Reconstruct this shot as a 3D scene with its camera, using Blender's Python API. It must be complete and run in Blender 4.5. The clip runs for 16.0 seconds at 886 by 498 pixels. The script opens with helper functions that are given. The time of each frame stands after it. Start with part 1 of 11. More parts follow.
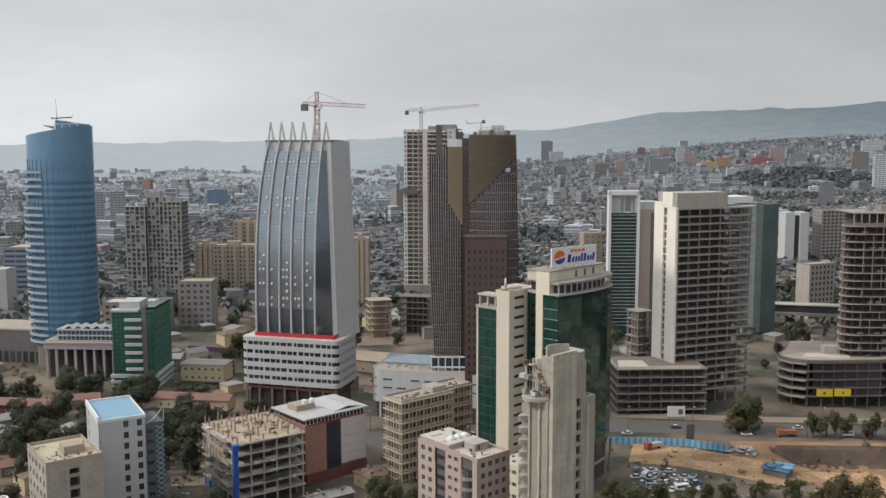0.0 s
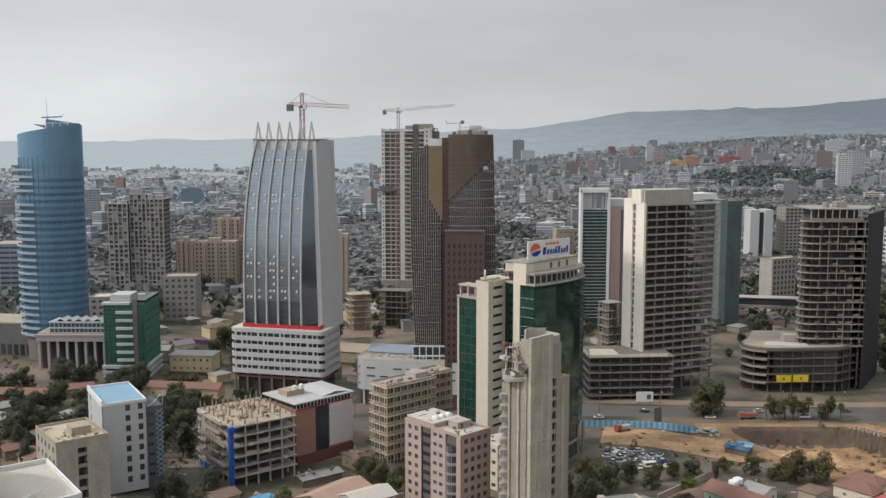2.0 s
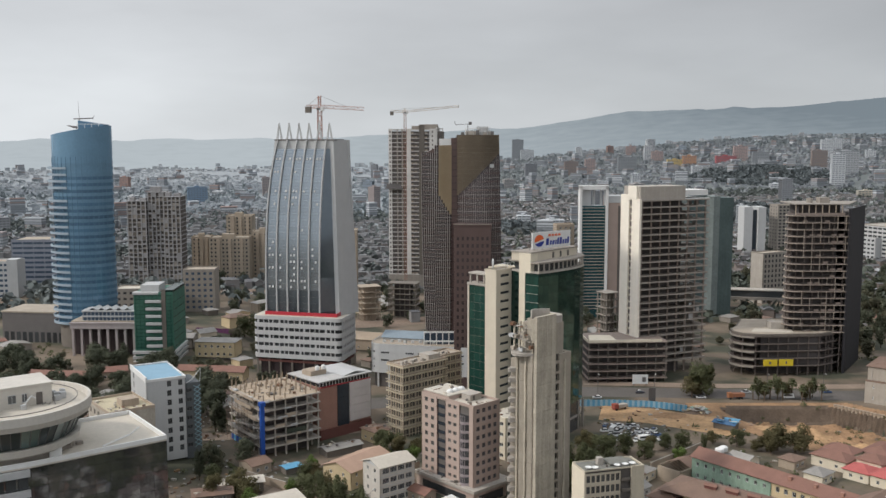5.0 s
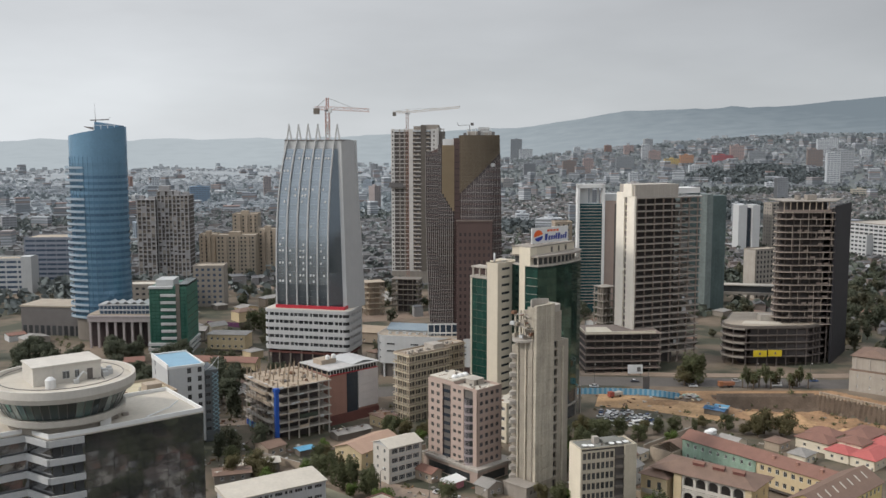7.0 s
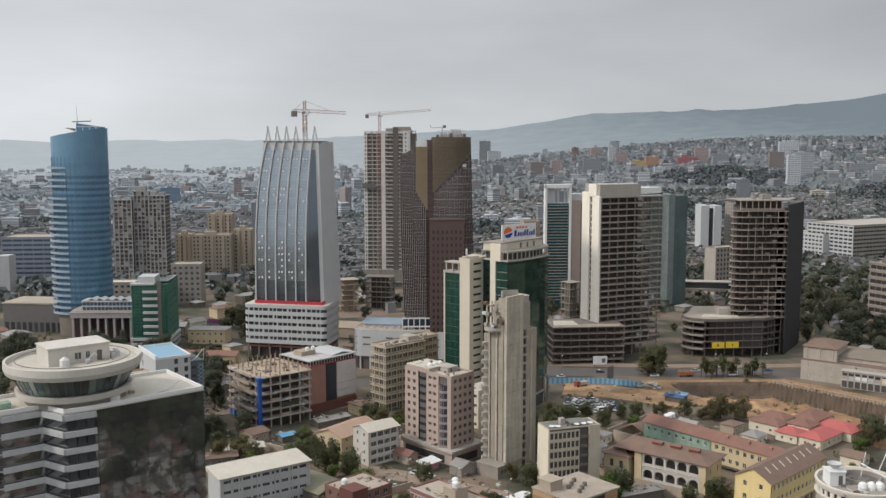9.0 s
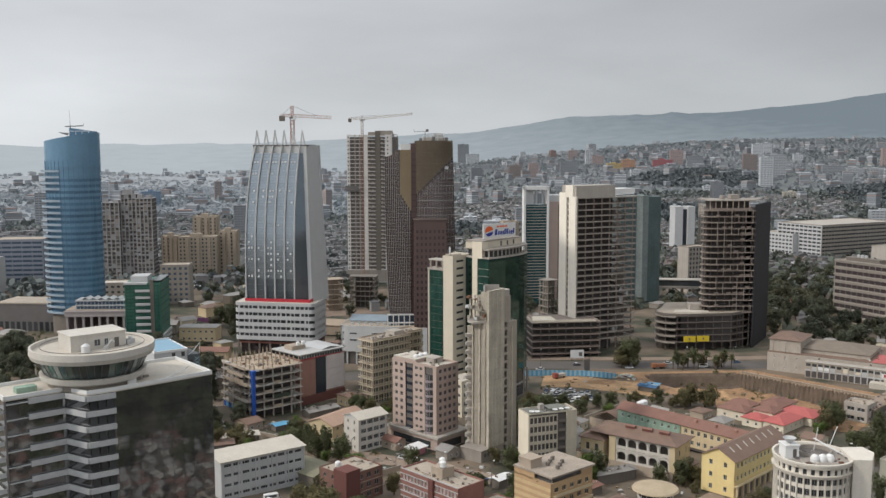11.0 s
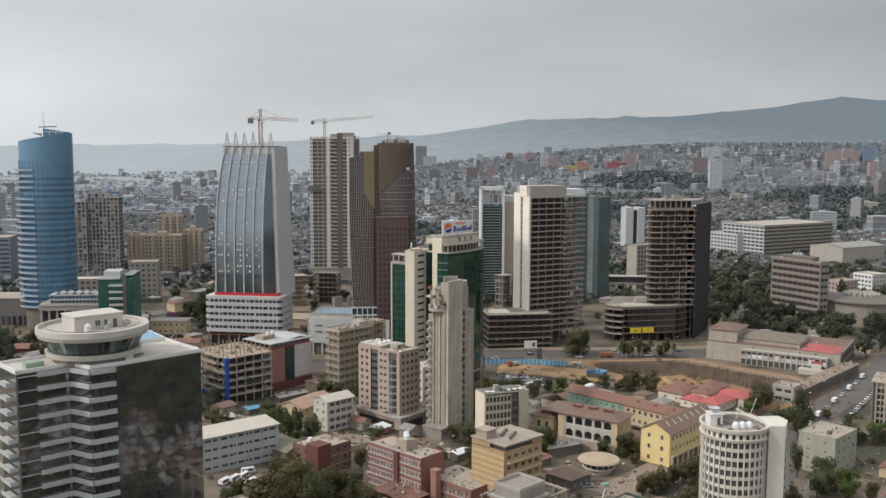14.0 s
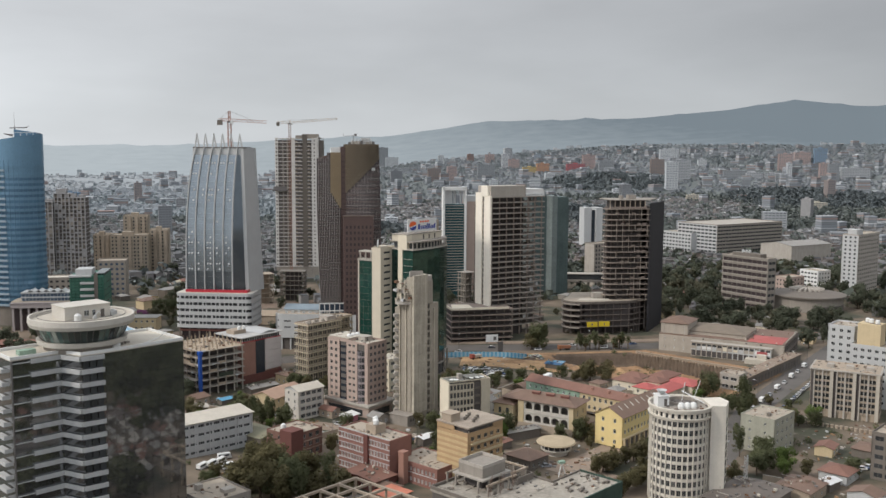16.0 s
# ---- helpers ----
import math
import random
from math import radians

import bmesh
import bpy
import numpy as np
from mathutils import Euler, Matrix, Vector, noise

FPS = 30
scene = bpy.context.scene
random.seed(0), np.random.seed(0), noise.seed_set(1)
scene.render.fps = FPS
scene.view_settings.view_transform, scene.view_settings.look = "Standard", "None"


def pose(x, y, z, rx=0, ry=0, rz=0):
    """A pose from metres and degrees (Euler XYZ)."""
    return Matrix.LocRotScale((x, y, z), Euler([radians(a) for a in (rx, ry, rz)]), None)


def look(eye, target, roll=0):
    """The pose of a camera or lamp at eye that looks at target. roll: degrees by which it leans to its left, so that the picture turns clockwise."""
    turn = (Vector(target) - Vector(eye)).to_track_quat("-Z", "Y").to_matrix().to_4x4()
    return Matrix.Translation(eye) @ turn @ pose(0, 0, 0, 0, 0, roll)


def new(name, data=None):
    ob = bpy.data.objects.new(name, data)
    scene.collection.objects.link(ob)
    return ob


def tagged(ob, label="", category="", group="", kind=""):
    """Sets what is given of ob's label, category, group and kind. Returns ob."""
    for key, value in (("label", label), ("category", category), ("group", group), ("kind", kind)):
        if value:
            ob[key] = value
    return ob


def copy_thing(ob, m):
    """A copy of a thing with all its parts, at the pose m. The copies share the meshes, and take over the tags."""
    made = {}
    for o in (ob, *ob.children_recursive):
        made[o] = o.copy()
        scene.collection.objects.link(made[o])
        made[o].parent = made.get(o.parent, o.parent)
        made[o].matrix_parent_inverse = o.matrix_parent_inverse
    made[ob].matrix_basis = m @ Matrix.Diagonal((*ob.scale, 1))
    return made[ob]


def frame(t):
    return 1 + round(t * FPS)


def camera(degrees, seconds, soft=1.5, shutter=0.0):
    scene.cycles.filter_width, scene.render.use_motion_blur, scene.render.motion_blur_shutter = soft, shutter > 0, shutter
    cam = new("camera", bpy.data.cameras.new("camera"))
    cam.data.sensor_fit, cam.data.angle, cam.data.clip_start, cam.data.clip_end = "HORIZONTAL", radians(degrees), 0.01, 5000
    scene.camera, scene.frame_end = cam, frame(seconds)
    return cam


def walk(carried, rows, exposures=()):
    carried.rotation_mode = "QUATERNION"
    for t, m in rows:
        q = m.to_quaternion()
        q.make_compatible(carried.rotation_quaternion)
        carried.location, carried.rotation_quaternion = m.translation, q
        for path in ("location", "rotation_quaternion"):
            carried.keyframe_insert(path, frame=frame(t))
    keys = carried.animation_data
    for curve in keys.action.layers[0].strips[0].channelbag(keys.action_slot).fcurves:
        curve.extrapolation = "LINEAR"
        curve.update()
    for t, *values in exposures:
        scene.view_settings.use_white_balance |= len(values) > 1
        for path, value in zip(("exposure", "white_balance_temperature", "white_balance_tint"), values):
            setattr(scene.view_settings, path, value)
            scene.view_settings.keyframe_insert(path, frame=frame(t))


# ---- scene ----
cam = camera(50.6, 16.0)
PATH = [
    (0, (0.009, 0.315, 114.539), (-0.05, 2.302, 114.318), -0.1),
    (0.5, (-0.809, -4.519, 114.635), (-0.843, -2.532, 114.414), -0),
    (1, (-1.542, -9.423, 114.611), (-1.545, -7.436, 114.390), -0),
    (1.5, (-2.695, -14.186, 114.669), (-2.694, -12.198, 114.447), -0),
    (2, (-3.505, -19.024, 114.783), (-3.503, -17.036, 114.559), -0),
    (2.5, (-4.555, -23.844, 114.854), (-4.552, -21.856, 114.630), -0),
    (3, (-5.292, -28.705, 114.932), (-5.29, -26.718, 114.705), -0),
    (3.5, (-6.152, -33.659, 114.961), (-6.148, -31.672, 114.734), -0),
    (4, (-7.001, -38.741, 114.855), (-6.997, -36.754, 114.630), -0),
    (6.3, (-10.004, -61.807, 115.053), (-9.998, -59.82, 114.828), -0.1),
    (6.5, (-10.252, -63.677, 115.091), (-10.246, -61.69, 114.865), -0.1),
    (7, (-10.731, -68.545, 115.150), (-10.723, -66.558, 114.924), -0.1),
    (7.5, (-11.29, -73.693, 115.086), (-11.265, -71.706, 114.859), -0.1),
    (8, (-11.916, -78.631, 115.020), (-11.875, -76.644, 114.795), -0),
    (8.5, (-12.598, -83.724, 115.021), (-12.54, -81.737, 114.798), -0),
    (9, (-13.421, -88.486, 114.937), (-13.346, -86.499, 114.715), 0),
    (11.3, (-17.023, -111.344, 114.990), (-16.895, -109.359, 114.775), 0),
    (11.5, (-17.124, -113.113, 115.036), (-16.991, -111.129, 114.820), 0.1),
    (12, (-17.758, -117.966, 115.039), (-17.612, -115.983, 114.823), 0.1),
    (12.5, (-18.486, -122.498, 114.968), (-18.328, -120.515, 114.753), 0.1),
    (13, (-19.381, -127.539, 114.996), (-19.212, -125.557, 114.782), 0.1),
    (13.5, (-20.176, -132.591, 115.043), (-19.994, -130.61, 114.830), 0.2),
    (14, (-20.939, -137.725, 114.991), (-20.727, -135.748, 114.780), 0.2),
    (14.5, (-21.886, -142.725, 115.017), (-21.635, -140.752, 114.807), 0.2),
    (15, (-22.825, -147.703, 115.050), (-22.538, -145.735, 114.842), 0.2),
    (15.5, (-23.89, -152.575, 115.051), (-23.597, -150.607, 114.843), 0.3),
    (16, (-24.958, -157.532, 114.967), (-24.664, -155.565, 114.759), 0.3),
]
walk(cam, [(t, look(eye, target, roll)) for t, eye, target, roll in PATH])

# ---------------------------------------------------------------- light
SUN_AZ, SUN_EL = radians(-104.0), radians(40.0)      # from +y, clockwise is positive
world = bpy.data.worlds.new("sky")
scene.world = world
world.use_nodes = True
wn, wl = world.node_tree.nodes, world.node_tree.links
wn.clear()
w_out = wn.new("ShaderNodeOutputWorld")
w_bg = wn.new("ShaderNodeBackground")
w_sky = wn.new("ShaderNodeTexSky")
w_sky.sky_type, w_sky.sun_disc = "NISHITA", False
w_sky.sun_elevation, w_sky.sun_rotation = SUN_EL, SUN_AZ
w_sky.dust_density, w_sky.altitude = 4.0, 2300.0
w_dim = wn.new("ShaderNodeVectorMath")
w_dim.operation = "SCALE"
w_dim.inputs["Scale"].default_value = 0.08
w_tc = wn.new("ShaderNodeTexCoord")
w_sep = wn.new("ShaderNodeSeparateXYZ")
w_ramp = wn.new("ShaderNodeValToRGB")
w_el = w_ramp.color_ramp.elements
w_el[0].position, w_el[0].color = 0.0, (0.555, 0.58, 0.605, 1)
w_el[1].position, w_el[1].color = 1.0, (0.98, 1.02, 1.09, 1)
for at, col in ((0.06, (0.55, 0.57, 0.59)), (0.13, (0.515, 0.53, 0.548)), (0.22, (0.55, 0.565, 0.585)), (0.4, (0.88, 0.915, 0.96))):
    e = w_el.new(at)
    e.color = (*col, 1)
w_map = wn.new("ShaderNodeMapping")
w_map.inputs["Scale"].default_value = (1.0, 1.0, 3.6)
w_noise = wn.new("ShaderNodeTexNoise")
w_noise.inputs["Scale"].default_value, w_noise.inputs["Detail"].default_value = 2.6, 5.0
w_mr = wn.new("ShaderNodeMapRange")
w_mr.inputs["From Min"].default_value, w_mr.inputs["From Max"].default_value = 0.3, 0.72
w_mr.inputs["To Min"].default_value, w_mr.inputs["To Max"].default_value = 0.92, 1.17
w_cl = wn.new("ShaderNodeVectorMath")
w_cl.operation = "SCALE"
w_mix = wn.new("ShaderNodeMix")
w_mix.data_type = "RGBA"
w_mix.inputs["Factor"].default_value = 0.93
wl.new(w_sky.outputs[0], w_dim.inputs[0])
wl.new(w_tc.outputs["Generated"], w_sep.inputs[0])
wl.new(w_sep.outputs["Z"], w_ramp.inputs[0])
wl.new(w_tc.outputs["Generated"], w_map.inputs[0])
wl.new(w_map.outputs[0], w_noise.inputs[0])
wl.new(w_noise.outputs["Fac"], w_mr.inputs[0])
wl.new(w_ramp.outputs[0], w_cl.inputs[0])
w_side = wn.new("ShaderNodeMath")           # the veiled sun brightens the western sky
w_side.operation = "MULTIPLY_ADD"
wl.new(w_sep.outputs["X"], w_side.inputs[0])
w_side.inputs[1].default_value, w_side.inputs[2].default_value = -0.50, 1.055
w_both = wn.new("ShaderNodeMath")
w_both.operation = "MULTIPLY"
wl.new(w_mr.outputs[0], w_both.inputs[0])
wl.new(w_side.outputs[0], w_both.inputs[1])
wl.new(w_both.outputs[0], w_cl.inputs["Scale"])
wl.new(w_dim.outputs[0], w_mix.inputs["A"])
wl.new(w_cl.outputs[0], w_mix.inputs["B"])
wl.new(w_mix.outputs["Result"], w_bg.inputs[0])
wl.new(w_bg.outputs[0], w_out.inputs[0])
w_bg.inputs["Strength"].default_value = 1.0

sun_data = bpy.data.lights.new("sun", "SUN")
sun_data.energy, sun_data.angle, sun_data.color = 2.0, radians(5.0), (1.0, 0.93, 0.85)
sun = new("sun", sun_data)
sun.matrix_world = look((math.sin(SUN_AZ) * math.cos(SUN_EL) * 300, math.cos(SUN_AZ) * math.cos(SUN_EL) * 300, math.sin(SUN_EL) * 300), (0, 0, 0))
scene.view_settings.exposure = 0.0


# ---------------------------------------------------------------- materials
def surf(name, rgb, rough=0.85, var=0.14, size=4.0, streak=0.0, metal=0.0, spec=0.3, rnd=0.05, island=0.0, bump=0.0, thin=0.0):
    """A weathered surface: two scales of mottling, rain streaks, and a shade of its own for each piece."""
    m = bpy.data.materials.new(name)
    m.use_nodes = True
    n, l = m.node_tree.nodes, m.node_tree.links
    b = n["Principled BSDF"]
    b.inputs["Roughness"].default_value, b.inputs["Metallic"].default_value = rough, metal
    b.inputs["Specular IOR Level"].default_value = spec
    geo = n.new("ShaderNodeNewGeometry")

    def mottled(scale, detail, squash=None):
        t = n.new("ShaderNodeTexNoise")
        t.inputs["Scale"].default_value, t.inputs["Detail"].default_value = scale, detail
        if squash:
            mp = n.new("ShaderNodeMapping")
            mp.inputs["Scale"].default_value = squash
            l.new(geo.outputs["Position"], mp.inputs[0])
            l.new(mp.outputs[0], t.inputs[0])
        else:
            l.new(geo.outputs["Position"], t.inputs[0])
        return t.outputs["Fac"]

    def madd(a, k, c):
        t = n.new("ShaderNodeMath")
        t.operation = "MULTIPLY_ADD"
        l.new(a, t.inputs[0])
        t.inputs[1].default_value = k
        if isinstance(c, float):
            t.inputs[2].default_value = c
        else:
            l.new(c, t.inputs[2])
        return t.outputs[0]

    v = madd(mottled(1.0 / size, 4.0), 2.2 * var, 1.0 - 1.1 * var - 0.95 * var - 0.5 * rnd - 0.5 * island - 0.9 * streak)
    fine = mottled(7.0 / size, 3.0)
    v = madd(fine, 1.9 * var, v)
    if streak:
        v = madd(mottled(0.9, 3.0, (1, 1, 0.05)), 1.8 * streak, v)
    if rnd:
        v = madd(n.new("ShaderNodeObjectInfo").outputs["Random"], rnd, v)
    if island:
        v = madd(geo.outputs["Random Per Island"], island, v)
    hsv = n.new("ShaderNodeHueSaturation")
    hsv.inputs["Color"].default_value = (*rgb, 1)
    l.new(v, hsv.inputs["Value"])
    l.new(hsv.outputs[0], b.inputs["Base Color"])
    if bump:
        bp = n.new("ShaderNodeBump")
        bp.inputs["Strength"].default_value, bp.inputs["Distance"].default_value = bump, 0.1
        l.new(fine, bp.inputs["Height"])
        l.new(bp.outputs[0], b.inputs["Normal"])
    if thin:
        tr, mix = n.new("ShaderNodeBsdfTranslucent"), n.new("ShaderNodeMixShader")
        mix.inputs[0].default_value = thin
        l.new(hsv.outputs[0], tr.inputs[0])
        l.new(b.outputs[0], mix.inputs[1])
        l.new(tr.outputs[0], mix.inputs[2])
        l.new(mix.outputs[0], n["Material Output"].inputs[0])
    return m


def palette(name, colours, rough=0.85, island=True, metal=0.0):
    """Many colours over many pieces: one for each island or object."""
    m = surf(name, colours[0], rough=rough, var=0.12, size=5.0, metal=metal, spec=0.3 + metal)
    n, l = m.node_tree.nodes, m.node_tree.links
    hsv = [k for k in n if k.type == "HUE_SAT"][0]
    ramp = n.new("ShaderNodeValToRGB")
    ramp.color_ramp.interpolation = "CONSTANT"
    el = ramp.color_ramp.elements
    el[0].color, el[0].position = (*colours[0], 1), 0.0
    el[1].color, el[1].position = (*colours[-1], 1), 1.0 - 1.0 / len(colours)
    for i, c in enumerate(colours[1:-1]):
        e = el.new((i + 1) / len(colours))
        e.color = (*c, 1)
    src = n.new("ShaderNodeNewGeometry").outputs["Random Per Island"] if island else n.new("ShaderNodeObjectInfo").outputs["Random"]
    l.new(src, ramp.inputs[0])
    l.new(ramp.outputs[0], hsv.inputs["Color"])
    return m


def glass(name, rgb, rough=0.12, var=0.25, metal=0.35, size=9.0, rnd=0.25, spec=0.6, bump=0.0):
    return surf(name, rgb, rough=rough, var=var, size=size, metal=metal, spec=spec, rnd=rnd, bump=bump)


CONC = surf("concrete", (0.28, 0.252, 0.22), streak=0.2, bump=0.3)
CONC_D = surf("dark concrete", (0.165, 0.145, 0.125), streak=0.12, bump=0.3)
CONC_L = surf("pale concrete", (0.38, 0.348, 0.307), streak=0.18)
CONC_T = surf("tan concrete", (0.36, 0.297, 0.232), streak=0.12)
CONC_RED = surf("bare brown concrete", (0.255, 0.205, 0.175), streak=0.1)
WHITE = surf("white paint", (0.68, 0.68, 0.665), var=0.07, streak=0.05, rough=0.6)
OFFWH = surf("grey white paint", (0.46, 0.465, 0.462), var=0.07, streak=0.06, rough=0.6)
CREAM = surf("cream paint", (0.66, 0.595, 0.475), var=0.08, streak=0.06)
BEIGE = surf("beige stone cladding", (0.575, 0.515, 0.415), var=0.08, streak=0.05)
PINK = surf("pinkish stone cladding", (0.41, 0.32, 0.275), var=0.08, streak=0.07)
SALMON = surf("salmon render", (0.32, 0.18, 0.14), var=0.1, streak=0.07)
YELLOW = surf("yellow paint", (0.68, 0.54, 0.26), var=0.08, streak=0.06)
YEL_P = surf("pale yellow render", (0.53, 0.43, 0.275), var=0.1, streak=0.1)
OCHRE = surf("ochre paint", (0.42, 0.285, 0.16), var=0.08, streak=0.04)
GREENP = surf("peeling pale green paint", (0.25, 0.345, 0.275), var=0.3, size=2.5, streak=0.22)
REDBR = surf("red brick", (0.25, 0.128, 0.105), var=0.16, size=2.0)
MAROON = surf("maroon render", (0.145, 0.062, 0.052), var=0.1)
REDP = surf("red metal sheet", (0.42, 0.035, 0.05), rough=0.5)
BLUEP = surf("blue chute plastic", (0.02, 0.08, 0.34), rough=0.5)
BLUESH = surf("blue corrugated sheet", (0.12, 0.33, 0.50), rough=0.5)
YELSIGN = surf("yellow sheet", (0.58, 0.44, 0.03), rough=0.5)
ROOFC = surf("flat roof screed", (0.36, 0.31, 0.25), var=0.22, size=6.0)
ROOFW = surf("pale roof membrane", (0.49, 0.45, 0.385), var=0.14, size=6.0)
ROOFBL = surf("blue roof sheet", (0.20, 0.345, 0.45), rough=0.5, var=0.12)
TIN = surf("grey tin roof", (0.27, 0.255, 0.235), rough=0.55, var=0.25, size=3.0, rnd=0.2)
TINRED = surf("faded red tin roof", (0.205, 0.108, 0.082), rough=0.65, var=0.18, size=3.0)
TINBR = surf("brown tin roof", (0.185, 0.122, 0.092), rough=0.65, var=0.2, size=3.0)
TINRED2 = surf("bright red tin roof", (0.40, 0.105, 0.095), rough=0.6, var=0.15, size=3.0)
METAL = surf("dark steel", (0.16, 0.15, 0.145), rough=0.5, metal=0.3)
STEELW = surf("white steel", (0.62, 0.62, 0.61), rough=0.5)
CRANE1 = surf("faded red crane paint", (0.42, 0.25, 0.21), rough=0.6)
CRANE2 = surf("buff crane paint", (0.50, 0.42, 0.34), rough=0.6)
RUST = surf("rusty steel", (0.17, 0.095, 0.06), rough=0.9)
ASPH = surf("asphalt", (0.125, 0.114, 0.105), var=0.2, size=9.0)
PAVE = surf("dusty paving", (0.268, 0.208, 0.162), var=0.26, size=7.0)
EARTH = surf("brown excavated earth", (0.285, 0.175, 0.097), var=0.5, size=7.0, bump=0.8)
DUST = surf("bare dusty ground", (0.21, 0.157, 0.12), var=0.35, size=14.0)
BARK = surf("bark", (0.12, 0.09, 0.065))
LEAF = surf("dark foliage", (0.125, 0.134, 0.074), rough=0.8, var=0.3, size=2.5, rnd=0.35, island=0.18, spec=0.05, thin=0.4)
LEAF2 = surf("dusty olive foliage", (0.148, 0.132, 0.072), rough=0.8, var=0.3, size=2.5, rnd=0.35, island=0.18, spec=0.05, thin=0.4)
LEAF3 = surf("fresh green foliage", (0.125, 0.172, 0.055), rough=0.8, var=0.3, size=2.5, rnd=0.35, island=0.18, spec=0.05, thin=0.4)
PANE = glass("window pane", (0.075, 0.08, 0.085), rough=0.15, rnd=0.6)
PANE_B = glass("bluish pane", (0.10, 0.14, 0.20), rough=0.12, rnd=0.5)
# Near-black colours that stand in for shade inside rooms and open floors.
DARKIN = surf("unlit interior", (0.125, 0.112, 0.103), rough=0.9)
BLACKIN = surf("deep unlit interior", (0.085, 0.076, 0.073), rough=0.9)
BLUEGL = glass("blue glass", (0.14, 0.26, 0.37), rough=0.22, metal=0.3, var=0.12, rnd=0.12)
BLUEGL_D = glass("dark blue glass", (0.08, 0.165, 0.255), rough=0.18, metal=0.3, var=0.2, rnd=0.3)
GREENGL = glass("green glass", (0.025, 0.078, 0.061), rough=0.1, metal=0.4, var=0.35, rnd=0.35)
GREENGL_D = glass("dark green glass", (0.014, 0.045, 0.038), rough=0.1, metal=0.4, var=0.3, rnd=0.3)
BLACKGL = glass("black glass", (0.30, 0.305, 0.31), rough=0.04, metal=0.88, var=0.1, rnd=0.06, spec=0.8, bump=0.04)
ARCHGL = glass("blue grey glass", (0.33, 0.375, 0.415), rough=0.16, metal=0.8, var=0.08, rnd=0.1)
BROWNGL = glass("brown glass", (0.075, 0.06, 0.062), rough=0.15, metal=0.3, var=0.3, rnd=0.3)
GOLD = surf("bronze mesh cladding", (0.15, 0.12, 0.088), rough=0.45, metal=0.35, var=0.12)
GOLD_L = surf("pale bronze fin", (0.33, 0.255, 0.165), rough=0.45, metal=0.3, var=0.1)
BROWNP = surf("red brown panel", (0.105, 0.07, 0.063), rough=0.6, var=0.12)
BROWNM = surf("grey brown mullion", (0.40, 0.365, 0.345), rough=0.5, var=0.1)
TEALGL = glass("teal glass", (0.035, 0.10, 0.115), rough=0.15, metal=0.3, var=0.25, rnd=0.3)
CARW = palette("car paint", [(0.7, 0.7, 0.7), (0.6, 0.6, 0.6), (0.05, 0.05, 0.06), (0.72, 0.72, 0.7), (0.66, 0.66, 0.65), (0.3, 0.31, 0.33), (0.7, 0.69, 0.66), (0.5, 0.5, 0.5), (0.45, 0.46, 0.47), (0.06, 0.1, 0.2)], rough=0.3, island=False)
TYRE = surf("tyre rubber", (0.03, 0.03, 0.03), rough=0.9)


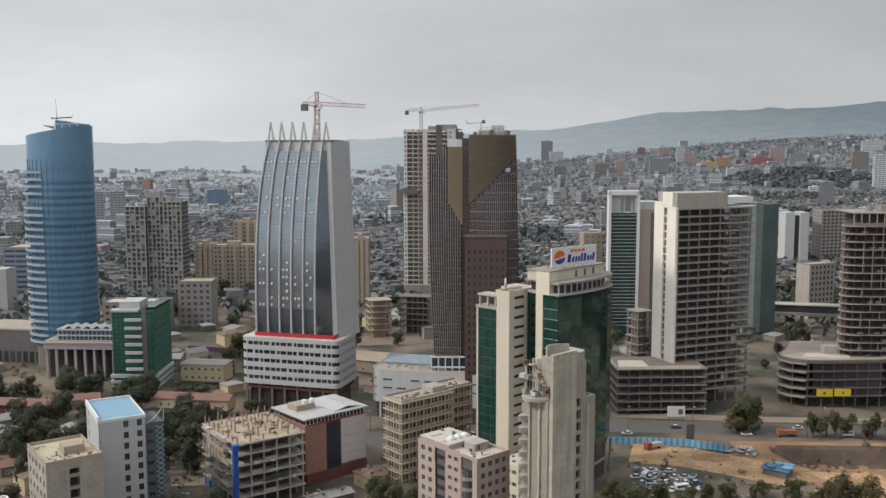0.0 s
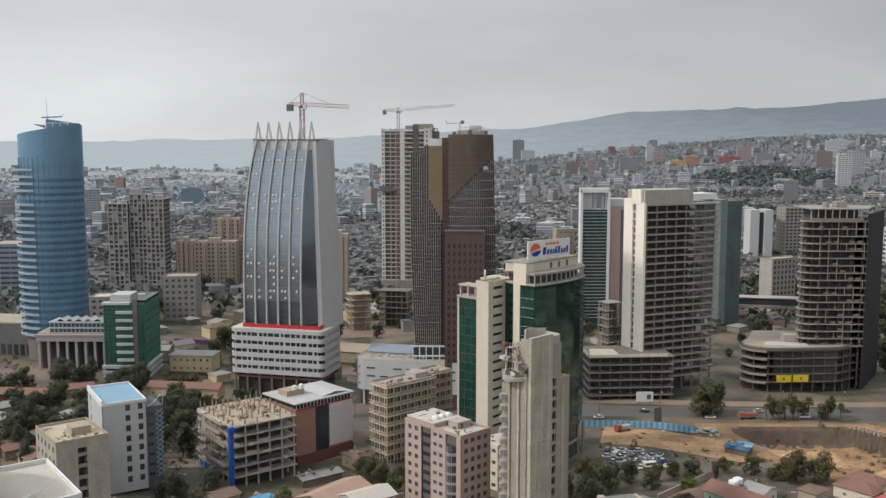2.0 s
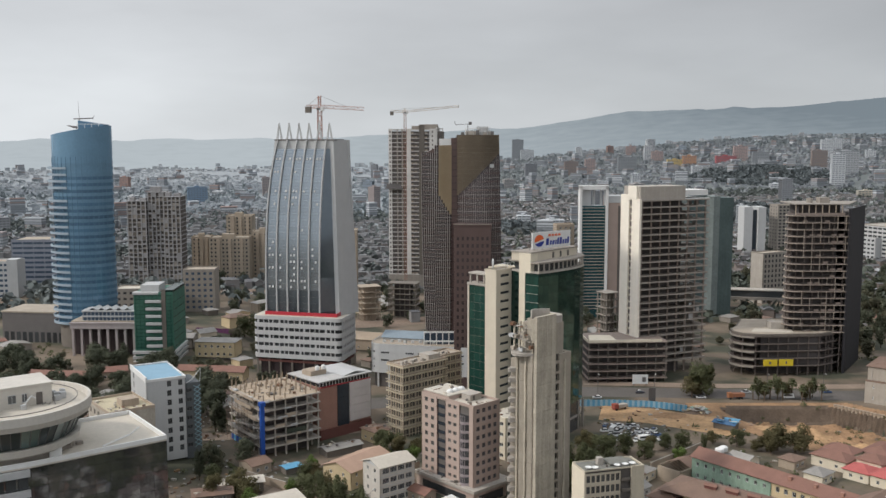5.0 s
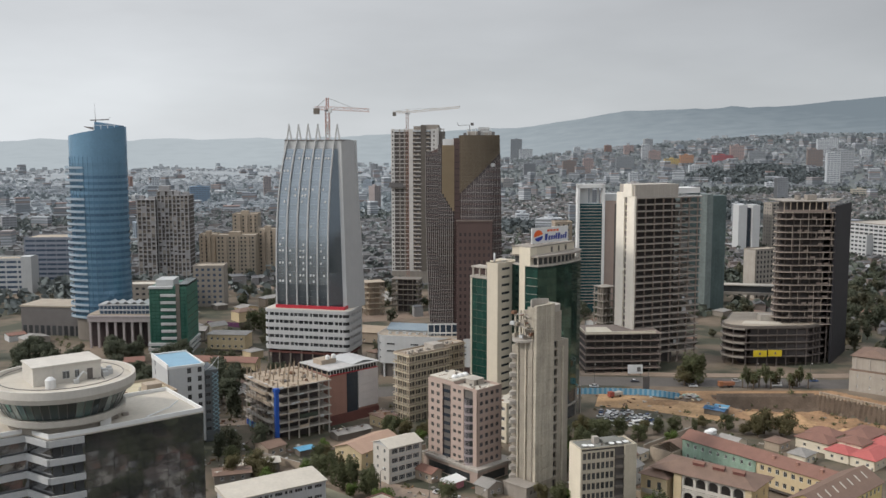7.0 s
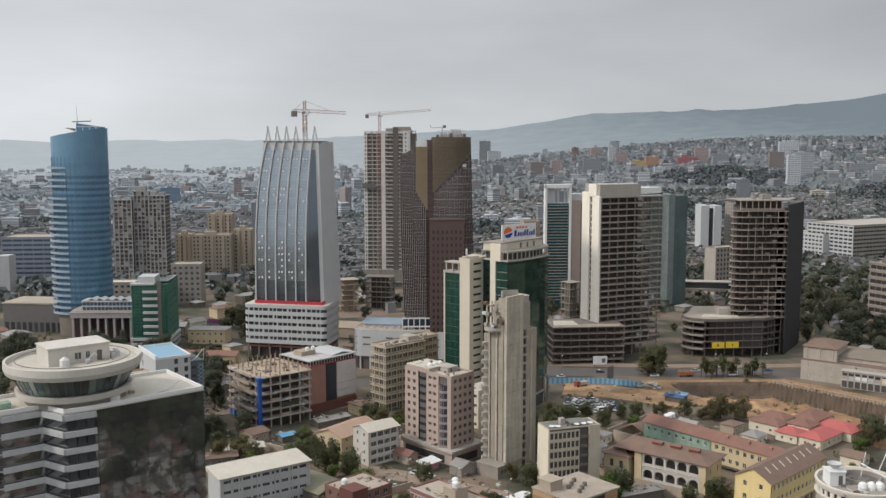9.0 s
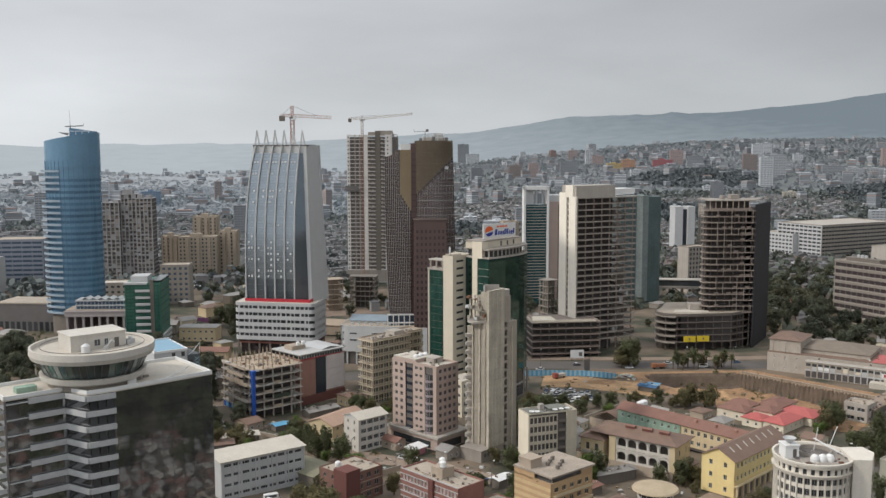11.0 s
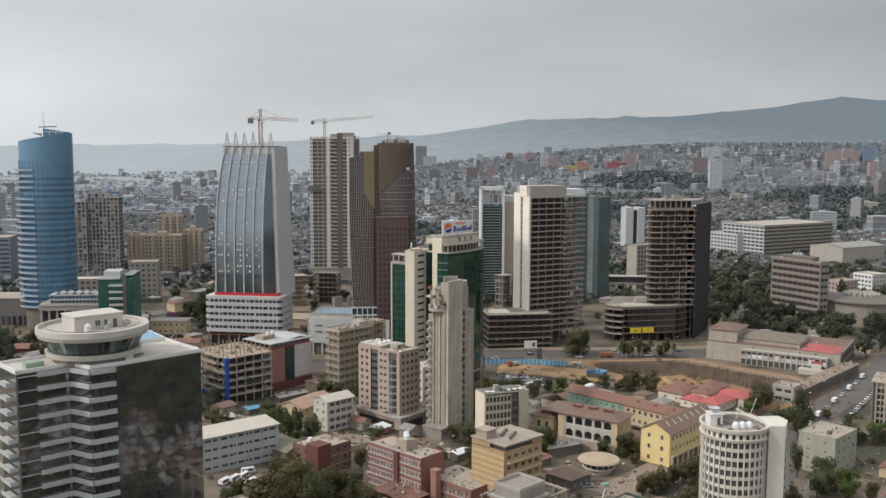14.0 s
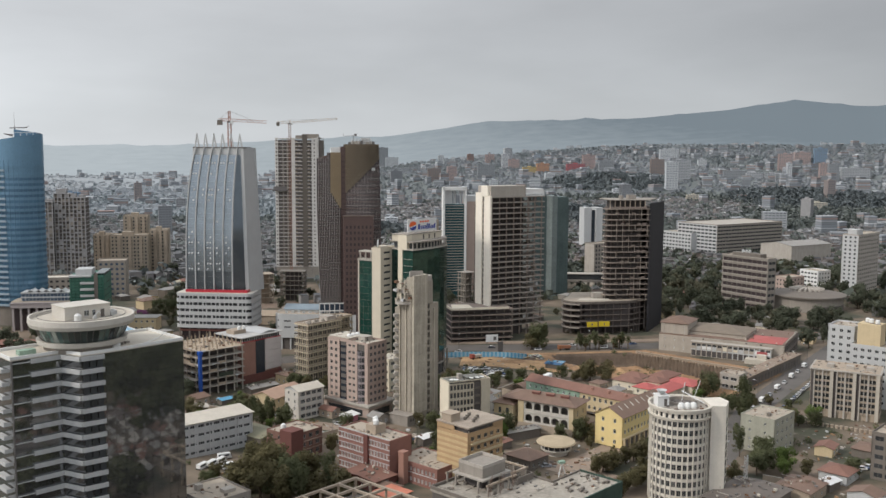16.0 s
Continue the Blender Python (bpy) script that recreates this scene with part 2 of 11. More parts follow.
# ---------------------------------------------------------------- geometry
class Shape:
    """Collects faces in metres, for one mesh."""

    def __init__(self):
        self.v, self.f, self.m = [], [], []

    def add(self, verts, faces, mi=0):
        k = len(self.v)
        self.v += verts
        self.f += [tuple(k + i for i in q) for q in faces]
        self.m += [mi] * len(faces)
        return self

    def box(self, x0, y0, z0, x1, y1, z1, mi=0):
        return self.add([(x0, y0, z0), (x1, y0, z0), (x1, y1, z0), (x0, y1, z0), (x0, y0, z1), (x1, y0, z1), (x1, y1, z1), (x0, y1, z1)],
                        [(0, 3, 2, 1), (4, 5, 6, 7), (0, 1, 5, 4), (1, 2, 6, 5), (2, 3, 7, 6), (3, 0, 4, 7)], mi)

    def prism(self, poly, z0, z1, mi=0, top=None, cap=None):
        """An upright prism over a polygon given anticlockwise; top: the polygon above, where it differs."""
        n, up = len(poly), top or poly
        zt = z1 if isinstance(z1, (list, tuple)) else [z1] * n
        self.add([(x, y, z0) for x, y in poly] + [(x, y, z) for (x, y), z in zip(up, zt)],
                 [(i, (i + 1) % n, n + (i + 1) % n, n + i) for i in range(n)] + [tuple(range(n - 1, -1, -1))], mi)
        k = len(self.v) - n
        self.f.append(tuple(k + i for i in range(n)))
        self.m.append(mi if cap is None else cap)
        return self

    def tube(self, a, b, r0, r1=None, n=8, mi=0):
        a, b = Vector(a), Vector(b)
        q = (b - a).to_track_quat("Z", "Y").to_matrix()
        r1 = r0 if r1 is None else r1
        ring = [q @ Vector((math.cos(t), math.sin(t), 0)) for t in [math.tau * i / n for i in range(n)]]
        return self.add([tuple(a + p * r0) for p in ring] + [tuple(b + p * r1) for p in ring],
                        [(i, (i + 1) % n, n + (i + 1) % n, n + i) for i in range(n)] + [tuple(range(n - 1, -1, -1)), tuple(range(n, 2 * n))], mi)

    def lathe(self, profile, n=48, mi=0, cx=0.0, cy=0.0, sx=1.0, sy=1.0, a0=0.0, a1=math.tau):
        """A profile of (radius, z) turned about the axis."""
        full = abs(a1 - a0 - math.tau) < 1e-6
        k = n if full else n + 1
        vs = [(cx + sx * r * math.cos(a0 + (a1 - a0) * i / n), cy + sy * r * math.sin(a0 + (a1 - a0) * i / n), z) for r, z in profile for i in range(k)]
        fs = [(j * k + i, j * k + (i + 1) % k, (j + 1) * k + (i + 1) % k, (j + 1) * k + i) for j in range(len(profile) - 1) for i in range(n)]
        return self.add(vs, fs, mi)

    def gable(self, x0, y0, x1, y1, z, rise, over=0.4, t=0.14, mi=0, along="x"):
        """A pitched roof of two thick slopes."""
        if along == "x":
            m = (y0 + y1) / 2
            p = [(y0 - over, z - over * rise / (m - y0)), (m, z + rise), (y1 + over, z - over * rise / (m - y0))]
            for (a, za), (b, zb) in ((p[0], p[1]), (p[1], p[2])):
                self.add([(x0 - over, a, za), (x1 + over, a, za), (x1 + over, b, zb), (x0 - over, b, zb), (x0 - over, a, za + t), (x1 + over, a, za + t), (x1 + over, b, zb + t), (x0 - over, b, zb + t)],
                         [(0, 3, 2, 1), (4, 5, 6, 7), (0, 1, 5, 4), (1, 2, 6, 5), (2, 3, 7, 6), (3, 0, 4, 7)], mi)
        else:
            m = (x0 + x1) / 2
            p = [(x0 - over, z - over * rise / (m - x0)), (m, z + rise), (x1 + over, z - over * rise / (m - x0))]
            for (a, za), (b, zb) in ((p[0], p[1]), (p[1], p[2])):
                self.add([(a, y0 - over, za), (b, y0 - over, zb), (b, y1 + over, zb), (a, y1 + over, za), (a, y0 - over, za + t), (b, y0 - over, zb + t), (b, y1 + over, zb + t), (a, y1 + over, za + t)],
                         [(0, 3, 2, 1), (4, 5, 6, 7), (0, 1, 5, 4), (1, 2, 6, 5), (2, 3, 7, 6), (3, 0, 4, 7)], mi)
        return self

    def hip(self, x0, y0, x1, y1, z, rise, over=0.6, mi=0):
        x0, y0, x1, y1 = x0 - over, y0 - over, x1 + over, y1 + over
        h = min(x1 - x0, y1 - y0) / 2
        a, b = ((x0 + h, (y0 + y1) / 2), (x1 - h, (y0 + y1) / 2)) if x1 - x0 >= y1 - y0 else (((x0 + x1) / 2, y0 + h), ((x0 + x1) / 2, y1 - h))
        vs = [(x0, y0, z), (x1, y0, z), (x1, y1, z), (x0, y1, z), (*a, z + rise), (*b, z + rise), (x0, y0, z - 0.15), (x1, y0, z - 0.15), (x1, y1, z - 0.15), (x0, y1, z - 0.15)]
        top = [(0, 1, 5, 4), (1, 2, 5), (2, 3, 4, 5), (3, 0, 4)] if x1 - x0 >= y1 - y0 else [(0, 1, 4), (1, 2, 5, 4), (2, 3, 5), (3, 0, 4, 5)]
        return self.add(vs, top + [(6, 7, 1, 0), (7, 8, 2, 1), (8, 9, 3, 2), (9, 6, 0, 3), (9, 8, 7, 6)], mi)

    def mesh(self, name, *mats, weld=False):
        me = bpy.data.meshes.new(name)
        me.from_pydata(self.v, [], self.f)
        if weld:
            bm = bmesh.new()
            bm.from_mesh(me)
            bmesh.ops.remove_doubles(bm, verts=bm.verts, dist=0.002)
            bm.to_mesh(me)
            bm.free()
        for m in mats:
            me.materials.append(m)
        if max(self.m, default=0) > 0:
            me.polygons.foreach_set("material_index", self.m)
        me.update()
        return me


def thing(name, at, yaw=0.0, label="", category="", group="", kind=""):
    """An Empty at a thing's base, that carries its parts."""
    ob = new(name)
    ob.empty_display_size = 1.0
    ob.matrix_basis = pose(*at, 0, 0, yaw)
    return tagged(ob, label, category, group, kind)


def piece(name, me, parent, at=(0, 0, 0), yaw=0.0):
    """A part that may share its mesh with others like it."""
    ob = new(name, me)
    ob.parent = parent
    ob.matrix_basis = pose(*at, 0, 0, yaw)
    return ob


def part(name, shape, mats, parent, label="", at=(0, 0, 0), yaw=0.0, kind=""):
    mats = mats if isinstance(mats, (list, tuple)) else (mats,)
    return tagged(piece(name, shape.mesh(name, *mats), parent, at, yaw), label, kind=kind)


WINDOWS = {}


def window_mesh(w, h, fr, pane, bars=1, sunk=0.22):
    """A framed window, its foot in the middle at the origin, that looks along -y."""
    key = (round(w, 2), round(h, 2), fr.name, pane.name, bars)
    if key not in WINDOWS:
        s, t = Shape(), 0.08
        s.box(-w / 2, sunk, 0, w / 2, sunk + 0.05, h, 1)
        o, i_ = [(-w / 2, 0), (w / 2, 0), (w / 2, h), (-w / 2, h)], [(-w / 2 + t, t), (w / 2 - t, t), (w / 2 - t, h - t), (-w / 2 + t, h - t)]
        s.add([(x, y, z) for y in (sunk - 0.1, sunk) for ring in (o, i_) for x, z in ring],
              [q for k in range(4) for q in ((k, (k + 1) % 4, 4 + (k + 1) % 4, 4 + k), (4 + k, 4 + (k + 1) % 4, 12 + (k + 1) % 4, 12 + k), ((k + 1) % 4, k, 8 + k, 8 + (k + 1) % 4))])
        for i in range(bars):
            x = -w / 2 + w * (i + 1) / (bars + 1)
            s.box(x - 0.03, sunk - 0.06, 0, x + 0.03, sunk, h)
        WINDOWS[key] = s.mesh("window", fr, pane)
    return WINDOWS[key]


def facade(parent, at, turn, length, z0, rows, fh, wall, cols=0, ww=1.4, wh=1.5, sill=0.95, fr=None, pane=None, margin=0.8, t=0.32, bars=1, name="wall", gaps=None, far=False):
    """A wall with real openings, from (x, y) of its thing along a turn in degrees, outside to the right of that way, and its windows."""
    s = Shape()
    z1 = z0 + rows * fh
    if not cols:
        s.box(0, 0, z0, length, t, z1)
        return part(name, s, wall, parent, at=(at[0], at[1], 0), yaw=turn)
    step = (length - 2 * margin) / cols
    mid = [margin + step * (i + 0.5) for i in range(cols)]
    if gaps:
        mid = [length * g for g in gaps]
    me = None if far else window_mesh(ww, wh, fr or WHITE, pane or PANE, bars)
    rest = Shape()
    for r in range(rows):
        z = z0 + r * fh
        s.box(0, 0, z, length, t, z + sill).box(0, 0, z + sill + wh, length, t, z + fh)
        x = 0.0
        for c in mid:
            s.box(x, 0, z + sill, c - ww / 2, t, z + sill + wh)
            x = c + ww / 2
            a = radians(turn)
            if far:
                rest.box(c - ww / 2, 0.18, z + sill, c + ww / 2, 0.24, z + sill + wh)
            else:
                piece("window", me, parent, (at[0] + c * math.cos(a), at[1] + c * math.sin(a), z + sill), turn)
        s.box(x, 0, z + sill, length, t, z + sill + wh)
    if far:
        part("far_glazing", rest, pane or PANE, parent, at=(at[0], at[1], 0), yaw=turn, kind="stuff")
    return part(name, s, wall, parent, at=(at[0], at[1], 0), yaw=turn)


def tank(parent_at, r=0.8, mat=None):
    """A rooftop water tank on its stand."""
    ob = thing("water_tank", parent_at, 0, "pale plastic water tank on a flat roof", "water tank", "rooftop water tanks")
    part("tank", Shape().lathe([(0, 0.35), (r, 0.35), (r, 0.9), (r * 1.03, 1.0), (r, 1.1), (r, 1.7), (r * 0.6, 2.05), (r * 0.25, 2.12), (0, 2.12)], 16), mat or WHITE, ob)
    part("stand", Shape().box(-r, -r, 0, r, r, 0.35), CONC, ob)
    return ob


def roof_and_parapet(ob, w, d, z, wall, roof=None, height=0.9, t=0.28, x0=0.0, y0=0.0):
    s = Shape()
    s.box(x0, y0, z, x0 + w, y0 + t, z + height).box(x0, y0 + d - t, z, x0 + w, y0 + d, z + height)
    s.box(x0, y0 + t, z, x0 + t, y0 + d - t, z + height).box(x0 + w - t, y0 + t, z, x0 + w, y0 + d - t, z + height)
    part("parapet", s, wall, ob)
    part("roof", Shape().box(x0 + t, y0 + t, z - 0.15, x0 + w - t, y0 + d - t, z + 0.12), roof or ROOFC, ob)


def block(name, label, category, at, yaw, wr, wl, rows, fh, wall, right=None, left=None, z0=0.0, roof=None, wall_l=None, base=0.0, fr=None, pane=None, parapet=0.9, group="", far=False):
    """A building whose near corner is at the origin: its right face runs along x, its left face along y."""
    ob = thing(name, (*at, z0), yaw, label, category, group)
    h = base + rows * fh
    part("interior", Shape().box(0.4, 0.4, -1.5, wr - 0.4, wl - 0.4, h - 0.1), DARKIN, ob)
    kw = dict(fr=fr, pane=pane, far=far)
    facade(ob, (0, 0), 0, wr, base, rows, fh, wall, **{**kw, **(right or {})})
    facade(ob, (0, wl), -90, wl, base, rows, fh, wall_l or wall, **{**kw, **(left or {})})
    facade(ob, (wr, 0), 90, wl, base, rows, fh, wall)
    facade(ob, (wr, wl), 180, wr, base, rows, fh, wall)
    if base:
        part("ground_storey", Shape().box(0.02, 0.02, -1.5, wr - 0.02, wl - 0.02, base), wall, ob)
    else:
        part("foundation", Shape().box(0.02, 0.02, -2.0, wr - 0.02, wl - 0.02, 0.0), wall, ob)
    if parapet:
        roof_and_parapet(ob, wr, wl, h, wall, roof, parapet)
    return ob


def skeleton(name, label, at, yaw, poly, floors, fh, conc, z0=0.0, slab=0.35, step=5.0, inset=0.9, col=0.5, first=4.5, core=True, category="unfinished building", dark=0.0, posts=None, hollow=0.55):
    """An unfinished concrete building: floor slabs on columns round a polygon given anticlockwise."""
    ob = thing(name, (*at, z0), yaw, label, category)
    cx, cy = sum(p[0] for p in poly) / len(poly), sum(p[1] for p in poly) / len(poly)
    me = Shape().prism(poly, 0, slab).mesh("floor_slab", conc)
    zs = [0.0] + [first + i * fh for i in range(floors)]
    for z in zs[1:]:
        piece("floor_slab", me, ob, (0, 0, z - slab))
    height = zs[-1]
    cm = Shape().box(-col / 2, -col / 2, -1.5, col / 2, col / 2, height - slab).mesh("column", posts or conc)
    spots = []
    for (ax, ay), (bx, by) in zip(poly, poly[1:] + poly[:1]):
        ln = math.hypot(bx - ax, by - ay)
        n = max(1, round(ln / step))
        for i in range(n):
            x, y = ax + (bx - ax) * i / n, ay + (by - ay) * i / n
            d = math.hypot(cx - x, cy - y)
            spots.append((x + (cx - x) / d * inset * 1.3, y + (cy - y) / d * inset * 1.3))
    for x, y in spots:
        piece("column", cm, ob, (x, y, 0), 0)
    if core:
        # With dark set, the core is near-black in place of deep shade.
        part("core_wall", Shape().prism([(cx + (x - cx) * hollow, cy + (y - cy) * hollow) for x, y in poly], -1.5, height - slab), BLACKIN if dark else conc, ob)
    ob["height"] = height
    return ob


# ---------------------------------------------------------------- the ground
def ease(a, b, x):
    t = min(1.0, max(0.0, (x - a) / (b - a)))
    return t * t * (3 - 2 * t)


def land(x, y):
    """The height of the ground."""
    r, az = math.hypot(x, y + 80), math.degrees(math.atan2(x, y + 80))
    z = 8 * ease(-50, -170, x) * (1 - ease(600, 1000, y))
    z += (22 + 118 * ease(-6, 24, az)) * ease(1000, 3700, r) * (1 - 0.9 * ease(60, 110, abs(az)))
    z += 2.5 * noise.noise((x / 260, y / 260, 0.0)) * ease(500, 900, r)
    return z - 7.0 * pit(x, y)


def pit(x, y, grow=0.0):
    """The excavation: steep behind and along the piles, sloping on the near side."""
    w = (x - 164) * 0.772 + (y - 350) * 0.636            # beyond the pile wall
    u = (x - 164) * 0.636 - (y - 350) * 0.772            # along it
    front = ease(-52 - grow, -34 - grow, w)
    return ease(110 - grow, 124 - grow, x) * ease(352 + grow, 346.5 + grow, y) * ease(-1.0 + grow, -3.0 + grow, w) * front * ease(72 + grow, 58 + grow, u)


def spaced(a, b, lo, hi, fine, grow):
    xs, x, s = [], a, fine
    while x <= b:
        xs.append(x)
        x += fine
    while x < hi:
        s *= grow
        xs.append(min(x, hi))
        x += s
    xs.append(hi)
    x, s, left = a, fine, []
    while x > lo:
        s *= grow
        x -= s
        left.append(max(x, lo))
    return sorted(set(left + xs))


def ground_sheet():
    xs, ys = spaced(-250, 300, -5200, 5200, 4.0, 1.09), spaced(60, 480, -900, 5200, 4.0, 1.09)
    s = Shape()
    s.add([(x, y, land(x, y) - (2.5 if pit(x, y, 4.0) > 0.02 else 0.0)) for y in ys for x in xs], [(j * len(xs) + i, j * len(xs) + i + 1, (j + 1) * len(xs) + i + 1, (j + 1) * len(xs) + i) for j in range(len(ys) - 1) for i in range(len(xs) - 1)])
    m = surf("city ground", (0.2, 0.185, 0.155), var=0.25, size=60.0, rnd=0.0)
    n, l = m.node_tree.nodes, m.node_tree.links
    hsv = [k for k in n if k.type == "HUE_SAT"][0]
    geo = n.new("ShaderNodeNewGeometry")
    tex = n.new("ShaderNodeTexNoise")
    tex.inputs["Scale"].default_value, tex.inputs["Detail"].default_value = 0.035, 8.0
    ramp = n.new("ShaderNodeValToRGB")
    el = ramp.color_ramp.elements
    el[0].position, el[0].color = 0.42, (0.062, 0.064, 0.044, 1)
    el[1].position, el[1].color = 0.68, (0.205, 0.16, 0.12, 1)
    e = el.new(0.52)
    e.color = (0.14, 0.113, 0.083, 1)
    l.new(geo.outputs["Position"], tex.inputs[0])
    l.new(tex.outputs["Fac"], ramp.inputs[0])
    l.new(ramp.outputs[0], hsv.inputs["Color"])
    ob = new("ground", s.mesh("ground", m))
    for p in ob.data.polygons:
        p.use_smooth = True
    return tagged(ob, "dusty city ground with dry grass and bare earth", "ground", kind="structure")


ground_sheet()


def sheet(name, pts, mat, label, category, lift=0.05, kind="structure", thick=0.0):
    """A flat strip laid over the ground through pairs of (left, right) points."""
    s = Shape()
    fine = []
    for (a, b), (c, d) in zip(pts, pts[1:]):
        k = max(1, int(math.dist(a, c) / 6))
        fine += [((a[0] + (c[0] - a[0]) * i / k, a[1] + (c[1] - a[1]) * i / k), (b[0] + (d[0] - b[0]) * i / k, b[1] + (d[1] - b[1]) * i / k)) for i in range(k)]
    fine.append(pts[-1])
    vs = []
    for a, b in fine:
        vs += [(*a, land(*a) + lift), (*b, land(*b) + lift)]
    s.add(vs, [(2 * i, 2 * i + 1, 2 * i + 3, 2 * i + 2) for i in range(len(fine) - 1)])
    return tagged(new(name, s.mesh(name, mat)), label, category, kind=kind)


CREST = [(-80, 120), (-45, 118), (-30, 116), (-22, 128), (-16, 132), (-8, 140), (0, 165), (5, 186), (10, 250), (14, 268), (17, 284), (20.5, 276), (25, 318), (29, 352), (31, 345), (33, 330), (36, 352), (42, 370), (60, 300), (90, 160)]


def slope(az, r, k):
    """A point of the ridge's face; k runs from foot to crest."""
    c = float(np.interp(az, [a for a, _ in CREST], [b for _, b in CREST]))
    lo = land(math.sin(radians(az)) * 3250, math.cos(radians(az)) * 3250 - 80) - 6
    return r * math.sin(radians(az)), r * math.cos(radians(az)) - 80, lo + (c - lo) * k + 13 * k * noise.fractal((az / 2.4, r / 600, 0.3), 0.9, 2.0, 6)


def hills():
    """The hazy ridge that closes the view, far behind the city."""
    s, n = Shape(), 340
    rows = [(3300, 0.0), (3700, 0.16), (4050, 0.42), (4350, 0.72), (4600, 1.0), (4680, 0.9)]
    vs = []
    for r, k in rows:
        for i in range(n + 1):
            vs.append(slope(-80 + 170 * i / n, r, k))
    s.add(vs, [(j * (n + 1) + i + 1, j * (n + 1) + i, (j + 1) * (n + 1) + i, (j + 1) * (n + 1) + i + 1) for j in range(len(rows) - 1) for i in range(n)])
    m = bpy.data.materials.new("hillside with painted haze")
    m.use_nodes = True
    nt, l = m.node_tree.nodes, m.node_tree.links
    b = nt["Principled BSDF"]
    b.inputs["Roughness"].default_value = 1.0
    b.inputs["Specular IOR Level"].default_value = 0.0
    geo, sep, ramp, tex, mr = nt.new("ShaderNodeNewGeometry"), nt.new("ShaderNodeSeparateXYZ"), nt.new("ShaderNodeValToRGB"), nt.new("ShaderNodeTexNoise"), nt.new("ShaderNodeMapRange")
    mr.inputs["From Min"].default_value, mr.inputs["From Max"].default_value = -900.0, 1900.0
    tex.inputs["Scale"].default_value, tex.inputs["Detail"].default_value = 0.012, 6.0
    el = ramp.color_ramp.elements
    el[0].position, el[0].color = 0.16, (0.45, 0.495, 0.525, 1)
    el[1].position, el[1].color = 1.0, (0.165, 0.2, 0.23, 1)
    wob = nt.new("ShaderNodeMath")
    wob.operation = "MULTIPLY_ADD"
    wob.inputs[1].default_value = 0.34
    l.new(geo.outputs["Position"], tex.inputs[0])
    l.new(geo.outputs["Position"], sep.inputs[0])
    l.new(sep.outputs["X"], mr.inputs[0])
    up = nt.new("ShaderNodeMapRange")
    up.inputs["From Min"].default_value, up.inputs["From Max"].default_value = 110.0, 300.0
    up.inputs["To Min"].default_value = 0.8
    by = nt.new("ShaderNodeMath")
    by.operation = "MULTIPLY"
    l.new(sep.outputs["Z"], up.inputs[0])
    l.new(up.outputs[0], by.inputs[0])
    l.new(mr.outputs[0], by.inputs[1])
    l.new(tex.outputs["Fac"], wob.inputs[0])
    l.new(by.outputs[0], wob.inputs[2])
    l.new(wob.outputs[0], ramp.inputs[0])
    # Haze painted as glow: palest in the west and near the foot.
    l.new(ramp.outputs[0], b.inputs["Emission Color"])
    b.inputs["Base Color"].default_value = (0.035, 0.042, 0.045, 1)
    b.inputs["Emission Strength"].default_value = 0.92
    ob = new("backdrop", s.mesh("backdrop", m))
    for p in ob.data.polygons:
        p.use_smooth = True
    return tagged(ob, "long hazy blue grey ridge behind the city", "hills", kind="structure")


hills()

# ---------------------------------------------------------------- the towers
def lattice(shape, a, b, w, n, r=0.09, mi=0):
    """A square lattice boom between two points."""
    a, b = Vector(a), Vector(b)
    q = (b - a).to_track_quat("Z", "Y").to_matrix()
    c = [q @ Vector((sx * w / 2, sy * w / 2, 0)) for sx, sy in ((-1, -1), (1, -1), (1, 1), (-1, 1))]
    for p in c:
        shape.tube(a + p, b + p, r, n=4, mi=mi)
    for i in range(n):
        u, v = a + (b - a) * (i / n), a + (b - a) * ((i + 1) / n)
        for k in range(4):
            p, s = (c[k], c[(k + 1) % 4]) if i % 2 else (c[(k + 1) % 4], c[k])
            shape.tube(u + p, v + s, r * 0.7, n=4, mi=mi)


def tower_crane(at, z0, z1, heading, jib, counter, paint, label, apex=7.0, tilt=0.0, lower=None):
    ob = thing("tower_crane", (*at, z0), heading, label, "crane", "tower cranes")
    h = z1 - z0
    s = Shape()
    lattice(s, (0, 0, 0), (0, 0, h), 1.9, max(4, int(h / 2.0)), 0.16)
    part("mast", s, lower or paint, ob)
    part("slewing_ring", Shape().lathe([(0, h), (1.6, h), (1.6, h + 0.9), (0, h + 0.9)], 16), METAL, ob)
    s = Shape()
    lattice(s, (1.0, 0, h + 1.6), (jib, 0, h + 1.6 + tilt), 1.5, int(jib / 1.8), 0.11)
    part("jib", s, paint, ob)
    s = Shape()
    lattice(s, (-1.0, 0, h + 1.6), (-counter, 0, h + 1.6), 1.5, int(counter / 1.6), 0.12)
    j = part("counter_jib", s, paint, ob)
    part("counterweight", Shape().box(-counter - 0.6, -1.0, h - 1.4, -counter + 2.2, 1.0, h + 1.6), CONC_D, j)
    s = Shape()
    lattice(s, (0, 0, h + 0.9), (0, 0, h + 0.9 + apex), 1.2, 5, 0.13)
    a = part("apex", s, paint, ob)
    s = Shape().tube((0, 0, h + 0.9 + apex), (jib * 0.62, 0, h + 2.3 + tilt * 0.62), 0.07, n=4).tube((0, 0, h + 0.9 + apex), (-counter + 1, 0, h + 2.3), 0.07, n=4)
    part("tie_bar", s, METAL, a)
    part("cab", Shape().box(0.9, -1.9, h - 0.6, 2.5, -0.5, h + 1.5), STEELW, ob)
    return ob


GREYP = surf("dusty grey white panel", (0.44, 0.445, 0.445), var=0.1, streak=0.12, rough=0.5)
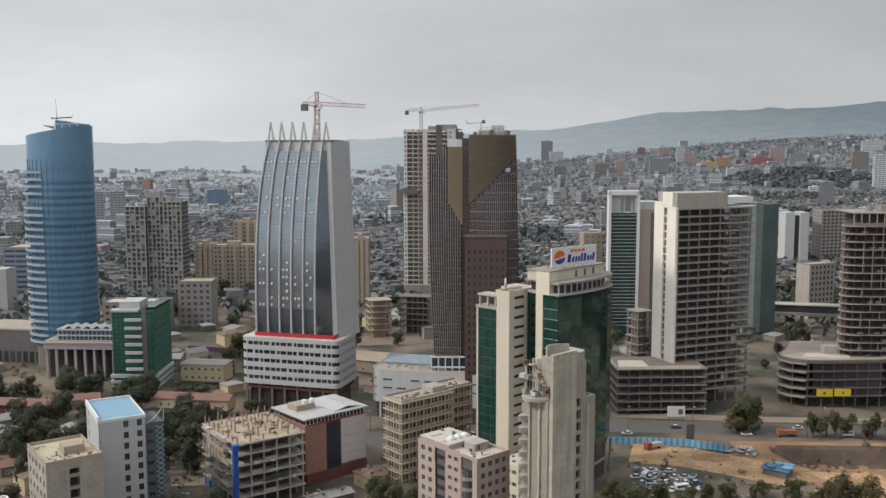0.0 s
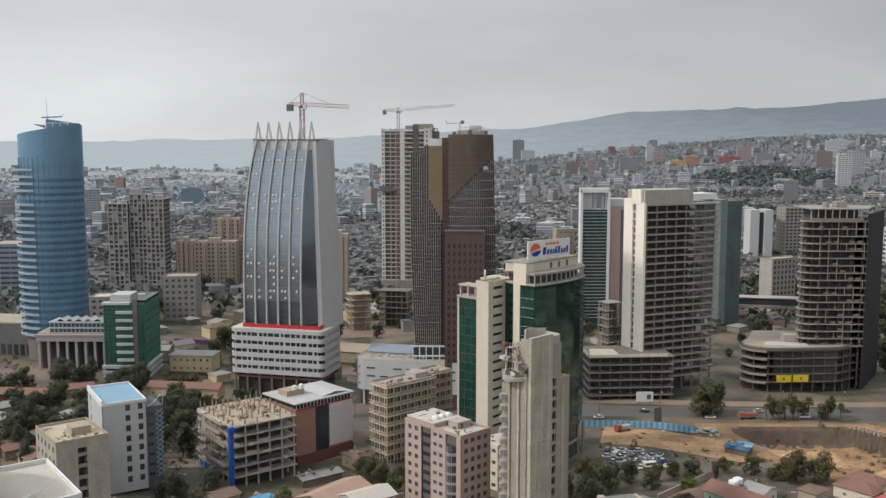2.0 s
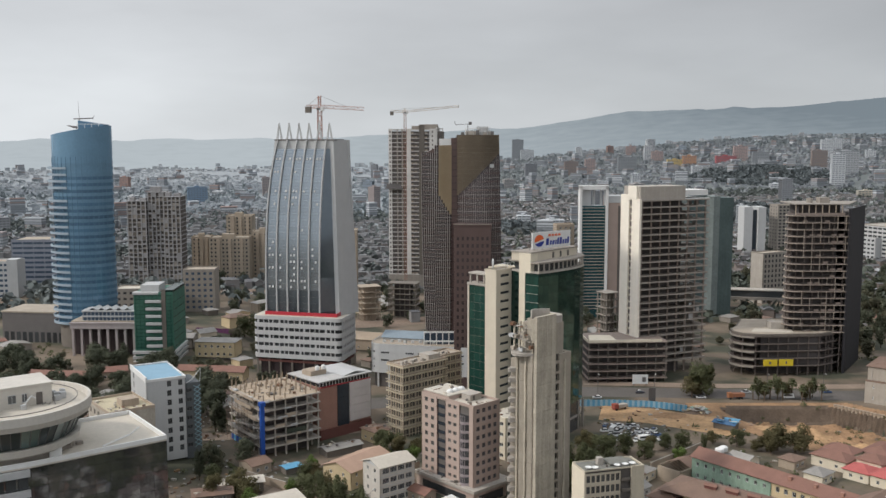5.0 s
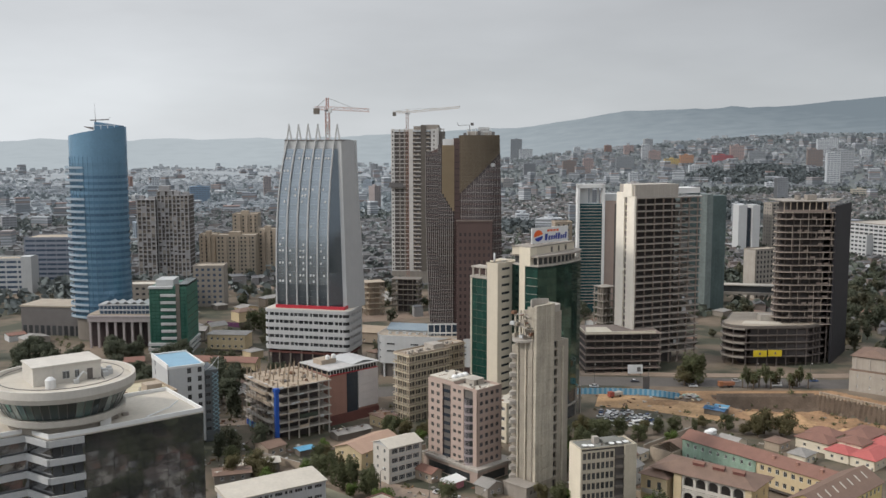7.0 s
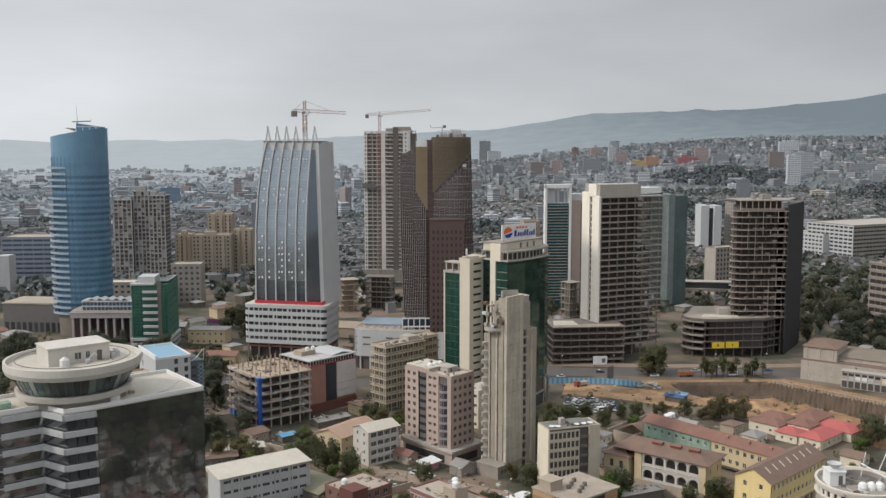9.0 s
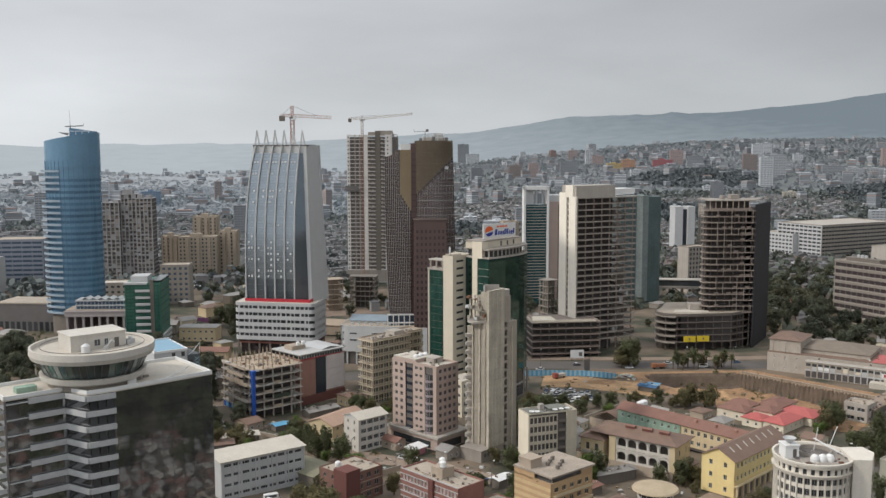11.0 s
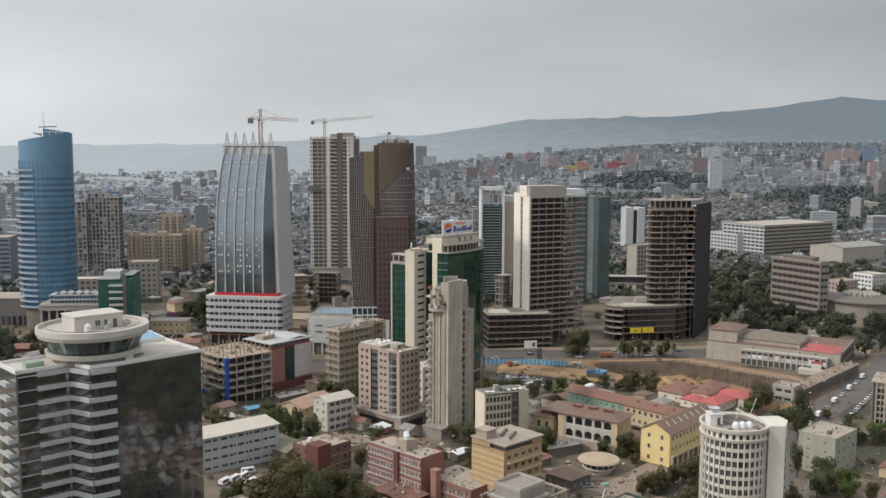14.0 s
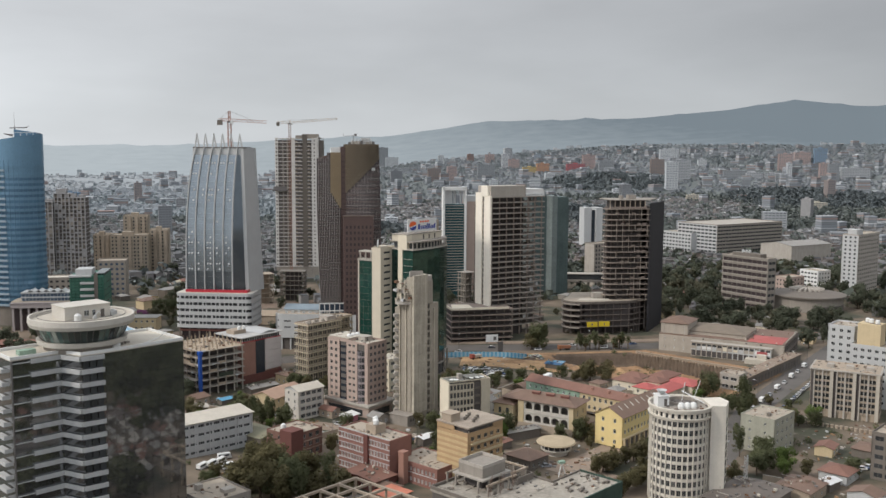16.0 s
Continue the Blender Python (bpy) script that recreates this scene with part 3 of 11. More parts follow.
PORTICO = surf("grey pink stone", (0.34, 0.30, 0.295), streak=0.08)


def blue_tower():
    ob = thing("office_tower", (-197.0, 447.0, 8.0), 0, "tall blue glass office tower of oval plan with a slanted top", "tower")
    a, b, n = 15.3, 13.0, 72
    fh = 3.38

    low, high = 12.0, 102.0
    rows = int((high - low) / fh)
    band = Shape().lathe([(0.985, 0.0), (1.0, 0.0), (1.0, 1.75), (0.985, 1.75)], n, sx=a, sy=b).mesh("spandrel", BLUEGL)
    pane = Shape().lathe([(0.988, 1.75), (0.988, fh)], n, sx=a, sy=b).mesh("window_band", BLUEGL_D)
    lit = Shape().lathe([(0.994, 1.75), (0.994, fh)], n, sx=a, sy=b).mesh("window_band", BLUEGL)
    for i in range(rows):
        piece("spandrel", band, ob, (0, 0, low + i * fh))
        piece("window_band", lit if i > rows - 4 else pane, ob, (0, 0, low + i * fh))
    z = low + rows * fh
    # the slanted crown
    pts = [(math.cos(math.tau * i / n), math.sin(math.tau * i / n)) for i in range(n)]
    ring = [(a * c, b * s) for c, s in pts]
    top = [116.0 - 5.2 * (1 - c) / 2 for c, s in pts]
    s = Shape()
    s.add([(x, y, z) for x, y in ring] + [(x, y, t) for (x, y), t in zip(ring, top)], [(i, (i + 1) % n, n + (i + 1) % n, n + i) for i in range(n)])
    part("crown", s, BLUEGL, ob)
    part("roof", Shape().prism([(x * 0.98, y * 0.98) for x, y in ring], z - 0.3, [t - 1.5 for t in top]), METAL, ob)
    part("roof_house", Shape().prism([(0, -4), (13.4, -5), (13.4, 4), (0, 4)], 104, [118.6, 116.6, 116.6, 118.6]), BLUEGL_D, ob)
    s = Shape()
    for i in range(4):
        s.box(1 + i * 3.6, -7.6, 110, 1.25 + i * 3.6, -7.4, 116.6)
    s.box(1, -7.6, 116.5, 12.6, -7.4, 116.8)
    part("roof_rail", s, STEELW, ob)
    part("antenna_mast", Shape().tube((0.4, -3, 108), (0.4, -3, 119.6), 0.35, 0.25).tube((0.4, -3, 119.6), (0.2, -3, 128.5), 0.12, 0.05).tube((-2.5, -3, 119.4), (7.6, -3, 119.8), 0.3).tube((7.4, -3, 119.8), (8.4, -3, 121), 0.12), METAL, ob)
    part("roof_dish", Shape().tube((-6, -3, 116.0), (-1, -3, 115.0), 0.2, 0.7), METAL, ob)
    # vertical joints
    s = Shape()
    for ang in range(195, 345, 10):
        c, q = math.cos(radians(ang)), math.sin(radians(ang))
        s.box(a * c * 1.004 - 0.09, b * q * 1.004 - 0.09, low, a * c * 1.004 + 0.09, b * q * 1.004 + 0.09, z)
    part("glazing_bar", s, BLUEGL, ob)
    # balconies on the western flank
    slab = Shape()
    outer = [((1.16 - 0.011 * max(0, i - 4)) * a * math.cos(t), (1.16 - 0.011 * max(0, i - 4)) * b * math.sin(t)) for i, t in enumerate(radians(176 + 80 * i / 14) for i in range(15))]
    inner = [(0.97 * a * math.cos(t), 0.97 * b * math.sin(t)) for t in [radians(256 - 80 * i / 14) for i in range(15)]]
    slab.prism(outer + inner, 0, 0.3).prism(outer + [(x * 0.975, y * 0.975) for x, y in reversed(outer)], 0.3, 1.15)
    me = slab.mesh("balcony", surf("blue grey balcony front", (0.29, 0.355, 0.41), var=0.1))
    for i in range(rows - 1):
        if i != rows - 6:
            piece("balcony", me, ob, (0, 0, low + i * fh + 0.4))
    part("entrance_core", Shape().prism([(x * 0.96, y * 0.96) for x, y in ring], -3, low), CONC_D, ob)
    # portico in front
    p = thing("entrance_portico", (-194.5, 416.0, 7.0), -1, "grey stone entrance portico with tall square columns", "portico")
    for i in range(8):
        part("column", Shape().box(i * 4.42, 0, -1, i * 4.42 + 1.15, 1.1, 15.0), PORTICO, p)
    part("entablature", Shape().box(-0.6, -0.5, 15.0, 32.6, 1.8, 17.6).box(-0.9, -0.8, 17.6, 32.9, 14, 18.2), PORTICO, p)
    part("back_wall", Shape().box(0, 4, -1, 32, 14, 15.1), BROWNGL, p)
    part("attic_glazing", Shape().box(5, 2.4, 18.8, 32, 13, 23.4), PANE_B, p)
    for z in (20.6, 23.2):
        part("attic_band", Shape().box(4.6, 2.0, z, 32.4, 13.4, z + 0.7), GREYP, p)
    for i in range(14):
        part("attic_mullion", Shape().box(5.2 + i * 2.0, 2.2, 18.8, 5.4 + i * 2.0, 2.4, 23.2), GREYP, p)
    for i in range(5):
        part("roof_light", Shape().gable(8 + i * 4.4, 3, 12 + i * 4.4, 12, 23.9, 1.2, 0.1, along="y"), OFFWH, p)
    part("roof", Shape().box(-0.5, 1.2, 18.2, 32.5, 14.2, 18.8), ROOFC, p)
    return ob


GREENGL_R = glass("mirrored green glass", (0.085, 0.15, 0.12), rough=0.06, metal=0.75, var=0.5, size=5.0, rnd=0.4)
DULLW = surf("dulled white cladding", (0.45, 0.452, 0.45), var=0.08, streak=0.1, rough=0.6)
ARCHGL_D = glass("dark grey glass", (0.17, 0.20, 0.23), rough=0.08, metal=0.7, var=0.15, rnd=0.2)


def arch_tower():
    ob = thing("office_tower", (-98.3, 393.0, 6.0), -14, "white office tower with a bowed grey glass front and spires", "tower")
    W, D = 44.7, 22.0
    # podium with rounded corners
    def rounded(x0, y0, x1, y1, r, n=6):
        pts = []
        for cx, cy, a in ((x1 - r, y0 + r, -90), (x1 - r, y1 - r, 0), (x0 + r, y1 - r, 90), (x0 + r, y0 + r, 180)):
            pts += [(cx + r * math.cos(radians(a + 90 * i / n)), cy + r * math.sin(radians(a + 90 * i / n))) for i in range(n + 1)]
        return pts
    poly = rounded(0, 0, W, D, 2.4)
    inn = rounded(0.45, 0.45, W - 0.45, D - 0.45, 2.2)
    band = Shape().prism(poly, 0, 2.05).mesh("spandrel", DULLW)
    glz = Shape().prism(inn, 2.05, 3.7).mesh("window_band", PANE)
    z, pf = 6.9, 3.7
    for i in range(5):
        piece("spandrel", band, ob, (0, 0, z + i * pf))
        piece("window_band", glz, ob, (0, 0, z + i * pf))
        s = Shape()
        for k in range(16):
            x = 2.2 + k * 2.6 + (0.5 if k % 3 else 0)
            s.box(x, 0.08, 2.05, x + (0.9 if (k + i) % 4 == 0 else 0.35), 0.44, 3.7)
        for k in range(8):
            y = 2 + k * 2.4
            s.box(W - 0.44, y, 2.05, W - 0.08, y + 1.2, 3.7)
        part("pier_screen", s, DULLW, ob, at=(0, 0, z + i * pf), kind="stuff")
    z = 8.9
    part("podium_parapet", Shape().prism(poly, z + 16.5, z + 18.2), DULLW, ob)
    part("podium_roof", Shape().prism(inn, z + 18.2, z + 18.3), ROOFW, ob)
    part("ground_storey", Shape().prism(rounded(2, 2, W - 2, D - 2, 2), -4, 6.9), BROWNGL, ob)
    part("canopy_band", Shape().prism(rounded(0.8, 0.8, W - 0.8, D - 0.8, 2), 4.9, 5.9), MAROON, ob)
    for i in range(8):
        part("column", Shape().box(1.2 + i * 5.9, 0.9, -4, 2.0 + i * 5.9, 1.7, 6.9), CONC_D, ob)
    part("red_parapet_band", Shape().box(5.0, 3.0, z + 18.2, 41.5, 3.6, z + 19.9).box(41.0, 3.6, z + 18.2, 41.5, 9, z + 19.9), REDP, ob)
    # tower: white side slab and back, bowed front
    zb, zt = z + 18.2, 110.3
    def bow(s):
        return 4.4 * s ** 2.2
    def edge(s):
        return 5.4 + 5.6 * s ** 3.6, 32.6 + 2.8 * s ** 3
    y0 = 4.4
    yb = 21.0
    part("side_wall", Shape().prism([(39.2, y0 + 3.2), (41.2, y0 + 3.2), (46.2, yb), (39.2, yb)], zb, zt, top=[(37.0, y0 + 4.4), (38.8, y0 + 4.4), (42.2, yb), (37.0, yb)]), OFFWH, ob)
    part("side_wall", Shape().prism([(3.6, y0 + 1.5), (5.2, y0 + 1.5), (9.0, yb), (7.4, yb)], zb, zt, top=[(9.2, y0 + 4.4), (10.8, y0 + 4.4), (14, yb), (12.4, yb)]), OFFWH, ob)
    part("back_wall", Shape().prism([(8, 19.6), (45, 19.6), (45, yb), (8, yb)], zb, zt, top=[(12.4, 19.6), (42.5, 19.6), (42.5, yb), (12.4, yb)]), OFFWH, ob)
    part("upper_frieze", Shape().box(10.6, y0 + 4.4, zt - 4.2, 38.6, 19.8, zt - 0.4), OFFWH, ob)
    part("roof_rim", Shape().box(9.2, y0 + 4.2, zt - 0.4, 39.6, yb + 0.1, zt + 0.35), METAL, ob)
    rows, bays = 26, 5
    top_s = (zt - 4.2 - zb) / (zt - zb)
    for i in range(rows):
        s0, s1 = top_s * i / rows, top_s * (i + 1) / rows
        for k in range(bays):
            e0, e1 = edge(s0), edge(s1)
            xa0, xb0 = (e0[0] + (e0[1] - e0[0]) * q / bays for q in (k, k + 1))
            xa1, xb1 = (e1[0] + (e1[1] - e1[0]) * q / bays for q in (k, k + 1))
            z0, z1 = zb + (zt - zb) * s0 + 0.05, zb + (zt - zb) * s1
            a, b = y0 + bow(s0), y0 + bow(s1)
            # The lowest four rows use darker glass, painting in the city's reflection.
            part("glass_panel", Shape().add([(xa0, a, z0), (xb0, a, z0), (xb1, b, z1), (xa1, b, z1), (xa0, a + 0.3, z0), (xb0, a + 0.3, z0), (xb1, b + 0.3, z1), (xa1, b + 0.3, z1)],
                                            [(0, 1, 2, 3), (7, 6, 5, 4), (1, 5, 6, 2), (4, 0, 3, 7), (3, 2, 6, 7), (0, 4, 5, 1)]), ARCHGL if i > 3 else ARCHGL_D, ob)
    for i in range(rows * 2):
        s0 = top_s * (i + 0.5) / (rows * 2)
        e = edge(s0)
        part("transom", Shape().box(e[0], y0 + bow(s0) - 0.06, zb + (zt - zb) * s0, e[1], y0 + bow(s0) + 0.1, zb + (zt - zb) * s0 + 0.09), ARCHGL_D, ob)
    # east return of the glass
    s = Shape()
    for i in range(rows):
        s0, s1 = top_s * i / rows, top_s * (i + 1) / rows
        s.add([(edge(s0)[1] + 0.05, y0 + bow(s0), zb + (zt - zb) * s0), (39.3 - 2.2 * s0, y0 + 3.4 + 1.1 * s0, zb + (zt - zb) * s0), (39.3 - 2.2 * s1, y0 + 3.4 + 1.1 * s1, zb + (zt - zb) * s1), (edge(s1)[1] + 0.05, y0 + bow(s1), zb + (zt - zb) * s1)], [(0, 1, 2, 3)])
    part("glass_return", s, ARCHGL_D, ob)
    # six white fins
    for k in range(bays + 1):
        s = Shape()
        for i in range(rows + 3):
            s0, s1 = min(1, top_s * i / rows), min(1, top_s * (i + 1) / rows)
            if s1 <= s0:
                break
            x0, x1 = (edge(q)[0] + (edge(q)[1] - edge(q)[0]) * k / bays for q in (s0, s1))
            z0, z1 = zb + (zt - zb) * s0, zb + (zt - zb) * s1
            a, b = y0 + bow(s0) - 0.9, y0 + bow(s1) - 0.9
            w = 0.28
            s.add([(x0 - w, a, z0), (x0 + w, a, z0), (x1 + w, b, z1), (x1 - w, b, z1), (x0 - w, a + 1.0, z0), (x0 + w, a + 1.0, z0), (x1 + w, b + 1.0, z1), (x1 - w, b + 1.0, z1)],
                  [(0, 1, 2, 3), (7, 6, 5, 4), (1, 5, 6, 2), (4, 0, 3, 7), (3, 2, 6, 7), (0, 4, 5, 1)])
        tagged(piece("fin", s.mesh("fin", OFFWH, weld=True), ob))
    # top-hung windows left open
    sash = Shape().add([(-0.42, -0.02, 1.0), (0.42, -0.02, 1.0), (0.42, -0.4, 0), (-0.42, -0.4, 0), (-0.42, 0.06, 1.05), (0.42, 0.06, 1.05), (0.42, -0.34, 0.0), (-0.42, -0.34, 0.0)], [(3, 2, 1, 0), (4, 5, 6, 7), (0, 1, 5, 4), (1, 2, 6, 5), (2, 3, 7, 6), (3, 0, 4, 7)]).mesh("open_sash", DULLW)
    rnd = random.Random(7)
    rowset = {24: .8, 22: .25, 19: .6, 18: .35, 17: .4, 13: .12, 11: .5, 10: .4, 9: .35, 8: .55, 7: .5, 6: .6, 5: .35, 4: .3}
    for i, pr in rowset.items():
        for k in range(bays):
            for u in (0.32, 0.62):
                if rnd.random() < pr * 0.8:
                    s0 = top_s * (i + 0.3) / rows
                    e = edge(s0)
                    piece("open_sash", sash, ob, (e[0] + (e[1] - e[0]) * (k + u) / bays, y0 + bow(s0) - 0.05, zb + (zt - zb) * s0))
    for k in range(6):
        x = 11.4 + k * 5.05
        s = Shape()
        s.add([(x - 1.5, 9, zt), (x - 0.7, 9, zt), (x + 0.15, 9, zt + 8), (x - 0.15, 9, zt + 8), (x - 1.5, 9.6, zt), (x - 0.7, 9.6, zt), (x + 0.15, 9.6, zt + 8), (x - 0.15, 9.6, zt + 8)], [(0, 1, 2, 3), (7, 6, 5, 4), (1, 5, 6, 2), (4, 0, 3, 7)])
        s.add([(x + 0.8, 9, zt), (x + 1.7, 9, zt), (x + 0.2, 9, zt + 8), (x - 0.15, 9, zt + 7.6), (x + 0.8, 9.6, zt), (x + 1.7, 9.6, zt), (x + 0.2, 9.6, zt + 8), (x - 0.15, 9.6, zt + 7.6)], [(0, 1, 2, 3), (7, 6, 5, 4), (1, 5, 6, 2), (4, 0, 3, 7)])
        part("spire", s, OFFWH, ob)
    return ob


def brown_tower():
    ob = thing("office_tower", (0, 385, 0), 0, "dark brown glass tower with bronze mesh upper cladding", "tower")
    # eastern volume
    cols, rows, z0, z1 = 24, 54, 14.0, 118.2
    x0 = -0.8

    def xr(z):
        return 18.4 + 2.4 * max(0.0, 1 - z / 118.0) ** 0.8

    def yf(u):
        return -3.6 * math.sin(math.pi * u) ** 0.8
    sg, sm, sgl = Shape(), Shape(), Shape()
    fine = 48

    def line(u):
        return 90.6 + 19.6 * u

    def at(u, z, out=0.0):
        return x0 + (xr(z) - x0) * u, yf(u) - out, z
    for k in range(fine):
        ua, ub = k / fine, (k + 1) / fine
        la, lb = line(ua), line(ub)
        for zl, zh, zl2, zh2, tgt, out in ((z0, la, z0, lb, sgl, 0.0), (la, z1, lb, z1, sg, 0.45)):
            n = 10
            for i in range(n):
                f, g = i / n, (i + 1) / n
                tgt.add([at(ua, zl + (zh - zl) * f, out), at(ub, zl2 + (zh2 - zl2) * f, out), at(ub, zl2 + (zh2 - zl2) * g, out), at(ua, zl + (zh - zl) * g, out)], [(0, 1, 2, 3)])
        sg.add([at(ua, la, 0), at(ub, lb, 0), at(ub, lb, 0.45), at(ua, la, 0.45)], [(0, 1, 2, 3)])
    ribs, bands = Shape(), Shape()
    for k in range(cols):
        ua, ub = k / cols, (k + 1) / cols
        for i in range(rows):
            za, zb = z0 + (z1 - z0) * i / rows, z0 + (z1 - z0) * (i + 1) / rows
            q = at(ua, za), at(ub, za)
            if zb < line(ua):
                sm.box(q[0][0] - 0.06, q[0][1] - 0.3, za, q[0][0] + 0.06, q[0][1], zb)
                bands.box(q[0][0], min(q[0][1], q[1][1]) - 0.14, za, q[1][0], max(q[0][1], q[1][1]), za + (0.5 if i % 2 else 0.13), 0 if i % 2 else 1)
            elif za > line(ua):
                for v in (0.0, 0.5):
                    ribs.box(q[0][0] + v * (q[1][0] - q[0][0]) - 0.05, q[0][1] - 0.74, za, q[0][0] + v * (q[1][0] - q[0][0]) + 0.05, q[0][1] - 0.45, zb)
                ribs.box(q[0][0], min(q[0][1], q[1][1]) - 0.6, za, q[1][0], max(q[0][1], q[1][1]) - 0.45, za + 0.12)
    part("curtain_wall", sgl, BROWNGL, ob, kind="stuff")
    part("mesh_cladding", sg, GOLD, ob, kind="stuff")
    part("mesh_rib", ribs, surf("worn bronze rib", (0.25, 0.205, 0.15), rough=0.5, metal=0.3), ob, kind="stuff")
    part("mullion_grid", sm, BROWNM, ob, kind="stuff")
    part("spandrel_grid", bands, (BROWNP, BROWNM), ob, kind="stuff")
    part("white_panel", Shape().box(14.2, -3.4, 103.6, 16.0, -2.6, 105.2), OFFWH, ob)
    part("rear_body", Shape().prism([(x0, 0), (xr(0), 0), (xr(0) - 1, 26), (x0, 26)], -3, 118.0, top=[(x0, 0), (18.4, 0), (17.4, 26), (x0, 26)]), BROWNP, ob)
    part("roof_edge", Shape().box(-0.8, -0.6, 117.4, 18.4, 26, 118.6), GOLD, ob)
    part("recess_wall", Shape().box(-3.6, -0.4, -3, -0.7, 24, 117.2), BROWNP, ob)
    for i in range(34):
        part("recess_joint", Shape().box(-3.6, -0.5, 14 + i * 3.05, -0.72, -0.38, 14.2 + i * 3.05), BROWNGL, ob)
    # roof plant
    part("plant_room", Shape().box(3.2, 6, 118.6, 15, 16, 120.6), CONC_L, ob)
    part("plant_room", Shape().box(8.4, 3, 118.6, 13.6, 6, 122.4), OFFWH, ob)
    s = Shape()
    for i in range(7):
        s.tube((3 + 1.9 * i, 2.4, 118.6), (3 + 1.9 * i, 2.4, 121.6 + 0.5 * (i % 2)), 0.12)
    s.tube((3, 2.4, 121.4), (14.4, 2.4, 121.8), 0.14).tube((3, 2.4, 120.2), (14.4, 2.4, 120.2), 0.1)
    part("pipe_rack", s, STEELW, ob)
    part("roof_mast", Shape().tube((4.2, 4, 118.6), (4.2, 4, 123.6), 0.16).tube((-1.5, 4, 123.2), (5.2, 4, 123.6), 0.1).box(4.6, 3.6, 123.2, 6.0, 4.4, 124.6).tube((-1.5, 4, 123.2), (-1.9, 4, 124.8), 0.1), METAL, ob)
    for i in range(5):
        x = 1.0 + i * 3.4
        part("roof_unit", Shape().box(x, 0.8, 118.6, x + 1.5 + 0.3 * (i % 2), 2.0, 119.8 + 0.4 * (i % 3)), CONC_L if i % 2 else METAL, ob)
    # western volume, bowed in plan and drawn in at the foot, with fins
    sgl, sf, sb, sgold = Shape(), Shape(), Shape(), Shape()
    n, rows2 = 14, 52
    pts = []
    for k in range(n + 1):
        u = k / n
        pts.append((-17.2 + 13.8 * u, 3.5 - 4.2 * math.sin(math.pi * (0.12 + 0.5 * u)), 110.4 if u < 0.36 else 113.8))

    def drawn(z, u):
        f = (z - 27) / 86.0
        return (3.3 * max(0.0, 0.72 - f) ** 1.7 + 0.6 * max(0.0, f - 0.75)) * (1 - u)
    for k in range(n):
        (xa, ya, ta), (xb, yb, tb) = pts[k], pts[k + 1]
        t, u, w = ta, k / n, (k + 1) / n
        for i in range(rows2):
            za, zb = 27 + (t - 27) * i / rows2, 27 + (t - 27) * (i + 1) / rows2
            gold = k >= 8 and i > 32 + (n - k) * 0.9
            o = 0.3 if gold else 0.0
            pa, pb, pc, pd = xa + drawn(za, u), xb + drawn(za, w), xb + drawn(zb, w), xa + drawn(zb, u)
            (sgold if gold else sgl).add([(pa, ya - o, za), (pb, yb - o, za), (pc, yb - o, zb), (pd, ya - o, zb)], [(0, 1, 2, 3)])
            if not gold:
                sb.box(pa, min(ya, yb) - 0.12, za, pb, max(ya, yb), za + (0.45 if i % 2 else 0.12), 0 if i % 2 else 1)
            sf.add([(pa - 0.1, ya - 0.8, za), (pa + 0.1, ya - 0.8, za), (pa + 0.1, ya, za), (pa - 0.1, ya, za), (pd - 0.1, ya - 0.8, zb), (pd + 0.1, ya - 0.8, zb), (pd + 0.1, ya, zb), (pd - 0.1, ya, zb)],
                   [(0, 1, 5, 4), (1, 2, 6, 5), (3, 0, 4, 7), (4, 5, 6, 7), (3, 2, 1, 0)], 1 if gold else 0)
    part("curtain_wall", sgl, BROWNGL, ob, kind="stuff")
    part("mesh_cladding", sgold, GOLD_L, ob, kind="stuff")
    part("spandrel_grid", sb, (BROWNP, BROWNM), ob, kind="stuff")
    part("fin_screen", sf, (BROWNM, GOLD_L), ob, kind="stuff")
    part("rear_body", Shape().prism([(-14.2, 3.2), (-10, 0.5), (-3.6, 0.5), (-3.6, 22), (-14, 22)], -3, [109.8, 113.0, 113.4, 113.4, 109.8], top=[(-16.4, 3.2), (-10, 0.5), (-3.6, 0.5), (-3.6, 22), (-16, 22)]), BROWNP, ob)
    part("white_upstand", Shape().box(-9, 1.0, 113.4, -3.2, 10, 116.8), WHITE, ob)
    # annex in front
    part("annex", Shape().box(-2.3, -9, 0, 14.6, 2, 77.2).box(-2.5, -9.2, 77.2, 14.8, 2, 77.9), BROWNP, ob, "red brown panelled annex")
    part("annex_coping", Shape().box(-2.6, -9.3, 77.9, 14.9, -8.9, 78.15), CONC, ob)
    pm = Shape().box(-0.5, -0.06, 0, 0.5, 0.06, 1.6).mesh("window", BROWNGL)
    for i in range(20):
        for k in range(7):
            piece("window", pm, ob, (-0.6 + k * 2.25, -9.03, 8 + i * 3.3))
    # white frame at the foot
    s = Shape()
    for i in range(6):
        x = -16.5 + i * 2.9
        s.box(x, -2.6, -2, x + 0.5, -2.1, 27)
    for z in (12, 17.3, 22.2, 26.5):
        s.box(-16.5, -2.7, z, -1.6, -2.0, z + 0.6)
    part("foot_frame", s, WHITE, ob)
    part("foot_glazing", Shape().box(-16, -1.6, -2, -1.8, 0.4, 26.5), PANE_B, ob)
    return ob


PALEC = surf("pale new concrete", (0.60, 0.58, 0.55), streak=0.08)


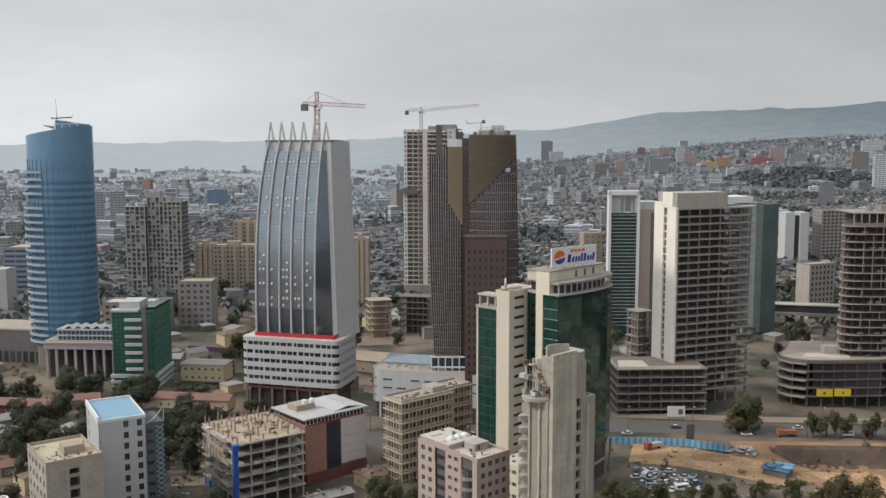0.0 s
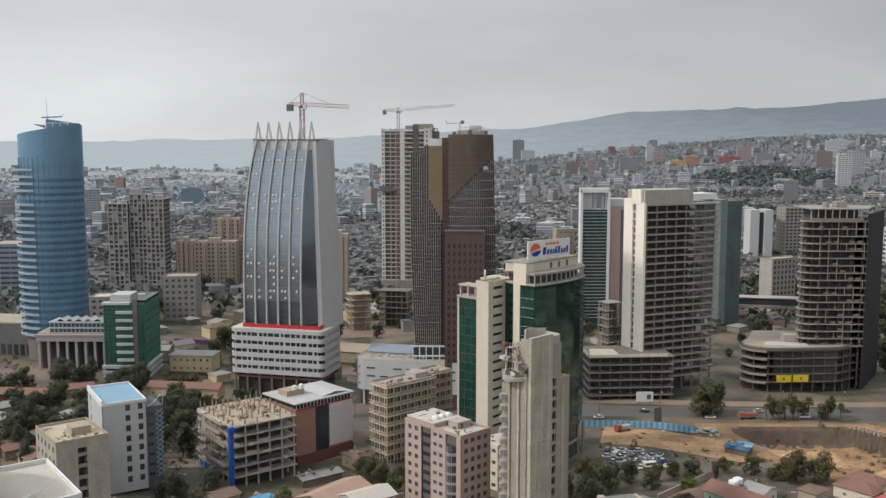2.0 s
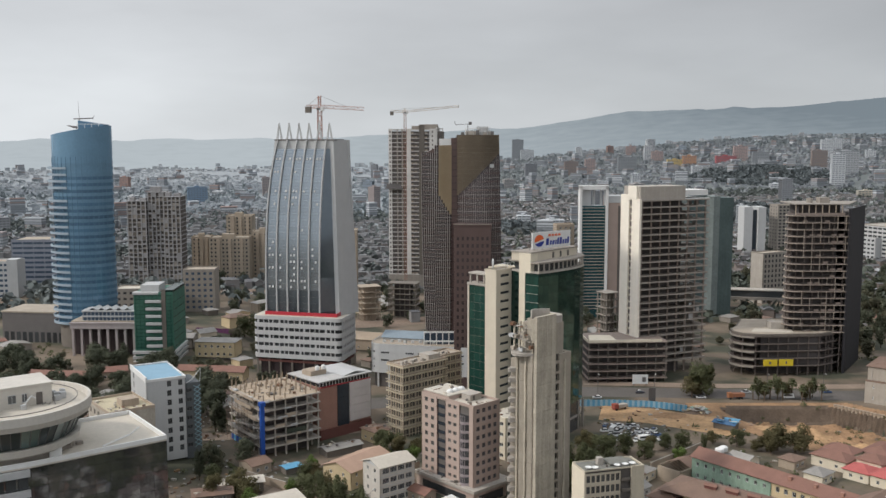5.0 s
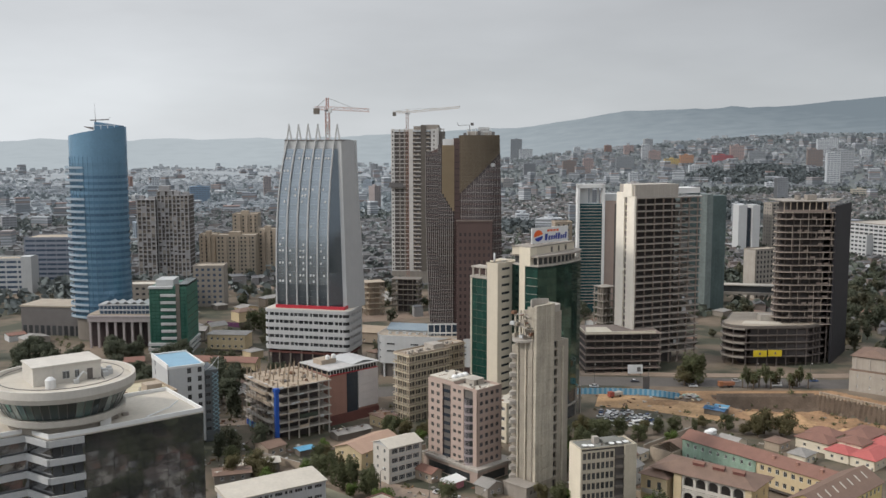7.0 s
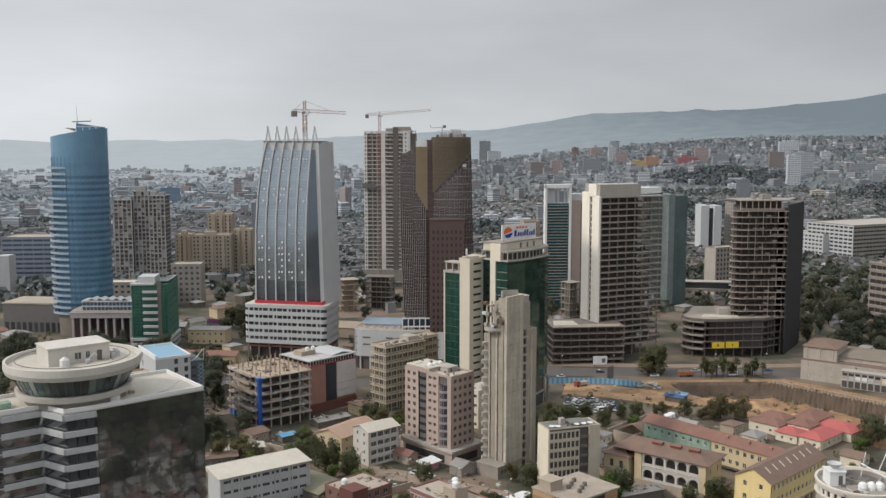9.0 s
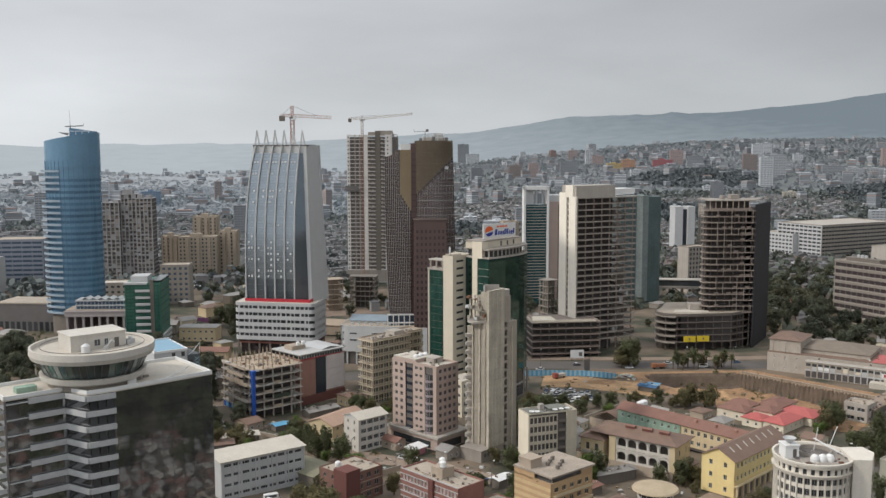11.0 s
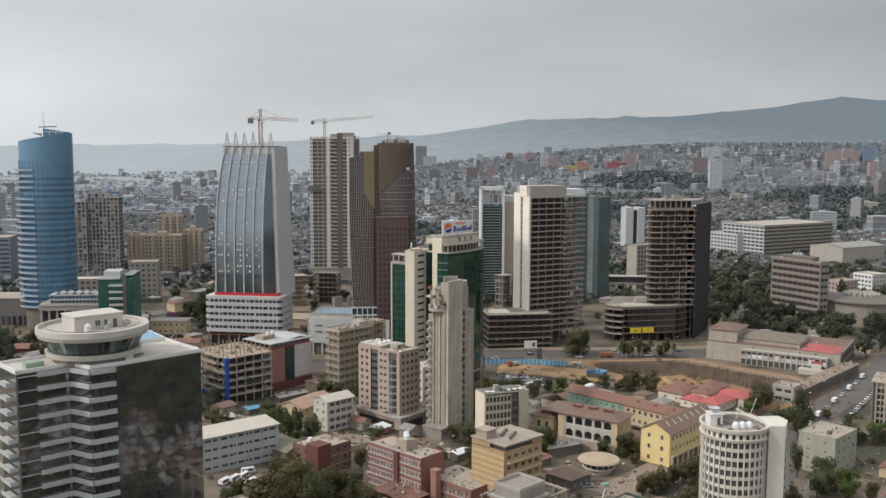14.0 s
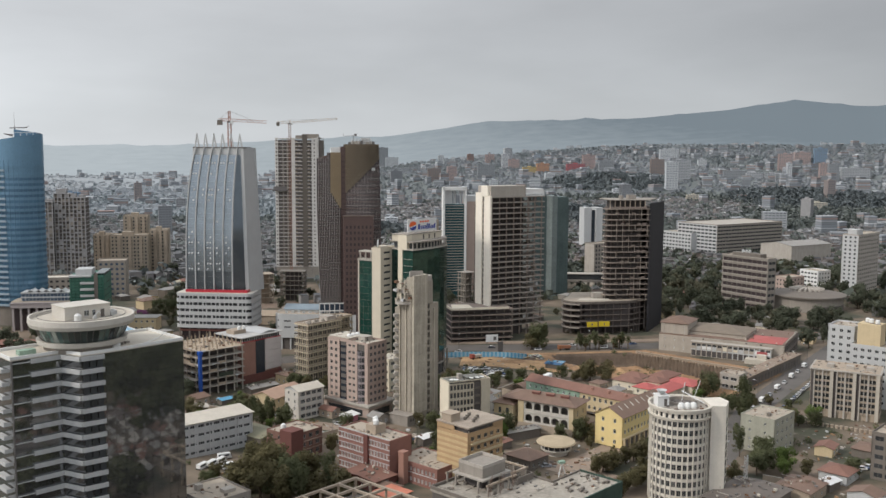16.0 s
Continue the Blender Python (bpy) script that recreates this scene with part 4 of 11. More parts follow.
def rising_tower():
    """The tower under construction behind the brown one."""
    ob = thing("unfinished_tower", (-49.3, 690, 0), -4, "pale grey concrete tower still under construction", "unfinished building")
    W, D, floors, fh, z0 = 43.0, 30.0, 34, 3.35, 11.0
    part("base", Shape().box(0, 0, -3, W, D, z0), CONC, ob)
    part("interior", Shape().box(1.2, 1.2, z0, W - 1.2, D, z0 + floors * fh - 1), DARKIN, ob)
    for i in range(floors + 1):
        part("floor_slab", Shape().box(0.2, 0.1, z0 + i * fh, 36.2, D, z0 + i * fh + 0.55), PALEC, ob)
    H = floors * fh
    for x0, x1 in ((0, 2.6), (6.6, 7.3), (10.4, 11.2), (14.0, 17.6), (24.2, 28.0), (32.2, 37.2)):
        part("pier", Shape().box(x0, -0.1, z0, x1, 0.9, z0 + H + 1), PALEC if x1 - x0 > 1.5 else CONC_L, ob)
    part("stair_strip", Shape().box(24.0, -0.3, z0, 28.4, 0.2, z0 + H + 4), CONC_D, ob)
    wm = Shape().box(-0.5, -0.12, 0, 0.5, 0.1, 1.5).mesh("window", DARKIN)
    for i in range(floors):
        piece("window", wm, ob, (1.3, -0.06, z0 + i * fh + 1.2))
        piece("window", wm, ob, (34.6, -0.06, z0 + i * fh + 1.2))
        for k in (18.6, 21.6, 29.6):
            if i % 2 == 0 or k != 21.6:
                part("infill_wall", Shape().box(k - 0.9, 0.2, z0 + i * fh + 0.5, k + 0.9, 0.5, z0 + i * fh + 1.6), CONC_T, ob)
    part("side_wall", Shape().box(37.2, 0.4, z0, 38.4, D, z0 + H + 2), PALEC, ob)
    # crown
    part("crown", Shape().box(18, 2, z0 + H, 38, 20, z0 + H + 3.2).box(24, 4, z0 + H + 3.2, 38, 14, z0 + H + 4.4), CONC, ob)
    for i in range(4):
        part("floor_slab", Shape().box(38.4, 2, z0 + H - 8 + i * 2.9, 43.5 - i * 0.9, 18, z0 + H - 7.5 + i * 2.9), CONC, ob)
    part("column", Shape().box(42, 3, z0 + H - 20, 42.6, 3.6, z0 + H + 1.3), CONC, ob)
    part("scaffold_platform", Shape().box(-2.4, -2.2, 79, 11, 0.0, 80.2).box(-1.5, -2.0, 80.2, 10, -1.8, 83), METAL, ob)
    return ob


blue_tower()
arch_tower()
brown_tower()
rising_tower()
tower_crane((-67.8, 416), 112, 131.0, -8, 22, 6.5, CRANE1, "red tower crane standing behind the spired white tower", apex=6.0, tilt=-1.2)
tower_crane((-36.0, 684), 0, 137.5, 3, 42, 11, CRANE2, "buff tower crane beside an unfinished concrete tower", apex=3.0, tilt=4.0, lower=surf("rusty red crane mast", (0.30, 0.175, 0.135), rough=0.7))


def green_bank():
    ob = thing("office_tower", (28.2, 299.0, 0), 48, "dark green glass bank tower with a cream crown and rooftop sign", "tower")
    H, fh = 66.0, 3.3
    # plan: short left face, long bowed right face
    bowed = [(0, 0), (5, -1.0), (10.5, -1.6), (16, -1.8), (21.5, -1.6), (27, -0.7), (32, 1.0), (35.4, 4.0), (36.4, 9.0)]
    poly = bowed + [(34, 15), (2, 15), (0, 8.6)]
    part("body", Shape().prism(poly, 12, H), GREENGL_D, ob)

    def strip(a, b, n, mat, z0, z1):
        ln = math.dist(a, b)
        yaw = math.degrees(math.atan2(b[1] - a[1], b[0] - a[0]))
        w = ln / n
        me = Shape().box(0.03, -0.14, 0.05, w - 0.03, 0.1, fh - 0.04).mesh("glass_panel", mat)
        for i in range(int((z1 - z0) / fh)):
            for k in range(n):
                piece("glass_panel", me, ob, (a[0] + (b[0] - a[0]) * k / n, a[1] + (b[1] - a[1]) * k / n, z0 + i * fh), yaw)
    strip((0, 6.0), (0, 0), 3, GREENGL, 12, H)
    for a, b in zip(bowed, bowed[1:]):
        strip(a, b, 2 if math.dist(a, b) > 5 else 1, GREENGL_R, 12, H)
    line = Shape().box(-0.2, 0, -0.08, -0.12, 6.0, 0.08).mesh("floor_line", CONC_L)
    for i in range(1, 16):
        piece("floor_line", line, ob, (0, 0, 12 + i * fh))
    # cream pier and crown
    part("cream_pier", Shape().box(-0.4, 6.0, -1, 3.0, 8.8, H + 7.4), CREAM, ob)
    part("crown_corner", Shape().box(-0.4, 3.4, H, 4.0, 6.0, H + 7.4), CREAM, ob)
    part("crown_band", Shape().prism([(x * 1.015 - 0.3, y * 1.03 - 0.3) for x, y in poly], H, H + 0.6), CONC_L, ob)
    for i in range(13):
        x = 0.4 + 2.7 * i
        y = float(np.interp(x, [q[0] for q in bowed[:8]], [q[1] for q in bowed[:8]]))
        part("crown_column", Shape().box(x, y + 0.2, H + 0.6, x + 0.4, y + 0.6, H + 3.6), CONC_L, ob)
    part("crown_roof", Shape().prism([(x * 1.015 - 0.3, y * 1.03 - 0.3) for x, y in poly[:-1]] + [(0, 3.4)], H + 3.6, H + 4.3), CONC, ob)
    part("crown_glazing", Shape().prism([(2 + x * 0.86, 1.6 + y * 0.82) for x, y in poly], H + 0.6, H + 3.6), PANE, ob)
    part("attic", Shape().box(0.4, 3.6, H + 4.3, 31, 13, H + 7.4), BEIGE, ob)
    part("attic_roof", Shape().box(0.0, 3.3, H + 7.4, 31.3, 13.3, H + 7.8), CONC, ob)
    for i in range(3):
        part("attic_window", Shape().box(14 + i * 5, 3.5, H + 4.6, 15.1 + i * 5, 3.64, H + 6.8), DARKIN, ob)
    # foot with tall mullions
    part("foot", Shape().prism([(x * 0.96 + 0.5, y * 0.96 + 0.3) for x, y in poly], -3, 12), PANE, ob)
    for i in range(10):
        part("foot_column", Shape().box(0.2 + 3.4 * i, -0.6, -3, 0.8 + 3.4 * i, 0.2, 12), CONC, ob)
    part("foot_band", Shape().prism(poly, 5.4, 6.2), CONC, ob)
    # sign, its mark and lettering as plain shapes
    sg = thing("rooftop_sign", (26.6, 306.5, H + 7.8), 40, "white rooftop sign with an orange and blue disc", "sign")
    sg.scale = (1.22, 1.0, 1.08)
    part("panel", Shape().box(0, 0, 0.6, 17.5, 0.5, 6.4), WHITE, sg)
    s = Shape()
    for i in range(5):
        s.tube((1 + 3.8 * i, 0.3, -0.6), (1 + 3.8 * i, 0.3, 0.8), 0.12).tube((1 + 3.8 * i, 3, -0.2), (1 + 3.8 * i, 0.5, 5), 0.1)
    part("support", s, METAL, sg)
    n = 24
    up = [(3.0 + 2.1 * math.cos(a), 3.4 + 2.1 * math.sin(a)) for a in [math.pi * (0.08 + 1.0 * i / n) for i in range(n + 1)]]
    dn = [(3.0 + 2.1 * math.cos(a), 3.4 + 2.1 * math.sin(a)) for a in [math.pi * (1.16 + 0.82 * i / n) for i in range(n + 1)]]
    def plate(pts, y0=-0.12):
        s = Shape()
        k = len(pts)
        s.add([(x, y0, z) for x, z in pts] + [(x, 0.0, z) for x, z in pts], [tuple(range(k)), tuple(range(2 * k - 1, k - 1, -1))] + [((i + 1) % k, i, k + i, k + (i + 1) % k) for i in range(k)])
        return s
    ORANGE = surf("orange sign paint", (0.72, 0.13, 0.035), rough=0.5, var=0.05)
    NAVY = surf("navy sign paint", (0.03, 0.05, 0.26), rough=0.5, var=0.05)
    part("disc_mark", plate(up), ORANGE, sg)
    part("disc_mark", plate(dn), NAVY, sg)
    x = 6.0
    for w, h in ((1.5, 2.4), (1.0, 1.6), (1.0, 1.6), (0.8, 1.6), (0.9, 2.4), (1.1, 2.4), (0.9, 1.6), (0.9, 1.6), (0.9, 2.4)):
        part("letter_bar", plate([(x, 1.6), (x + w * 0.8, 1.6), (x + w * 0.8 + 0.25, 1.6 + h), (x + 0.25, 1.6 + h)]), NAVY, sg)
        x += w + 0.22
    for i in range(4):
        part("letter_bar", plate([(7.2 + i * 1.5, 4.7), (8.2 + i * 1.5, 4.7), (8.2 + i * 1.5, 5.5), (7.2 + i * 1.5, 5.5)]), ORANGE, sg)
    # site sheet fence under it
    return ob


def beige_tower():
    ob = thing("office_tower", (12.6, 302.5, 0), 48, "beige stone tower with slot windows and a green glass flank", "tower")
    fh, W, C, D = 3.3, 13.4, 5.4, 9.0
    part("interior", Shape().box(0.7, 0.6, -2, W - 0.5, C + D - 0.5, 60), DARKIN, ob)
    me = Shape().box(0.66, 0.05, 0.05, 1.0, D / 3 - 0.05, fh - 0.08).mesh("glass_panel", GREENGL)
    for i in range(18):
        for k in range(3):
            piece("glass_panel", me, ob, (0.0, C + k * D / 3, 0.6 + i * fh))
    part("flank_edge", Shape().box(0.5, C + D - 0.1, -2, 4.0, C + D + 0.4, 60.4), CONC_L, ob)
    part("flank_cap", Shape().box(0.2, C, 60.2, 5, C + D + 0.4, 61.0), CONC_L, ob)
    for i in range(3):
        part("flank_column", Shape().box(1.0, C + 1.2 + i * 3.4, 61.0, 1.6, C + 1.8 + i * 3.4, 64.4), CONC_L, ob)
    part("flank_canopy", Shape().box(0.4, C, 64.4, 5.6, C + D - 0.2, 65.0), CONC_L, ob)
    facade(ob, (0, 0), 0, W, 0.0, 20, fh, BEIGE, 1, 5.4, 1.15, 1.2, BEIGE, PANE, gaps=(0.40,), t=0.45, bars=0)
    slit = window_mesh(0.5, 1.3, BEIGE, PANE, 0, 0.0)
    for i in range(19):
        piece("slit_window", slit, ob, (W * 0.86, -0.06, i * fh + 1.0))
    part("left_wall", Shape().box(0.0, 0.45, -2, 0.5, C, 66.0), BEIGE, ob)
    part("flank_wall", Shape().box(W - 0.4, 0.45, -2, W, C + D, 66.0), BEIGE, ob)
    part("rear_wall", Shape().box(0.4, C + D - 0.5, -2, W, C + D - 0.1, 60.0), BEIGE, ob)
    part("core_wall", Shape().box(0.5, C, 61, W - 0.4, C + 0.4, 66.0), BEIGE, ob)
    roof_and_parapet(ob, W, C + 0.4, 66.0, BEIGE, ROOFC, 1.0)
    part("rear_core", Shape().box(W, 2.5, -2, W + 4.5, 12, 66.6), BEIGE, ob)
    s = Shape()
    for i in range(6):
        s.tube((2.4 + 2 * i, 1.2, 66), (2.4 + 2 * i, 1.2, 69), 0.08, n=4)
    s.tube((2.4, 1.2, 68.9), (12.4, 1.2, 68.9), 0.08, n=4).tube((2.4, 1.2, 67.6), (12.4, 1.2, 67.6), 0.06, n=4)
    part("roof_railing", s, STEELW, ob)
    part("roof_emblem", Shape().tube((0.8, 2.6, 69.2), (1.1, 2.3, 69.2), 1.9, n=24), OFFWH, ob, "round pale emblem on the roof edge")
    return ob


CORE = surf("raw stained concrete", (0.41, 0.37, 0.30), var=0.26, size=5.0, streak=0.42, bump=0.5, rnd=0.16)
CORE_D = surf("dark stained concrete", (0.32, 0.285, 0.235), var=0.2, size=4.0, streak=0.3, bump=0.4)


def concrete_core():
    ob = thing("unfinished_tower", (20.0, 227.3, 0), 45, "slender raw concrete tower with rounded balconies, unfinished", "unfinished building")
    H, fh, top, P = 51.0, 3.15, 63.0, 9.4
    part("rib_wall", Shape().box(0.2, 0.5, -2, 5.6, 7.4, H), CORE, ob)
    for y0, y1, d in ((0.9, 2.9, 0.25), (3.3, 3.9, 0.7), (4.3, 6.2, 0.2), (6.6, 7.3, 0.6)):
        s = Shape()
        for i in range(17):
            e = 0.03 * ((i * 7 + int(y0 * 10)) % 3)
            s.box(0.2 - d - e, y0 + e, max(-2, 3.15 * i - 1.4), 0.3, y1, min(H, 3.15 * (i + 1) - 1.48))
        part("rib", s, CORE_D if d < 0.3 else CORE, ob)
    # smooth panel, cast in lifts
    n = 14
    for i in range(n):
        z0, z1 = 4 + (top - 4) * i / n, 4 + (top - 4) * (i + 1) / n
        s = Shape()
        for k in range(3):
            s.box(P * k / 3 + 0.015, -0.5 - 0.02 * ((i + k) % 2), z0, P * (k + 1) / 3 - 0.015, 0.5, z1 - 0.05)
        for k in range(6):
            s.box(0.7 + 1.55 * k, -0.56, z0 + 1.2, 0.86 + 1.55 * k, -0.5, z0 + 1.36)
        part("wall_lift", s, CORE, ob)
    part("lower_panel", Shape().box(0.05, -0.35, -2, P, 0.5, 4), CORE_D, ob)
    part("head_wall", Shape().box(P - 0.5, 0.5, H, P, 6.0, top).box(0.0, 0.5, H + 4, 0.5, 3.2, top - 0.6), CORE, ob)
    arc = [(0.4 + (P - 0.8) * i / 8, 2.2 + 2.6 * math.sin(math.pi * i / 8)) for i in range(9)]
    part("head_curve", Shape().prism(arc + [(x, y - 0.4) for x, y in reversed(arc)], top - 2, top + 1.3), CONC_L, ob)
    # Near-black block: the shade behind the panel, put into its colour.
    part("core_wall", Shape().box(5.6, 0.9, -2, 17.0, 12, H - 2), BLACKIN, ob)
    part("end_wall", Shape().box(11.6, -0.2, -2, 17.4, 0.6, H - 1).box(16.8, 0.6, -2, 17.4, 12, H - 1), CORE_D, ob)
    part("pilaster", Shape().box(13.8, -0.6, -2, 14.5, -0.2, H - 3), CORE, ob)
    me = Shape().box(P, -0.3, 0, 11.6, 0.9, 0.8).mesh("floor_slab", CORE_D)
    n = 9
    bm_ = Shape().prism([(1.0, 9.8)] + [(1.0 - 2.7 * math.sin(math.pi * i / n), 9.8 - 3.0 * i / n) for i in range(1, n)] + [(1.0, 6.8)], 0, 1.25).mesh("balcony", CONC_L)
    for i in range(15):
        piece("floor_slab", me, ob, (0, 0, 3 + i * fh))
        if i > 0:
            piece("balcony", bm_, ob, (-0.6, 0.3, 1.0 + i * fh))
    part("balcony_wall", Shape().box(0.6, 7.4, -2, 5.6, 10.2, H - 2), CORE_D, ob)
    # raw head
    k = 12
    ring = [(1.0 - 4.0 * math.sin(math.pi * i / k), 10.4 - 9.6 * i / k) for i in range(k + 1)]
    part("head_ring", Shape().prism([(6, 0.8), (6, 10.4)] + ring, H - 0.2, H + 0.6), CONC_L, ob)
    part("head_slab", Shape().box(0, 0.8, H + 4.4, 6, 9.4, H + 4.9), CONC_L, ob)
    part("head_slab", Shape().box(0.5, 1, H + 8.0, 6, 7.2, H + 8.5), CONC, ob)
    part("head_core", Shape().box(2.4, 1, H + 0.6, 8.6, 7, H + 9.5), CORE_D, ob)
    for x, y in ((0.2, 4.4), (0.2, 8.4), (3.2, 8.6), (0.6, 1.4)):
        part("starter_column", Shape().box(x, y, H + 0.6, x + 0.5, y + 0.5, H + 9.2), CORE, ob)
    part("head_box", Shape().box(P, 0.4, H - 1, 14.2, 6, top - 3.2), CORE_D, ob)
    part("head_lid", Shape().prism([(P, 0.0), (12.6, 0.0), (14.0, 0.8), (14.4, 2.4), (14.4, 6), (P, 6)], top - 3.2, top - 0.9), CONC_L, ob)
    for i in range(6):
        part("scaffold_pole", Shape().tube((-0.9 + i * 0.5, 1.0 + i * 1.5, H - 0.5), (-0.9 + i * 0.5, 1.0 + i * 1.5, H + 9.2), 0.09, n=4), CONC_L, ob)
    for z in (2.2, 4.2, 6.2, 8.2):
        part("scaffold_rail", Shape().tube((-1.1, 0.8, H + z), (1.9, 9.0, H + z), 0.09, n=4), CONC_L, ob)
    rnd = random.Random(12)
    for i in range(14):
        y = rnd.uniform(0.6, 8.4)
        part("board", Shape().box(-1.0, y, 0, 0.6, y + rnd.uniform(0.8, 1.8), rnd.choice((0.15, 0.15, 1.0))), rnd.choice((CONC_L, CORE_D, OFFWH, RUST)), ob, at=(rnd.uniform(-0.3, 0.6), 0, H + rnd.choice((1.0, 2.2, 4.9, 6.2, 8.4))))
    # low block at its foot
    part("site_block", Shape().box(-5.5, -1.5, -1, 0, 8, 4.2).box(-5.8, -1.8, 4.2, 0, 8.3, 4.6), CONC, ob)
    part("site_block_window", Shape().box(-3.8, -1.56, 1.8, -2.6, -1.4, 3.0).box(-1.9, -1.56, 1.8, -0.9, -1.4, 3.0), DARKIN, ob)
    return ob


green_bank()
beige_tower()
concrete_core()


CONC_SL = surf("weathered slab concrete", (0.31, 0.275, 0.24), streak=0.1)


IVORY = surf("ivory plaster", (0.80, 0.745, 0.645), var=0.08, streak=0.08)


def slab_tower():
    ob = thing("unfinished_tower", (88.0, 404.0, 0), 24, "unfinished concrete slab tower with a cream side wall", "unfinished building")
    W, D, floors, fh, z0 = 42.0, 14.5, 24, 3.36, 6.5
    H = z0 + floors * fh
    part("interior", Shape().box(3, 3.4, -2, W - 14, D - 1, H - 0.5), BLACKIN, ob)
    me = Shape().box(0.6, -0.6, 0, W, D, 0.62).mesh("floor_slab", CONC_SL)
    for i in range(floors + 1):
        piece("floor_slab", me, ob, (0, 0, z0 + i * fh - 0.62))
    rnd = random.Random(17)
    for i in range(floors):
        for k in range(3):
            if rnd.random() < 0.5:
                w = rnd.uniform(1.5, 4.0)
                part("infill_wall", Shape().box(0, 0, 0, w, 0.2, rnd.uniform(0.8, 2.6)), rnd.choice((CONC, CONC_D, OFFWH, CONC_D)), ob, at=(27.5 + 4.6 * k, rnd.uniform(0.6, 6), z0 + i * fh))
    pm = Shape().box(-0.3, -0.3, -2, 0.3, 0.3, H).mesh("column", CONC_RED)
    for i in range(8):
        for y in (0.7, D - 0.8):
            piece("column", pm, ob, (2.0 + i * 5.5, y, 0))
    # cream stair wall on the west end
    part("side_wall", Shape().box(-0.6, 8.0, -2, 0.6, D + 0.4, H + 2.4), IVORY, ob)
    part("side_wall", Shape().box(-0.6, -0.8, -2, 0.6, 5.6, H + 0.6), IVORY, ob)
    part("side_recess", Shape().box(0.2, 5.6, -2, 0.7, 8.0, H), DARKIN, ob)
    lm = Shape().box(-0.5, 5.6, 0, 0.4, 8.0, 0.7).mesh("landing", CREAM)
    for i in range(floors):
        piece("landing", lm, ob, (0, 0, z0 + i * fh - 0.5))
    # crown
    part("crown_wall", Shape().box(-0.6, 2.0, H + 0.0, 0.58, 9.0, H + 6.8), IVORY, ob)
    part("crown_box", Shape().box(0.6, 0.4, H, 27.5, 14, H + 6.6), CONC_L, ob)
    part("crown_canopy", Shape().box(27.5, 1.0, H + 1.6, W, 12, H + 4.4).box(27.5, -0.6, H, W, D, H + 0.4), WHITE, ob)
    # podium
    pod = thing("unfinished_podium", (62.0, 391.0, 0), 4, "unfinished concrete podium with open floors and a cream roof edge", "unfinished building")
    for i in range(6):
        part("floor_slab", Shape().box(0, 0, 1.9 + i * 3.5, 39, 24, 2.3 + i * 3.5), CONC_RED, pod)
    for i in range(9):
        part("column", Shape().box(0.4 + i * 4.7, 0.5, -2, 0.8 + i * 4.7, 0.9, 19.5), CONC_D, pod)
    part("interior", Shape().box(1, 4.5, -2, 38, 23, 19.3), BLACKIN, pod)
    part("parapet", Shape().box(0, 0, 19.8, 36, 0.4, 21.0).box(0, 0, 19.8, 0.4, 24, 21.0), CREAM, pod)
    part("roof_mound", Shape().prism([(1, 1), (14, 1), (13, 9), (2, 8)], 19.8, [20.6, 20.8, 21.6, 22.0]), CREAM, pod)
    return ob


# Slab and column colour darkened to stand in for shade between floors.
CONC_DK = surf("concrete darkened for shade", (0.135, 0.112, 0.10), streak=0.1)
EDGE = surf("pale slab edge", (0.36, 0.305, 0.255), streak=0.1)


